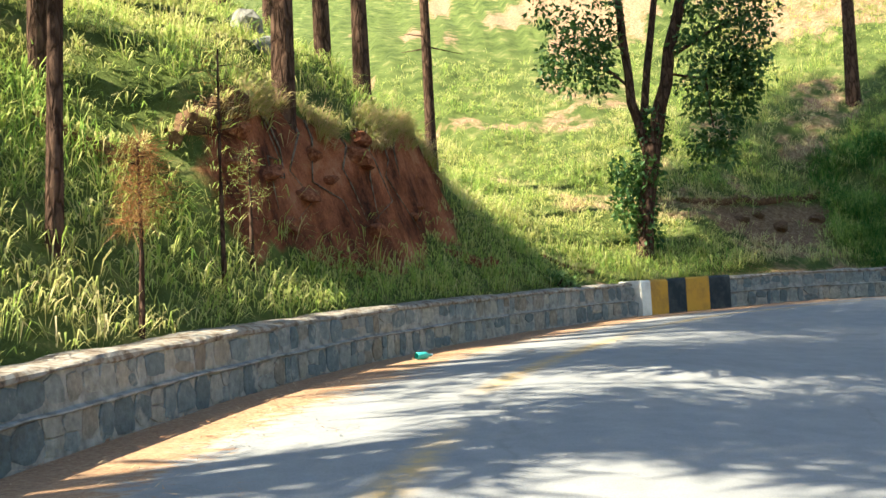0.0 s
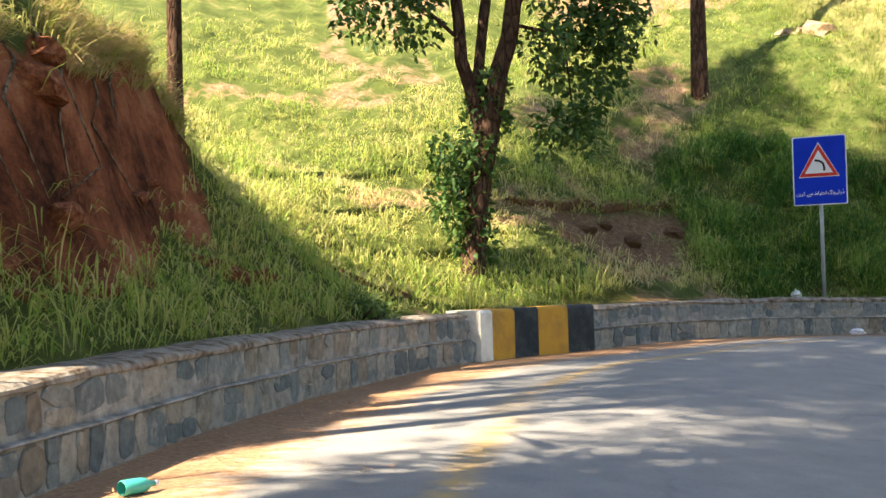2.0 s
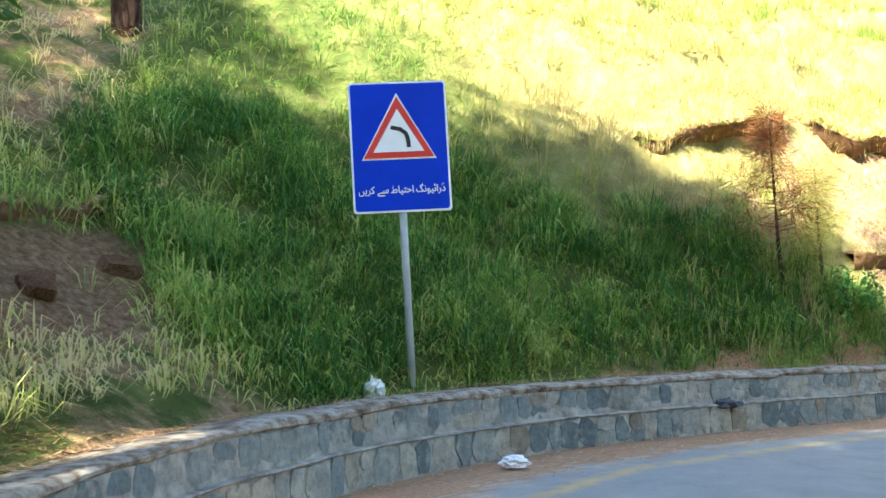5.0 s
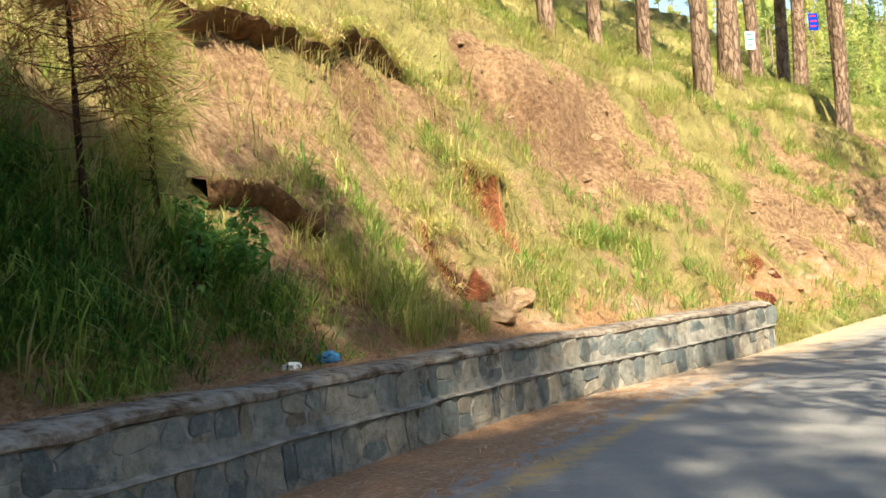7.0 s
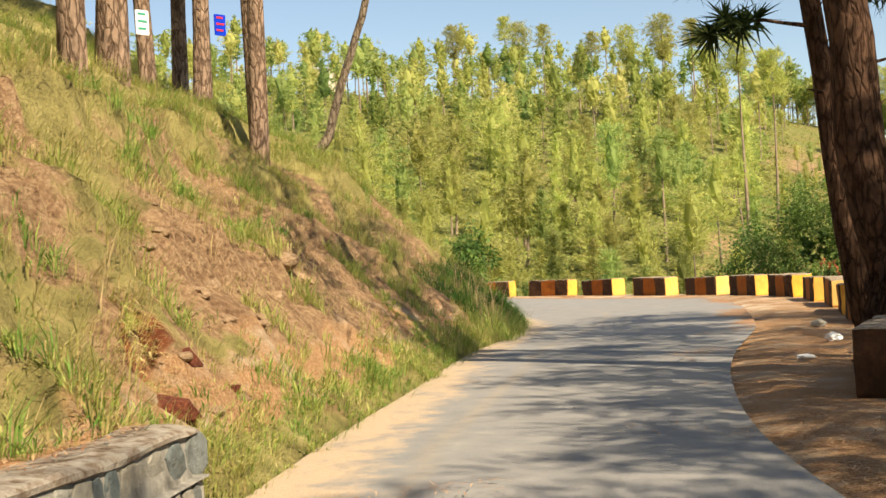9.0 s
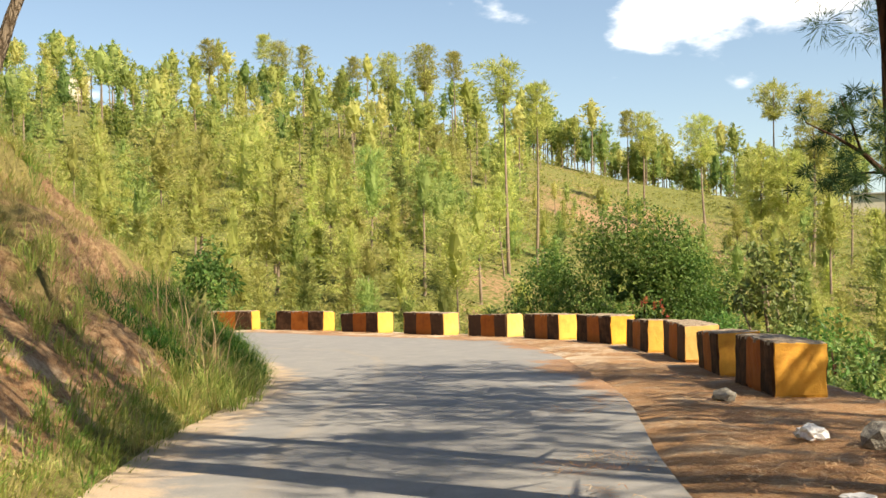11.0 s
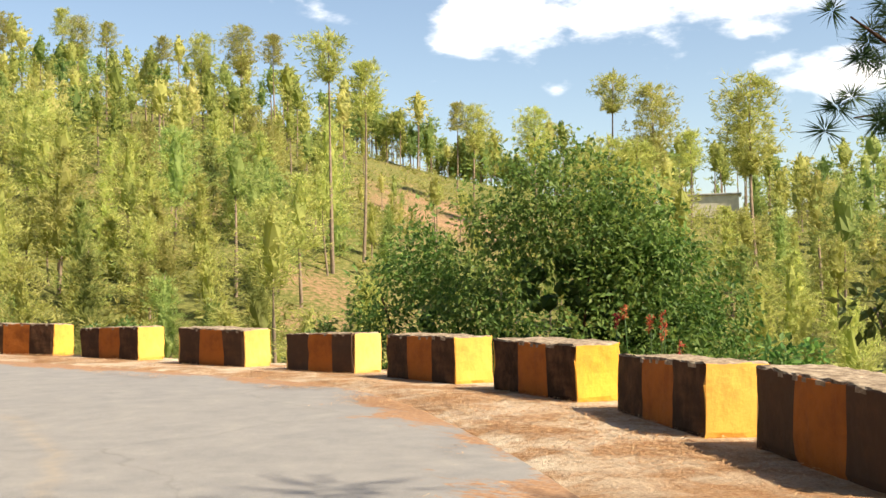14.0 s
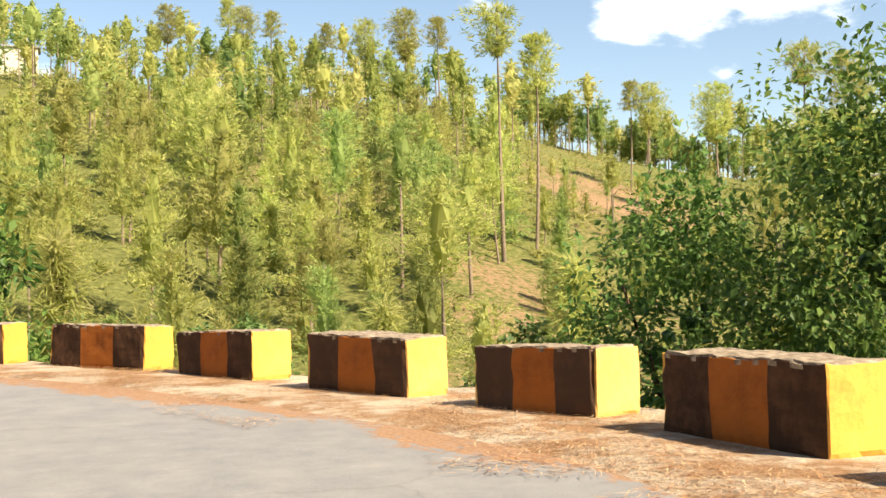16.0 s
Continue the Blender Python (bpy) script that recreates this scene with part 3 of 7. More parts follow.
def part(name, data, mat, parent, label=""):
    """A bmesh or mesh as one object under a thing, a part, or nothing."""
    if isinstance(data, bmesh.types.BMesh):
        me = bpy.data.meshes.new(name)
        data.to_mesh(me)
        data.free()
        me.materials.append(mat)
        data = me
    ob = new(name, data)
    if parent:
        ob.parent = parent
    return tagged(ob, label) if label else ob


def grid_faces(nx, ny):
    i, j = np.meshgrid(np.arange(nx - 1), np.arange(ny - 1), indexing="ij")
    a = (i * ny + j).ravel()
    return np.c_[a, a + ny, a + ny + 1, a + 1]


def lines(lo, hi, fine, reach, n):
    """Even lines from lo to hi, then ever wider ones out to reach."""
    out = reach * (np.linspace(0, 1, n + 1)[1:] ** 2.6)
    out = np.maximum(out, fine * np.arange(1, n + 1))
    return np.r_[lo - out[::-1], np.arange(lo, hi, fine), hi + out]


# ---- ground ----
gx, gy = lines(-9, 49, 0.2, 2200, 60), lines(-2, 31, 0.2, 2200, 70)
gx = np.union1d(gx, np.arange(17.7, 26.3, 0.2) + 0.1)
gy = np.union1d(gy, np.arange(18.0, 23.4, 0.2) + 0.1)
GX, GY = [a.ravel() for a in np.meshgrid(gx, gy, indexing="ij")]
GZ = ground_z(GX, GY)
g_r, g_k = beside(L_LINE, L_TAN, GX, GY)
g_q = -beside(R_LINE, R_TAN, GX, GY)[0]
g_s = L_S[g_k]
g_cut = step(S_CUT0 - 0.6, S_CUT0 + 0.8, g_s) * step(S_CUT1 + 0.5, S_CUT1 - 0.9, g_s)


def soil_at(x, y, r, s):
    dry = step(13, 18, x) * step(60, 48, x) * step(0, 1, r)
    near = np.exp(-np.maximum(r, 0) / 9)
    return np.clip(np.maximum(dry * near * (0.62 - 0.3 * step(2.6, 4.2, r) + 0.75 * wob(x, y, 2.4, 41, 3)), 1.1 * washed_at(x, y)), 0, 1)


def far_soil(x, y):
    rho, az = np.hypot(x - 45, y), np.degrees(np.arctan2(y, x - 45))
    meadow = np.exp(-((az + 40.5) / 3.0) ** 2) * step(95, 120, rho)
    slip = np.exp(-((az + 35) / 1.7) ** 2) * step(98, 86, rho) * step(58, 70, rho)
    return step(20, 30, rho) * np.clip(0.28 + 0.35 * wob(x, y, 25, 55, 3) + 0.22 * meadow + 0.5 * slip, 0, 1)


g_lip = lip_at(GX, GY, g_s)
g_dc = g_r - WALL_T + 0.1 - 0.12 - g_lip
g_red = g_cut * step(-0.25, 0.1, g_dc + 0.3 * wob(GX, GY, 0.8, 61)) * step(0.7, 0.45, g_dc + 0.12 * wob(GX, GY, 0.7, 62))


def niche_at(x, y, r):
    """The bared earth inside and round the niches of the dry bank."""
    out = np.zeros(np.shape(x))
    for hx, hy, hw, hr, hh in HOLLOWS:
        out = np.maximum(out, step(1.08 * hw, 0.72 * hw, np.hypot(x - hx, 0.8 * (y - hy) - 0.04)) * step(hr - 1.2 * hh, hr - 0.6 * hh, r))
    return out


g_red = np.maximum(g_red, niche_at(GX, GY, g_r))


def slip_at(x, y):
    """The dark earth slip above the striped wall."""
    return np.exp(-((x - 7.2) / 1.7) ** 2 - ((y - 24.5 - 0.35 * (x - 7.2)) / 0.7) ** 2) + 0.25 * wob(x, y, 0.8, 67, 3)


g_brown = np.clip(slip_at(GX, GY) * 1.2, 0, 1) * (g_r > 0.8)
for ex, ey, ew in ((25.15, 21.0, 0.6), (26.4, 20.7, 0.55), (25.6, 20.2, 0.5), (28.0, 17.65, 0.35), (30.3, 15.7, 0.3), (38.4, 14.6, 0.8), (23.3, 22.3, 0.7), (24.5, 21.8, 0.8), (25.6, 20.7, 0.6), (27.8, 17.1, 0.7), (24.7, 18.6, 0.35), (21.5, 23.0, 0.6), (29.5, 16.2, 0.6), (31.5, 18.3, 0.7), (19.2, 21.75, 0.45)):
    g_brown = np.maximum(g_brown, 0.75 * np.exp(-((GX - ex) ** 2 + (GY - ey) ** 2) / ew ** 2) + 0.3 * (np.hypot(GX - ex, GY - ey) < 2 * ew) * wob(GX, GY, 0.6, 68, 3))
g_scar = np.maximum(0.6 * step(30, 32, GY) * step(6, 10, GX), np.clip(0.5 * step(0.12, 0.34, wob(GX, GY, 1.7, 99, 3)) * step(13, 10, GX) * step(16, 20, GY) + 0.3 * step(33.5, 36, GY) * step(-2, 0, GX) * step(16, 14, GX), 0, 0.8))
g_litter = np.maximum(step(-0.6, -0.3, g_q) * step(6, 3.4, g_q) * 0.85, step(0.2, 0.5, g_r) * step(1.5, 0.6, g_r + 0.4 * wob(GX, GY, 1.5, 63)) * step(9, 15, GX) * 0.8)
ground = new("ground", np_mesh("ground", np.c_[GX, GY, GZ], grid_faces(len(gx), len(gy)), M_GROUND, True,
                               {"soil": np.where(g_r > 0, np.maximum(soil_at(GX, GY, g_r, g_s), g_scar), far_soil(GX, GY)), "red": g_red, "brown": g_brown, "litter": g_litter, "pale": step(37, 42, GX), "dry": np.where(g_r > 0, step(16.2 - 3 * step(1.4, 2.4, g_r), 18.5 - 3 * step(1.4, 2.4, g_r), GX + 0.4 * wob(GX, GY, 1.5, 64)), 0.25 * step(20, 30, np.hypot(GX - 45, GY)))}))
tagged(ground, "grassy hillside and red earth banks beside a mountain road", "ground", kind="structure")

# ---- road ----
def road_mesh():
    n, m = 460, 46
    lu, ru = np.linspace(0, 1, n) * L_S[-1], np.linspace(0, 1, n)
    # each place on the left edge meets the nearest place of the right edge, kept in order
    lp = np.c_[[np.interp(lu, L_S, L_LINE[:, k]) for k in range(3)]].T
    ki = np.array([np.argmin((R_LINE[:, 0] - a) ** 2 + (R_LINE[:, 1] - b) ** 2) for a, b, _ in lp])
    ki = np.maximum.accumulate(ki).astype(float)
    ki = np.convolve(np.pad(ki, 12, "edge"), np.ones(25) / 25, "valid")
    rp = np.c_[[np.interp(ki, np.arange(len(R_LINE)), R_LINE[:, k]) for k in range(3)]].T
    v = np.linspace(-0.01, 1.0, m)[None, :, None]
    p = lp[:, None, :] * (1 - v) + rp[:, None, :] * v
    p = p.reshape(-1, 3)
    p[:, 2] = road_z(p[:, 0], p[:, 1]) + 0.012 * wob(p[:, 0], p[:, 1], 1.5, 71)
    d = -beside(L_LINE, L_TAN, p[:, 0], p[:, 1])[0]
    e = beside(R_LINE, R_TAN, p[:, 0], p[:, 1])[0]
    x, y = p[:, 0], p[:, 1]
    wide = np.interp(x, [-5, 3, 9, 20, 26, 34, 42], [0.75, 0.9, 0.75, 0.6, 0.55, 0.4, 0.4])
    dust = step(wide + 0.55, wide - 0.45, d) * 0.95 + step(0.35, 0.0, e) * 0.25
    straw = step(1.6, 0.2, d) * step(25, 16, x) * 0.85 + step(1.0, 0.0, e + 0.9 * wob(x, y, 1.1, 73)) * 0.75 * (0.2 + 0.8 * step(31, 37, x))
    at = np.interp(x, [-5, -0.5, 1, 4.3, 9, 14, 24, 36, 41, 47], [2.3, 2.2, 1.9, 1.75, 1.35, 1.1, 0.9, 1.1, 1.7, 3.0])
    line = step(0.10, 0.05, np.abs(d - at - 0.05 * wob(x, y, 2, 77))) * step(0, 0.2, wob(x, y, 3.0, 78) + 0.65) * (1 - 0.85 * step(17, 22, x))
    me = np_mesh("road", p, grid_faces(n, m), M_ASPHALT, True, {"dust": dust, "straw": straw, "line": line})
    return tagged(new("road", me), "worn grey asphalt mountain road with a faded yellow edge line", "road", kind="structure")


road_mesh()


# ---- stone retaining wall along the bank ----
def along_left(s, off=0.0, dz=0.0):
    """A place beside the left edge: off metres outwards (to the hill)."""
    x, y = np.interp(s, L_S, L_LINE[:, 0]), np.interp(s, L_S, L_LINE[:, 1])
    tx, ty = np.interp(s, L_S, L_TAN[:, 0]), np.interp(s, L_S, L_TAN[:, 1])
    ln = np.hypot(tx, ty)
    tx, ty = tx / ln, ty / ln
    px, py = x - ty * off, y + tx * off
    return np.c_[px, py, road_z(x, y) + dz], np.c_[tx, ty]


def sweep(name, s0, s1, profile, mat, stepping=0.3, rough=0.012, seed=80):
    """A closed profile of (off, dz) drawn along the left edge."""
    s = np.linspace(s0, s1, max(2, int((s1 - s0) / stepping) + 1))
    rings = []
    for o, z in profile:
        c, _ = along_left(s, o, z)
        c[:, 0] += rough * wob(s, s * 0 + o * 9, 0.5, seed, 3)
        c[:, 1] += rough * wob(s, s * 0 + z * 9, 0.5, seed + 1, 3)
        c[:, 2] += rough * wob(s, s * 0 + z * 5 + o, 0.6, seed + 2, 3) * (1 if z > 0.02 else 0)
        rings.append(c)
    n, m = len(s), len(profile)
    v = np.stack(rings, 1).reshape(-1, 3)
    i, j = np.meshgrid(np.arange(n - 1), np.arange(m), indexing="ij")
    a, b = (i * m + j).ravel(), (i * m + (j + 1) % m).ravel()
    f = np.c_[a, a + m, b + m, b]
    ends = np.array([[0, k, k + 1, k + 1] for k in range(1, m - 1)] + [[(n - 1) * m, (n - 1) * m + k + 1, (n - 1) * m + k, (n - 1) * m + k] for k in range(1, m - 1)])
    bm = bmesh.new()
    vs = [bm.verts.new(p) for p in v]
    for q in f:
        bm.faces.new([vs[k] for k in q])
    for q in ends:
        bm.faces.new([vs[k] for k in dict.fromkeys(q.tolist())])
    bmesh.ops.recalc_face_normals(bm, faces=bm.faces)
    me = bpy.data.meshes.new(name)
    bm.to_mesh(me)
    bm.free()
    me.materials.append(mat)
    return me


def stone_mesh(seed):
    """A rough split stone, one metre wide and high, standing out of y = 0 towards -y: an uneven outline, a chipped rim and a dished face."""
    rnd = random.Random(seed)
    n = rnd.choice((7, 8, 9, 10))
    turn = rnd.uniform(0, 2 * math.pi)
    outline = []
    for k in range(n):
        a = turn + 2 * math.pi * (k + rnd.uniform(-0.28, 0.28)) / n
        c, d = math.cos(a), math.sin(a)
        r = 0.53 / (abs(c) ** 7 + abs(d) ** 7) ** (1 / 7) * rnd.uniform(0.9, 1.08)
        outline.append((c * r, d * r))
    bm = bmesh.new()
    rings = []
    for scale, y in ((1.0, 0.4), (0.96, -0.55), (0.84, -0.8)):
        rings.append([bm.verts.new((u * scale, y - (rnd.uniform(0, 0.3) if y < 0 else 0), w * scale)) for u, w in outline])
    mid = bm.verts.new((rnd.uniform(-0.1, 0.1), -0.8 - rnd.uniform(-0.2, 0.5), rnd.uniform(-0.1, 0.1)))
    for u, w in zip(rings, rings[1:]):
        for k in range(n):
            bm.faces.new((u[k], u[(k + 1) % n], w[(k + 1) % n], w[k]))
    for k in range(n):
        bm.faces.new((rings[-1][k], rings[-1][(k + 1) % n], mid))
    bmesh.ops.recalc_face_normals(bm, faces=bm.faces)
    me = bpy.data.meshes.new("stone")
    bm.to_mesh(me)
    bm.free()
    me.materials.append(M_STONE)
    return me


S_WALL0 = at_left(-4.6, -3)
M_COPING = mat_plain("crusted_coping", [(0.32, (0.07, 0.05, 0.038)), (0.43, (0.20, 0.15, 0.11)), (0.52, (0.29, 0.25, 0.21)), (0.66, (0.37, 0.34, 0.29)), (0.82, (0.48, 0.44, 0.38))], 9, 0.95, 0.1, 1.0, 0.05)
STONES = [stone_mesh(k) for k in range(18)]


def retaining_wall(name, s0, s1, label, seed):
    h, t = WALL_H, WALL_T
    core = new(name, sweep(name, s0, s1, [(0.0, -0.25), (0.03, h * 0.47), (0.055, h * 0.5), (0.075, h - 0.05), (t, h - 0.05), (t, -0.25)], M_MORTAR, seed=seed))
    tagged(core, label, "retaining wall", kind="structure")
    part("coping", sweep("coping", s0, s1, [(0.06, h - 0.055), (0.048, h - 0.045), (0.05, h - 0.022), (0.075, h - 0.004), (0.2, h + 0.012), (t + 0.02, h + 0.006), (t + 0.02, h - 0.055)], M_COPING, 0.05, 0.024, seed + 3), M_COPING, core, "thin cracked mortar coping")
    part("ledge", sweep("ledge", s0, s1, [(0.01, h * 0.46), (-0.002, h * 0.475), (0.004, h * 0.495), (0.06, h * 0.505), (0.06, h * 0.46)], M_MORTAR, 0.15, 0.014, seed + 5), M_MORTAR, core, "rough mortar band")
    rnd = random.Random(seed)
    n = 0
    for lo, hi, o in ((0.01, h * 0.455, 0.018), (h * 0.51, h - 0.06, 0.066)):
        s = s0 + 0.05
        while s < s1 - 0.1:
            w = rnd.choice((0.13, 0.17, 0.2, 0.24, 0.28, 0.32)) * rnd.uniform(0.85, 1.25)
            split = rnd.random() < 0.22
            rows = ((lo, (lo + hi) / 2), ((lo + hi) / 2, hi)) if split else ((lo, hi),)
            for a, b in rows:
                c, tan = along_left(np.array([s + w / 2]), o, (a + b) / 2)
                yaw = math.degrees(math.atan2(tan[0, 1], tan[0, 0]))
                st = part("stone", STONES[rnd.randrange(18)], M_STONE, core)
                st.matrix_basis = pose(*c[0], 0, rnd.uniform(-9, 9), yaw) @ Matrix.Diagonal((w * rnd.uniform(0.84, 1.04), rnd.uniform(0.004, 0.013), (b - a) * rnd.uniform(0.86, 1.08), 1))
                n += 1
            s += w
    return core


# ---- striped concrete guard blocks ----
def block_mesh(name, length, width, height, seed, bands, ends=0):
    """A cast block with worn edges; bands of (from, to, paint) along its length, painted ends, bare top."""
    rnd = random.Random(seed)
    xs = sorted({0.0, 1.0, *[b[0] for b in bands], *[b[1] for b in bands], *np.linspace(0, 1, 29).round(3).tolist()})
    xs = [x for i, x in enumerate(xs) if i == 0 or x - xs[i - 1] > 0.012]
    ys, zs = (0, 0.04, 0.12, 0.25, 0.4, 0.55, 0.7, 0.85, 0.95, 1), (0, 0.1, 0.3, 0.5, 0.7, 0.84, 0.92, 0.97, 1)
    ny, nz = len(ys) - 1, len(zs) - 1
    cuts = {b[1] for b in bands if 0 < b[1] < 1}
    bm = bmesh.new()
    made = {}

    def vert(i, j, k):
        if (i, j, k) not in made:
            p = Vector((xs[i] * length, ys[j] * width, zs[k] * height))
            on = (i in (0, len(xs) - 1)) + (j in (0, ny)) + (k in (0, nz))
            c = Vector((length / 2, width / 2, height / 2))
            q = p + Vector((seed * 3.1, 0, 0))
            shift = noise.noise_vector(q * 2.2) * 0.014 + noise.noise_vector(q * 7) * 0.008
            p = p + shift
            if k == nz:
                p.z += 0.012 * noise.noise(q * 9) + 0.006 * noise.noise(q * 22)
            if xs[i] in cuts:
                p.x += 0.03 * noise.noise(Vector((seed * 5.7, xs[i] * 9, zs[k] * 3)))
            if on >= 2:
                bite = max(0.0, noise.noise(q * 4.5) + 0.15) * 0.075 + max(0.0, noise.noise(q * 11) - 0.05) * 0.05 + 0.012
                inward = Vector(((c.x - p.x) if i in (0, len(xs) - 1) else 0, (c.y - p.y) if j in (0, ny) else 0, (c.z - p.z) if k == nz else 0))
                inward = Vector([math.copysign(1, a) if abs(a) > 1e-6 else 0 for a in inward])
                p = p + inward * bite * 0.6
            made[i, j, k] = bm.verts.new(p)
        return made[i, j, k]

    nx = len(xs)

    def face(vs, m, rim=False):
        f = bm.faces.new(vs)
        if rim and noise.noise(f.calc_center_median() * 9 + Vector((seed * 2.3, 0, 0))) > 0.12:
            m = 2
        f.material_index = m
        f.smooth = False

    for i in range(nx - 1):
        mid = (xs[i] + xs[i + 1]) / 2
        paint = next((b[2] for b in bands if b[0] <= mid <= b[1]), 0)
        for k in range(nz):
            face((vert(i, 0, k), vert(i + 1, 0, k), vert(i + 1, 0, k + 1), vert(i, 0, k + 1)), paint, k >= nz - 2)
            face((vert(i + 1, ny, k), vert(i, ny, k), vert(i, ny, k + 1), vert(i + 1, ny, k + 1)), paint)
        for j in range(ny):
            face((vert(i, j, nz), vert(i + 1, j, nz), vert(i + 1, j + 1, nz), vert(i, j + 1, nz)), 2)
            face((vert(i + 1, j, 0), vert(i, j, 0), vert(i, j + 1, 0), vert(i + 1, j + 1, 0)), 2)
    for j in range(ny):
        for k in range(nz):
            face((vert(0, j + 1, k), vert(0, j, k), vert(0, j, k + 1), vert(0, j + 1, k + 1)), ends, k >= nz - 1)
            face((vert(nx - 1, j, k), vert(nx - 1, j + 1, k), vert(nx - 1, j + 1, k + 1), vert(nx - 1, j, k + 1)), ends, k >= nz - 1)
    me = bpy.data.meshes.new(name)
    bm.to_mesh(me)
    bm.free()
    for m in (M_YELLOW, M_BLACK, M_CONCRETE, M_YELLOW_SHADED):
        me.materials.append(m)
    return me


# paint 3, the middle band, is the yellow darkened for its shaded side
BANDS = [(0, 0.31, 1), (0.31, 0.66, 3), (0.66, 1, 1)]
# front corners on the road side: (far x, far y, near x, near y)
BLOCKS = [(26.8, 11.42, 25.5, 12.8), (35.1, 5.0, 33.3, 6.3), (37.75, 3.0, 35.97, 4.38), (40.25, 1.38, 38.46, 2.6), (42.65, 0.15, 40.82, 1.24), (45.25, -0.68, 43.45, -0.15), (48.0, -1.25, 46.22, -0.93),
          (50.5, -1.25, 49.0, -1.45), (53.4, -0.97, 51.7, -1.25), (56.6, -0.65, 54.75, -0.92), (59.3, 0.3, 57.5, -0.5), (61.5, 2.0, 60.0, 0.8), (63.6, 4.0, 62.2, 2.7), (65.4, 6.2, 64.1, 4.8)]


def guard_blocks():
    for i, (x1, y1, x0, y0) in enumerate(BLOCKS):
        length = math.hypot(x1 - x0, y1 - y0)
        z = float(ground_z([(x0 + x1) / 2], [(y0 + y1) / 2])[0])
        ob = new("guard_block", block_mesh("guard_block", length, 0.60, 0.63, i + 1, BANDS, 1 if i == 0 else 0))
        # local x runs from the far corner to the near one, y away from the road
        ob.matrix_basis = pose(x0, y0, z - 0.03, 1.6 * math.sin(i * 2.1), 1.2 * math.sin(i * 3.7), math.degrees(math.atan2(y1 - y0, x1 - x0))) @ Matrix.Diagonal((1, -1, 1, 1))
        tagged(ob, "chipped concrete guard block painted in worn yellow and black bands", "guard block", "guard blocks along the road edge")


# ---- road sign ----
def tube(bm, a, b, r0, r1=None, sides=10, caps=True):
    a, b = Vector(a), Vector(b)
    r1 = r0 if r1 is None else r1
    m = (b - a).to_track_quat("Z", "Y").to_matrix()
    rings = []
    for p, r in ((a, r0), (b, r1)):
        rings.append([bm.verts.new(p + m @ Vector((r * math.cos(2 * math.pi * k / sides), r * math.sin(2 * math.pi * k / sides), 0))) for k in range(sides)])
    for k in range(sides):
        bm.faces.new((rings[0][k], rings[0][(k + 1) % sides], rings[1][(k + 1) % sides], rings[1][k])).smooth = True
    if caps:
        bm.faces.new(rings[0][::-1])
        bm.faces.new(rings[1])
    return bm


def plate(outline, y0, y1):
    """A flat plate: outline of (x, z), from depth y0 to y1."""
    bm = bmesh.new()
    a = [bm.verts.new((x, y0, z)) for x, z in outline]
    b = [bm.verts.new((x, y1, z)) for x, z in outline]
    bm.faces.new(a)
    bm.faces.new(b[::-1])
    for i in range(len(outline)):
        j = (i + 1) % len(outline)
        bm.faces.new((a[j], a[i], b[i], b[j]))
    bmesh.ops.recalc_face_normals(bm, faces=bm.faces)
    return bm


def rounded(x0, z0, x1, z1, r, n=5):
    out = []
    for cx, cz, a0 in ((x1 - r, z1 - r, 0), (x0 + r, z1 - r, 90), (x0 + r, z0 + r, 180), (x1 - r, z0 + r, 270)):
        out += [(cx + r * math.cos(radians(a0 + 90 * k / n)), cz + r * math.sin(radians(a0 + 90 * k / n))) for k in range(n + 1)]
    return out


def ribbon(pts, w):
    """The outline of a bent stripe of width w."""
    left, right = [], []
    for i, p in enumerate(pts):
        a, b = Vector(pts[max(i - 1, 0)]), Vector(pts[min(i + 1, len(pts) - 1)])
        d = (b - a).normalized()
        n = Vector((-d.y, d.x)) * w / 2
        left.append((p[0] + n.x, p[1] + n.y))
        right.append((p[0] - n.x, p[1] - n.y))
    return left + right[::-1]


def text_mesh(body):
    """Letters of the built-in font as a mesh, lying in x and y."""
    data = bpy.data.curves.new("letters", "FONT")
    data.body, data.extrude, data.resolution_u = body, 0.02, 2
    data.offset = 0.012
    ob = bpy.data.objects.new("letters", data)
    scene.collection.objects.link(ob)
    bpy.context.view_layer.update()
    me = bpy.data.meshes.new_from_object(ob.evaluated_get(bpy.context.evaluated_depsgraph_get()))
    bpy.data.objects.remove(ob)
    me.materials.clear()
    return me


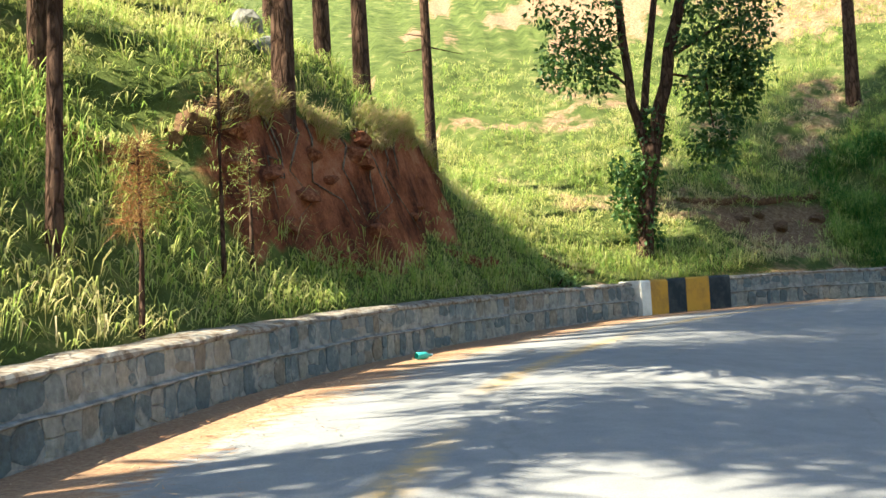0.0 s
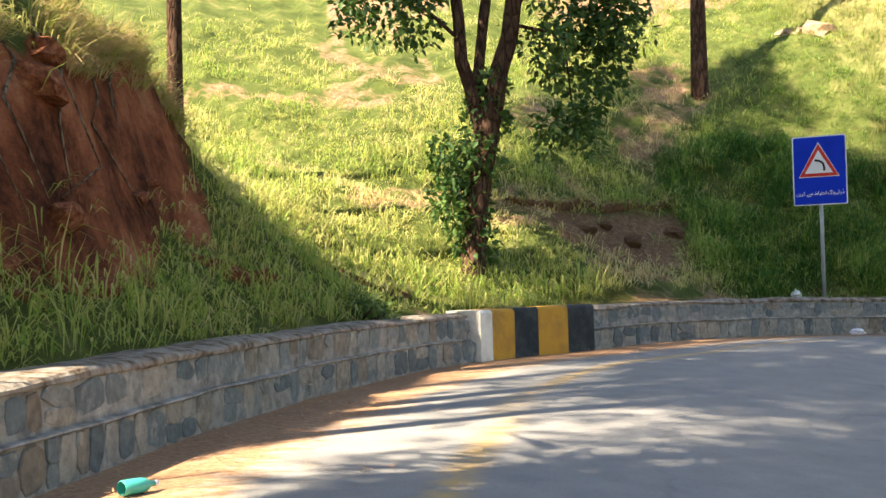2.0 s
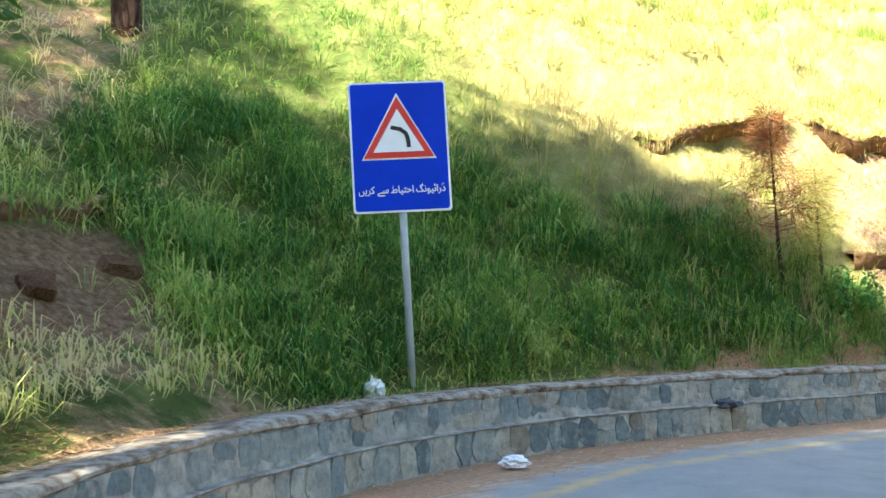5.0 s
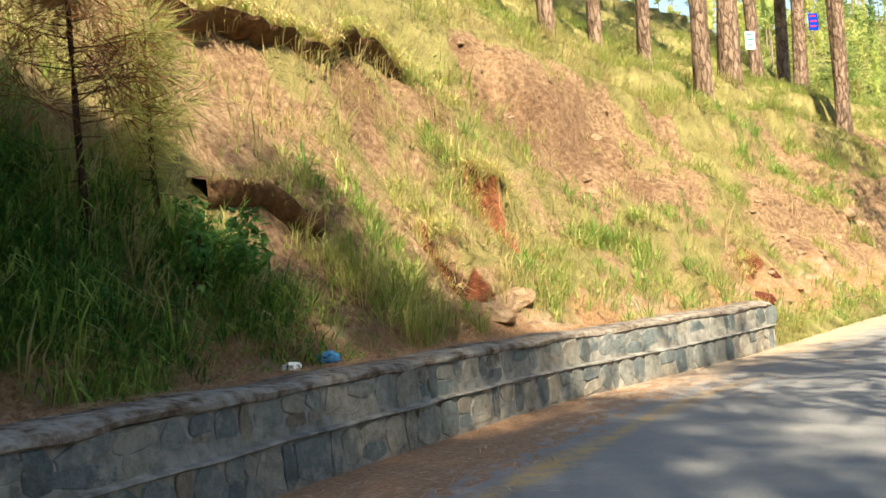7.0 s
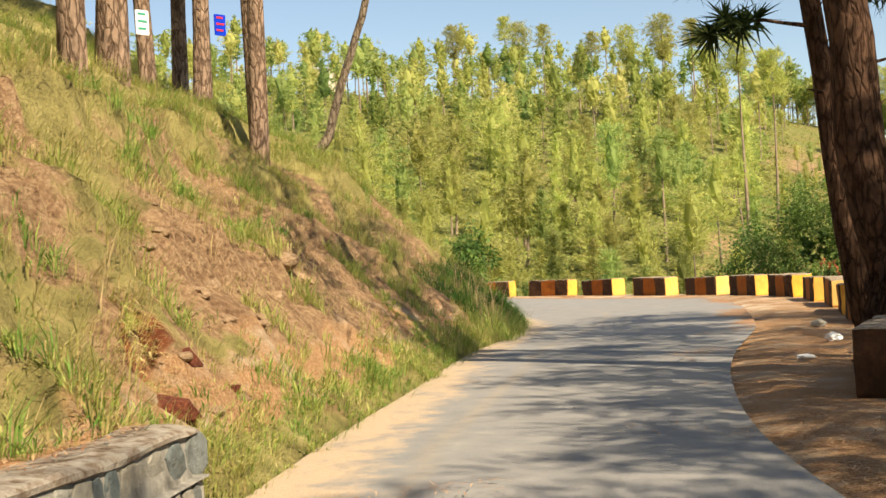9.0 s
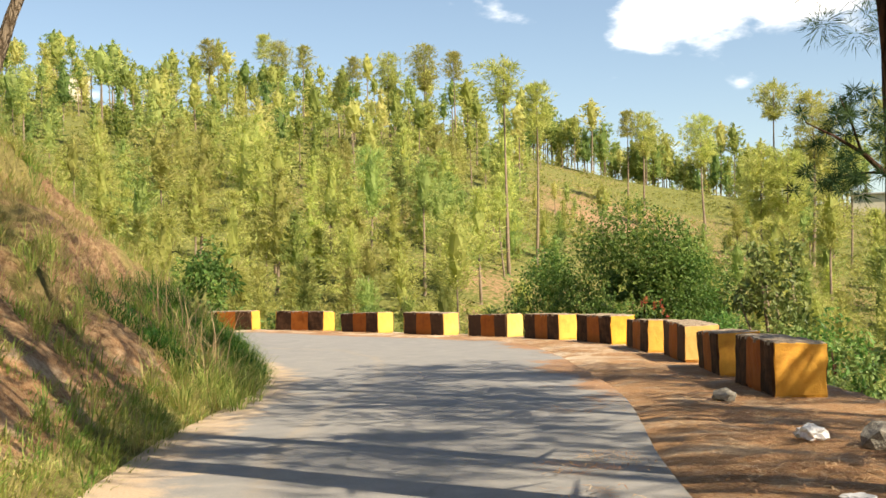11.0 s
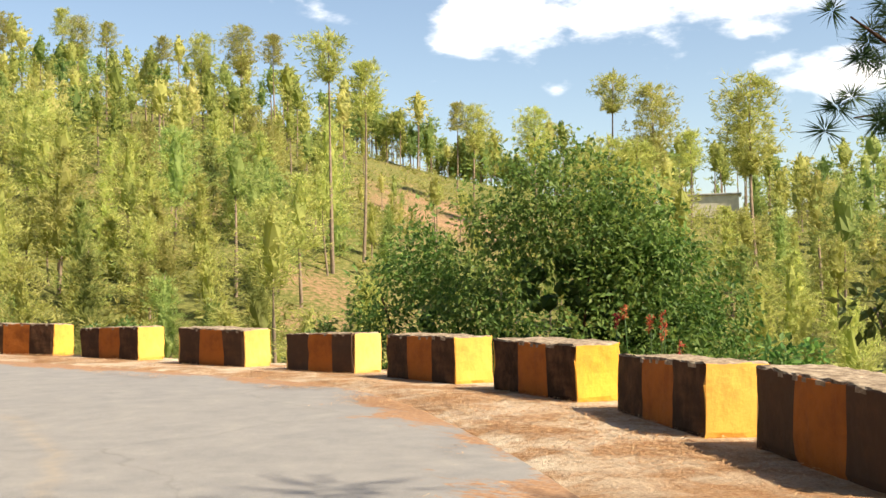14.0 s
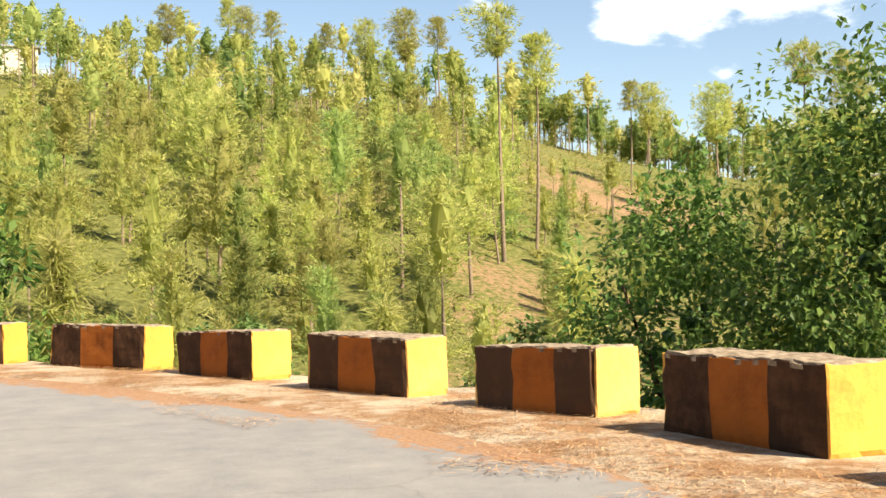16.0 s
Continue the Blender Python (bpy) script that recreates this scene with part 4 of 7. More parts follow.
def road_sign(x, y, z, yaw, lean):
    W, H, B = 0.83, 1.11, 1.46
    sign = new("road_sign")
    sign.matrix_basis = pose(x, y, z, 0, lean, yaw)
    tagged(sign, "blue bend warning sign with white script on a grey steel post", "road sign")
    part("post", tube(bmesh.new(), (0, 0.03, -0.3), (0, 0.03, B + H - 0.1), 0.032, sides=14), M_STEEL, sign, "grey steel post")
    part("border", plate(rounded(-W / 2, B, W / 2, B + H, 0.03), -0.012, -0.004), M_SIGN_WHITE, sign, "thin white border")
    panel = part("panel", plate(rounded(-W / 2 + 0.018, B + 0.018, W / 2 - 0.018, B + H - 0.018, 0.025), -0.016, -0.011), M_SIGN_BLUE, sign, "blue sheet panel")
    c, top, base = -0.01, B + H - 0.13, B + 0.46
    hw = 0.30
    part("triangle_rim", plate([(c - hw - 0.015, base - 0.013), (c + hw + 0.015, base - 0.013), (c, top + 0.03)], -0.020, -0.015), M_SIGN_WHITE, panel, "white rim")
    part("triangle_border", plate([(c - hw, base), (c + hw, base), (c, top)], -0.024, -0.019), M_SIGN_RED, panel, "red triangle border")
    part("triangle_field", plate([(c - hw + 0.085, base + 0.05), (c + hw - 0.085, base + 0.05), (c, top - 0.105)], -0.028, -0.023), M_SIGN_WHITE, panel, "white triangle field")
    arrow = [(c + 0.085, base + 0.085), (c + 0.082, base + 0.15), (c + 0.065, base + 0.205), (c + 0.02, base + 0.24), (c - 0.06, base + 0.258)]
    part("bend_arrow", plate(ribbon(arrow, 0.034), -0.032, -0.027), M_SIGN_BLACK, panel, "black bend arrow")
    # the line of script, right to left, in joined letter forms, a word a part
    words = ("\uFB88\uFEAD\uFE8D\uFE8B\uFBFF\uFEEE\uFEE7\uFB93", "\uFE8D\uFEA3\uFE98\uFBFF\uFE8E\uFEC1", "\uFEB3\uFBAF", "\uFB90\uFEAE\uFBFE\uFB9F")
    meshes = [text_mesh(w[::-1]) for w in words]
    spans = [(min(v.co.x for v in m.vertices), max(v.co.x for v in m.vertices)) for m in meshes]
    k = (W - 0.10) / (sum(b - a for a, b in spans) + 0.28 * (len(words) - 1))
    right = W / 2 - 0.05
    for me, (a, b) in zip(meshes, spans):
        for v in me.vertices:
            v.co = (right + (v.co.x - b) * k, -0.018 - v.co.z * k, B + 0.165 + v.co.y * k * 1.15)
        me.materials.append(M_SIGN_WHITE)
        part("script_word", me, M_SIGN_WHITE, panel, "white painted script")
        right -= (b - a + 0.28) * k
    return sign


# ---- trees ----
def limb(pts, radii, sides=9, jitter=0.0, seed=0):
    """A tapered, bent limb through pts."""
    rnd = random.Random(seed)
    bm = bmesh.new()
    rings = []
    for i, (p, r) in enumerate(zip(pts, radii)):
        a, b = Vector(pts[max(i - 1, 0)]), Vector(pts[min(i + 1, len(pts) - 1)])
        m = (b - a).to_track_quat("Z", "Y").to_matrix()
        rings.append([bm.verts.new(Vector(p) + m @ Vector((math.cos(2 * math.pi * k / sides), math.sin(2 * math.pi * k / sides), 0)) * r * (1 + rnd.uniform(-jitter, jitter))) for k in range(sides)])
    for u, v in zip(rings, rings[1:]):
        for k in range(sides):
            bm.faces.new((u[k], u[(k + 1) % sides], v[(k + 1) % sides], v[k])).smooth = True
    bm.faces.new(rings[-1])
    return bm


def join(target, other):
    me = bpy.data.meshes.new("tmp")
    other.to_mesh(me)
    other.free()
    target.from_mesh(me)
    bpy.data.meshes.remove(me)


def tufts(rng, centers, radius, n, length, width, droop=0.2, up=0.25, tint=(0.0, 1.0), squash=0.8):
    """Needle or leaf triangles that radiate from each centre. Returns verts, faces, tint."""
    centers = np.asarray(centers, float)
    m = len(centers)
    d = rng.normal(size=(m, n, 3))
    d[..., 2] = d[..., 2] * squash + up
    d /= np.linalg.norm(d, axis=2)[..., None]
    rad = np.broadcast_to(np.asarray(radius, float).reshape(-1, 1, 1), (m, n, 1))
    root = centers[:, None, :] + d * rad * rng.uniform(0.0, 1.0, (m, n, 1)) ** 0.5 * 0.8
    ln = length * rng.uniform(0.6, 1.3, (m, n, 1))
    tip = root + d * ln
    tip[..., 2] -= droop * ln[..., 0]
    side = np.cross(d, rng.normal(size=(m, n, 3)))
    side /= np.linalg.norm(side, axis=2)[..., None] + 1e-9
    w = width * rng.uniform(0.7, 1.3, (m, n, 1))
    v = np.stack([root - side * w / 2, root + side * w / 2, tip], 2).reshape(-1, 3)
    f = np.arange(len(v)).reshape(-1, 3)
    shade = np.clip(rng.uniform(*tint, (m, 1)) * 0.7 + rng.uniform(*tint, (m, n)) * 0.3, 0, 1)
    return v, f, np.repeat(shade.ravel(), 3)


ICO = None


def lumps(rng, centers, radii, squash=0.75, tint=(0.1, 0.8)):
    """Rough leafy lumps, the dense inside of a crown. Returns verts, faces, tint."""
    global ICO
    if ICO is None:
        bm = bmesh.new()
        bmesh.ops.create_icosphere(bm, subdivisions=1, radius=1)
        ICO = (np.array([v.co[:] for v in bm.verts]), np.array([[v.index for v in f.verts] for f in bm.faces]))
        bm.free()
    base, tri = ICO
    m, k = len(centers), len(base)
    v = base[None] * (np.asarray(radii, float).reshape(-1, 1, 1)) * rng.uniform(0.6, 1.25, (m, k, 1))
    v[..., 2] *= squash
    v = v + np.asarray(centers, float)[:, None, :]
    f = (tri[None] + (np.arange(m) * k)[:, None, None]).reshape(-1, 3)
    return v.reshape(-1, 3), f, np.repeat(rng.uniform(*tint, m), k)


def merge(*sets):
    """Several (verts, faces, tint) as one."""
    vs, fs, ts, base = [], [], [], 0
    for v, f, t in sets:
        vs.append(v)
        fs.append(f + base)
        ts.append(t)
        base += len(v)
    return np.vstack(vs), np.vstack(fs), np.concatenate(ts)


def pine_parts(seed, height, crown_from, spread, clumps, needles, size, trunk_r, taper=0.25, lean=0.0, shape="round", mat=None, bark=None, sides=7, spare=3, needle=(0.75, 0.13), lump=0.0):
    """Trunk and crown meshes of one pine, its foot at the origin."""
    rng, rnd = np.random.default_rng(seed), random.Random(seed)
    bend = [rnd.uniform(-1, 1) * 0.012 * height for _ in range(2)]
    n = 9
    axis = [Vector((lean * height * (k / n) + bend[0] * math.sin(3 * k / n), bend[1] * math.sin(2.4 * k / n), height * k / n)) for k in range(n + 1)]
    bm = limb([axis[0] - Vector((0, 0, 0.5)), *axis], [trunk_r * 1.25, trunk_r * 1.1, *[trunk_r * (1 - (1 - taper) * k / n) for k in range(1, n + 1)]], sides, 0.07, seed)
    def on_axis(h):
        u = min(max(h / height, 0), 1) * n
        i = min(int(u), n - 1)
        return axis[i].lerp(axis[i + 1], u - i)
    centers, radii = [], []
    for i in range(clumps):
        h = crown_from + (1 - crown_from) * (i + rnd.random()) / clumps
        up = (h - crown_from) / (1 - crown_from)
        if shape == "round":
            reach = spread * math.sqrt(max(0.06, 1 - (2 * up - 0.85) ** 2 * 0.72))
        elif shape == "oval":
            reach = spread * (1.02 - up) ** (0.85 if crown_from < 0.15 else 0.5) * min(1.0, 0.5 + up * 3)
        else:
            reach = spread * (1.03 - up) ** 0.75
        ang = rnd.uniform(0, 2 * math.pi)
        reach *= rnd.uniform(0.35, 1.0) if not lump else rnd.uniform(0.15, 1.0) ** 0.55 * rnd.choice((0.8, 1.0, 1.2))
        p = on_axis(h * height)
        e = p + Vector((math.cos(ang) * reach, math.sin(ang) * reach, reach * rnd.uniform(0.05, 0.35)))
        if e.z > height * 1.03:
            e.z = height * 1.03
        if sides > 4 and (not lump or i % 4 == 0):
            join(bm, limb([p, p.lerp(e, 0.5) - Vector((0, 0, 0.03 * reach)), e], [trunk_r * 0.20, trunk_r * 0.13, trunk_r * 0.05], 4))
        for u in (1.0, 0.62):
            centers.append(p.lerp(e, u))
            radii.append(size * rnd.uniform(0.7, 1.25) * (1 if u == 1 else 0.8))
    for i in range(spare):
        h = height * crown_from * rnd.uniform(0.45, 0.98)
        ang, p = rnd.uniform(0, 6.28), on_axis(h)
        ln = spread * rnd.uniform(0.2, 0.5)
        join(bm, limb([p, p + Vector((math.cos(ang) * ln, math.sin(ang) * ln, -0.08 * ln))], [trunk_r * 0.14, trunk_r * 0.04], 4))
    me = bpy.data.meshes.new("trunk")
    bm.to_mesh(me)
    bm.free()
    me.materials.append(bark or M_BARK)
    v, f, t = tufts(rng, [tuple(c) for c in centers], radii, needles, size * needle[0], size * needle[1])
    if lump:
        v, f, t = merge((v, f, t), lumps(rng, [tuple(c) for c in centers[1::2]], np.array(radii[1::2]) * lump, 0.9, (0.2, 0.6)))
    return me, np_mesh("crown", v, f, mat or M_NEEDLE, False, {"tint": t})


def conifer_parts(seed, height, crown_from, spread, profile, trunk_r, gap=0.5, arms=6, clusters=2, blades_each=8, length=0.5, width=0.11, sides=6, core=0.5):
    """Trunk and crown of one far pine: whorls of upswept boughs with needle tufts round a shaded inner crown."""
    rng, rnd = np.random.default_rng(seed), random.Random(seed)
    n = 6
    bend = [rnd.uniform(-1, 1) * 0.02 * height for _ in range(2)]
    def axis(h):
        u = h / height
        return np.array([bend[0] * math.sin(2.8 * u), bend[1] * math.sin(2.2 * u), h])
    bm = limb([Vector(axis(0)) - Vector((0, 0, 0.6)), *[Vector(axis(height * k / n)) for k in range(n + 1)]], [trunk_r * 1.2, *[trunk_r * (1.05 - 0.85 * k / n) for k in range(n + 1)]], sides, 0.06, seed)
    me = bpy.data.meshes.new("trunk")
    bm.to_mesh(me)
    bm.free()
    me.materials.append(M_BARK_FAR)
    def reach(up):
        if profile == "cone":
            return spread * (1.04 - up) ** 0.8 * min(1.0, 0.55 + 2.5 * up)
        if profile == "oval":
            return spread * math.sqrt(max(0.03, 1 - (1.55 * up - 0.5) ** 2 * 0.9)) * (1.02 - 0.25 * up)
        return spread * math.sqrt(max(0.05, 1 - (1.9 * up - 0.95) ** 2))
    cs, ds, rs = [], [], []
    side = rng.normal(0, 0.18, 2)
    h = crown_from * height
    while h < height * 0.985:
        up = (h - crown_from * height) / (height * (1 - crown_from))
        lop = rnd.uniform(0.62, 1.12)
        for k in range(arms):
            ang = rnd.uniform(0, 2 * math.pi)
            r = reach(up) * lop * rnd.uniform(0.55, 1.12) * (1 + side[0] * math.cos(ang) + side[1] * math.sin(ang))
            rise = rnd.uniform(-0.25, 0.3) if profile == "dome" else rnd.uniform(0.1, 0.5) + 0.4 * up
            d = np.array([math.cos(ang), math.sin(ang), rise])
            d /= np.linalg.norm(d)
            for c in range(clusters):
                u = 1.0 if c == 0 else rnd.uniform(0.35, 0.8)
                cs.append(axis(h) + np.array([math.cos(ang) * r * u, math.sin(ang) * r * u, rise * r * u * 0.5]))
                ds.append(d)
                rs.append((0.75 + 0.5 * rnd.random()) * (0.8 + 0.2 * min(1.0, r)))
        h += gap * rnd.uniform(0.7, 1.3)
    cs += [axis(height * 0.99) + rng.normal(0, 0.12, 3) for _ in range(4)]
    ds += [np.array([0, 0, 1.0])] * 4
    rs += [0.9] * 4
    cs, ds, rs = np.array(cs), np.array(ds), np.array(rs)
    m = len(cs)
    root = cs[:, None, :] + rng.normal(0, 0.14, (m, blades_each, 3)) * rs[:, None, None] - ds[:, None, :] * 0.12
    way = ds[:, None, :] * 0.8 + rng.normal(0, 0.6, (m, blades_each, 3)) + (0, 0, 0.25)
    way /= np.linalg.norm(way, axis=2)[..., None]
    L = length * rng.uniform(0.6, 1.25, (m, blades_each, 1)) * rs[:, None, None]
    b = np.cross(way, rng.normal(size=(m, blades_each, 3)))
    b /= np.linalg.norm(b, axis=2)[..., None] + 1e-9
    w = width * rng.uniform(0.7, 1.4, (m, blades_each, 1))
    v = np.stack([root - b * w * 0.5, root + b * w * 0.5, root + way * L], 2).reshape(-1, 3)
    tone = rng.uniform(0.15, 0.95, (m, 1)) * 0.6 + rng.uniform(0, 1, (m, blades_each)) * 0.4
    sets = [(v, np.arange(len(v)).reshape(-1, 3), np.repeat(tone.ravel(), 3))]
    if core:
        rows, sds = max(4, int((1 - crown_from) * height / 1.1)), 7
        cv = []
        for i in range(rows + 1):
            up = i / rows
            for k in range(sds):
                ang = 2 * math.pi * (k + 0.5 * (i % 2)) / sds
                r = reach(min(up, 0.97)) * core * rnd.uniform(0.55, 1.2) * (0.25 if i in (0, rows) else 1)
                cv.append(axis((crown_from + (1 - crown_from) * (0.02 + 0.93 * up)) * height) + np.array([math.cos(ang) * r, math.sin(ang) * r, rnd.uniform(-0.3, 0.3)]))
        cf = []
        for i in range(rows):
            for k in range(sds):
                a0, a1, b0, b1 = i * sds + k, i * sds + (k + 1) % sds, (i + 1) * sds + k, (i + 1) * sds + (k + 1) % sds
                cf += [(a0, a1, b0), (a1, b1, b0)]
        sets.append((np.array(cv), np.array(cf), rng.uniform(0.25, 0.65, len(cv))))
    v, f, t = merge(*sets)
    return me, np_mesh("crown", v, f, M_NEEDLE, False, {"tint": t})


def place_tree(name, meshes, m, label, category="tree", group=""):
    ob = new(name)
    part("trunk", meshes[0], None, ob)
    part("crown", meshes[1], None, ob)
    ob.matrix_basis = m
    return tagged(ob, label, category, group)


# ---- grass ----
def blades(rng, x, y, z, length, width, tint, lean=0.55, per=10, spread=0.10, aim=None, sag=0.75):
    """Tufts of bent blades rooted at the places given, fanned out or aimed one way."""
    n = len(x)
    a = rng.uniform(0, 2 * np.pi, (n, per)) if aim is None else aim[:, None] + rng.normal(0, 0.5, (n, per))
    out = rng.uniform(0.1, 1.0, (n, per)) * lean
    L = length[:, None] * rng.uniform(0.5, 1.15, (n, per))
    W = width * rng.uniform(0.7, 1.4, (n, per))
    ca, sa = np.cos(a), np.sin(a)
    r = rng.uniform(0, 1, (n, per)) * spread
    root = np.stack([x[:, None] + ca * r, y[:, None] + sa * r, np.broadcast_to(z[:, None] - 0.05, (n, per))], 2)
    dirn = np.stack([ca * out, sa * out, np.sqrt(np.maximum(1 - out ** 2, 0.1))], 2)
    mid = root + dirn * L[..., None] * 0.55
    bend = dirn + np.stack([ca * 0.7, sa * 0.7, -sag * np.ones_like(a)], 2) * rng.uniform(0.2, 1.0, (n, per, 1))
    bend /= np.linalg.norm(bend, axis=2)[..., None]
    tip = mid + bend * L[..., None] * 0.5
    side = np.stack([-sa, ca, np.zeros_like(a)], 2) * (W[..., None] / 2)
    v = np.stack([root, mid - side, mid + side, tip], 2).reshape(-1, 3)
    b = (np.arange(n * per) * 4)[:, None, None]
    f = (b + np.array([[0, 2, 1], [1, 2, 3]])[None]).reshape(-1, 3)
    t = np.clip(tint[:, None] + rng.normal(0, 0.13, (n, per)), 0, 1)
    return v, f, np.repeat(t.ravel(), 4)


def scatter(rng, n, x0, x1, y0, y1):
    return rng.uniform(x0, x1, n), rng.uniform(y0, y1, n)


# ---- build: walls, blocks, sign ----
retaining_wall("retaining_wall_1", S_WALL0, S_STRIPE0 - 0.12, "low grey stone retaining wall with mortar coping", 100)
retaining_wall("retaining_wall_2", S_STRIPE1, S_WALL_END, "low grey stone retaining wall below a grassy bank", 200)


# wall-head paints: faded, and their colours darkened for the shade they stand in
M_FADED_DIMMED = mat_paint("faded_dimmed_yellow_paint", (0.50, 0.27, 0.045), (0.27, 0.155, 0.05), (0.22, 0.18, 0.13), 0.1)
M_TAR_DIMMED = mat_paint("faded_dimmed_black_paint", (0.028, 0.036, 0.04), (0.075, 0.08, 0.08), (0.22, 0.20, 0.17), 0.1)


def striped_end():
    """The plastered, striped head of the second wall."""
    h = WALL_H + 0.03
    cuts = [0.0, 0.12, 0.32, 0.52, 0.76, 1.0]
    span = S_STRIPE1 - S_STRIPE0
    first = None
    for k, (a, b, mat, label) in enumerate(zip(cuts, cuts[1:], (M_WHITE, M_FADED_DIMMED, M_TAR_DIMMED, M_FADED_DIMMED, M_TAR_DIMMED), ("white", "yellow", "black", "yellow", "black"))):
        me = sweep("wall_head", S_STRIPE0 + a * span, S_STRIPE0 + b * span, [(-0.06, -0.2), (-0.05, h - 0.03), (-0.02, h), (WALL_T, h), (WALL_T, -0.2)], mat, 0.12, 0.008, 300 + k)
        if first is None:
            first = tagged(new("wall_head", me), "plastered wall head painted with yellow and black stripes", "wall", kind="structure")
        else:
            part("stripe", me, mat, first, label + " painted stripe")


striped_end()
guard_blocks()
road_sign(10.2, 23.68, 1.97, -40, 0)

# ---- build: grass on the banks ----
rng = np.random.default_rng(4)


def bank_grass(n, x0, x1, y0, y1, rule):
    x, y = scatter(rng, n, x0, x1, y0, y1)
    r, k = beside(L_LINE, L_TAN, x, y)
    ok = rule(x, y, r, L_S[k])
    x, y, r, s = x[ok], y[ok], r[ok], L_S[k][ok]
    return x, y, r, s, ground_z(x, y)


def cut_at(s):
    return step(S_CUT0 - 0.6, S_CUT0 + 0.8, s) * step(S_CUT1 + 0.5, S_CUT1 - 0.9, s)


def hill_bare(x, y):
    """Thin, dry places in the grass of the hill behind the trees."""
    return step(0.12, 0.34, wob(x, y, 1.7, 99, 3)) * step(13, 10, x) * step(16, 20, y) + step(33.5, 36, y + 0.8 * wob(x, y, 2, 88)) * step(-2, 0, x) * (1 - step(12, 14, x)) * 0.8


def lush(x, y, r, s):
    d = r - WALL_T
    dc = d - 0.02 - lip_at(x, y, s)
    bare = cut_at(s) * step(-0.05, 0.15, dc + 0.12 * wob(x, y, 0.6, 89)) * step(0.68, 0.45, dc)
    bare = np.maximum(bare, step(0.3, 0.55, slip_at(x, y)))
    keep = rng.uniform(0, 1, len(x))
    return (d > 0.05 + (0.3 + 0.2 * wob(x, y, 0.9, 95, 2)) * step(4, 7, x)) & (d < 16) & (keep < np.exp(-np.maximum(d - 2.5, 0) / 6)) & (keep > bare * 0.97) & (keep > 0.42 * hill_bare(x, y)) & (keep < 1 - step(11.4 + 4.6 * step(2.2, 0.8, d), 14.8 + 4.7 * step(2.2, 0.8, d), x) * 0.97)


x, y, r, s, z = bank_grass(84000, -12, 20, 2, 40, lush)
big = wob(x, y, 1.1, 94, 2)
# past x = 9 the tint itself is darkened for the shaded stretch
v, f, t = blades(rng, x, y, z, rng.uniform(0.2, 0.48, len(x)) * (1.0 + 0.7 * np.clip(big, -0.4, 1)) * (1 - 0.3 * step(9, 12, x)) * (1 - 0.1 * step(0, -2, x)), 0.0125, np.clip(0.55 + 0.34 * wob(x, y, 2.2, 91) - 0.14 * big - 0.22 * step(9, 11.5, x) - 0.03 * step(1, -1, x) + 0.25 * hill_bare(x, y), 0, 1), per=9, lean=0.9, sag=1.9)
tagged(new("grass", np_mesh("grass", v, f, M_GREEN, False, {"tint": t})), "long fresh green grass on the shaded bank", "grass", kind="stuff")


def straw(x, y, r, s):
    d = r - WALL_T * step(S_WALL_END + 0.05, S_WALL_END - 0.35, s)
    keep = rng.uniform(0, 1, len(x))
    bare = np.maximum(soil_at(x, y, r, s), (1 - 0.6 * step(2.2, 3.6, r)) * 0.55 * step(0.0, 0.3, wob(x, y, 1.3, 97, 2)) * step(46, 40, x))
    bare = np.maximum(np.maximum(bare, washed_at(x, y) * 0.62), niche_at(x, y, r))
    return (d > np.where(x < 23.5, 0.45, 0.02)) & (d < 14) & (keep < np.exp(-np.maximum(d - 5, 0) / 6)) & (keep > bare * 1.3 - 0.2) & (keep < step(11, 15.5, x))


x, y, r, s, z = bank_grass(84000, 11, 56, 6, 36, straw)
high = step(2.5, 6, r)
toe = step(1.3, 0.5, r) * step(23, 25, x)
down = np.arctan2(-L_TAN[beside(L_LINE, L_TAN, x, y)[1], 0], L_TAN[beside(L_LINE, L_TAN, x, y)[1], 1]) + rng.normal(0, 0.7, len(x))
v, f, t = blades(rng, x, y, z, rng.uniform(0.12, 0.34, len(x)) * (1.1 + 0.8 * np.clip(wob(x, y, 0.9, 96, 2), -0.5, 1)), 0.0105, np.clip(0.60 + 0.42 * wob(x, y, 1.3, 93) - 0.2 * high - 0.3 * toe, 0, 1), per=7, sag=1.2, aim=down, spread=0.14)
tagged(new("dry_grass", np_mesh("dry_grass", v, f, M_DRY, False, {"tint": t})), "dry yellow grass tufts on the sunny bank", "grass", kind="stuff")


# ---- build: thick clumps of grass on the dry bank ----
def thick_clumps(name, rows, mat, label, per=14, green=0.15, lean=0.65, sag=0.9):
    """Dense tussocks: rows of (x, y, width, blade length)."""
    xs, ys, ln, tn = [], [], [], []
    for cx, cy, wd, length in rows:
        k = max(6, int(150 * wd * wd + 20 * wd))
        rr, aa = wd * np.sqrt(rng.uniform(0, 1, k)), rng.uniform(0, 2 * np.pi, k)
        xs.append(cx + rr * np.cos(aa))
        ys.append(cy + rr * np.sin(aa))
        ln.append(length * rng.uniform(0.6, 1.15, k) * (1.1 - 0.5 * rr / wd))
        tn.append(np.clip(green + rng.normal(0, 0.15) + rng.normal(0, 0.08, k), 0, 1))
    x, y = np.concatenate(xs), np.concatenate(ys)
    v, f, t = blades(rng, x, y, ground_z(x, y), np.concatenate(ln), 0.0095, np.concatenate(tn), lean, per, 0.06, sag=sag)
    return tagged(new(name, np_mesh(name, v, f, mat, False, {"tint": t})), label, "grass", kind="stuff")


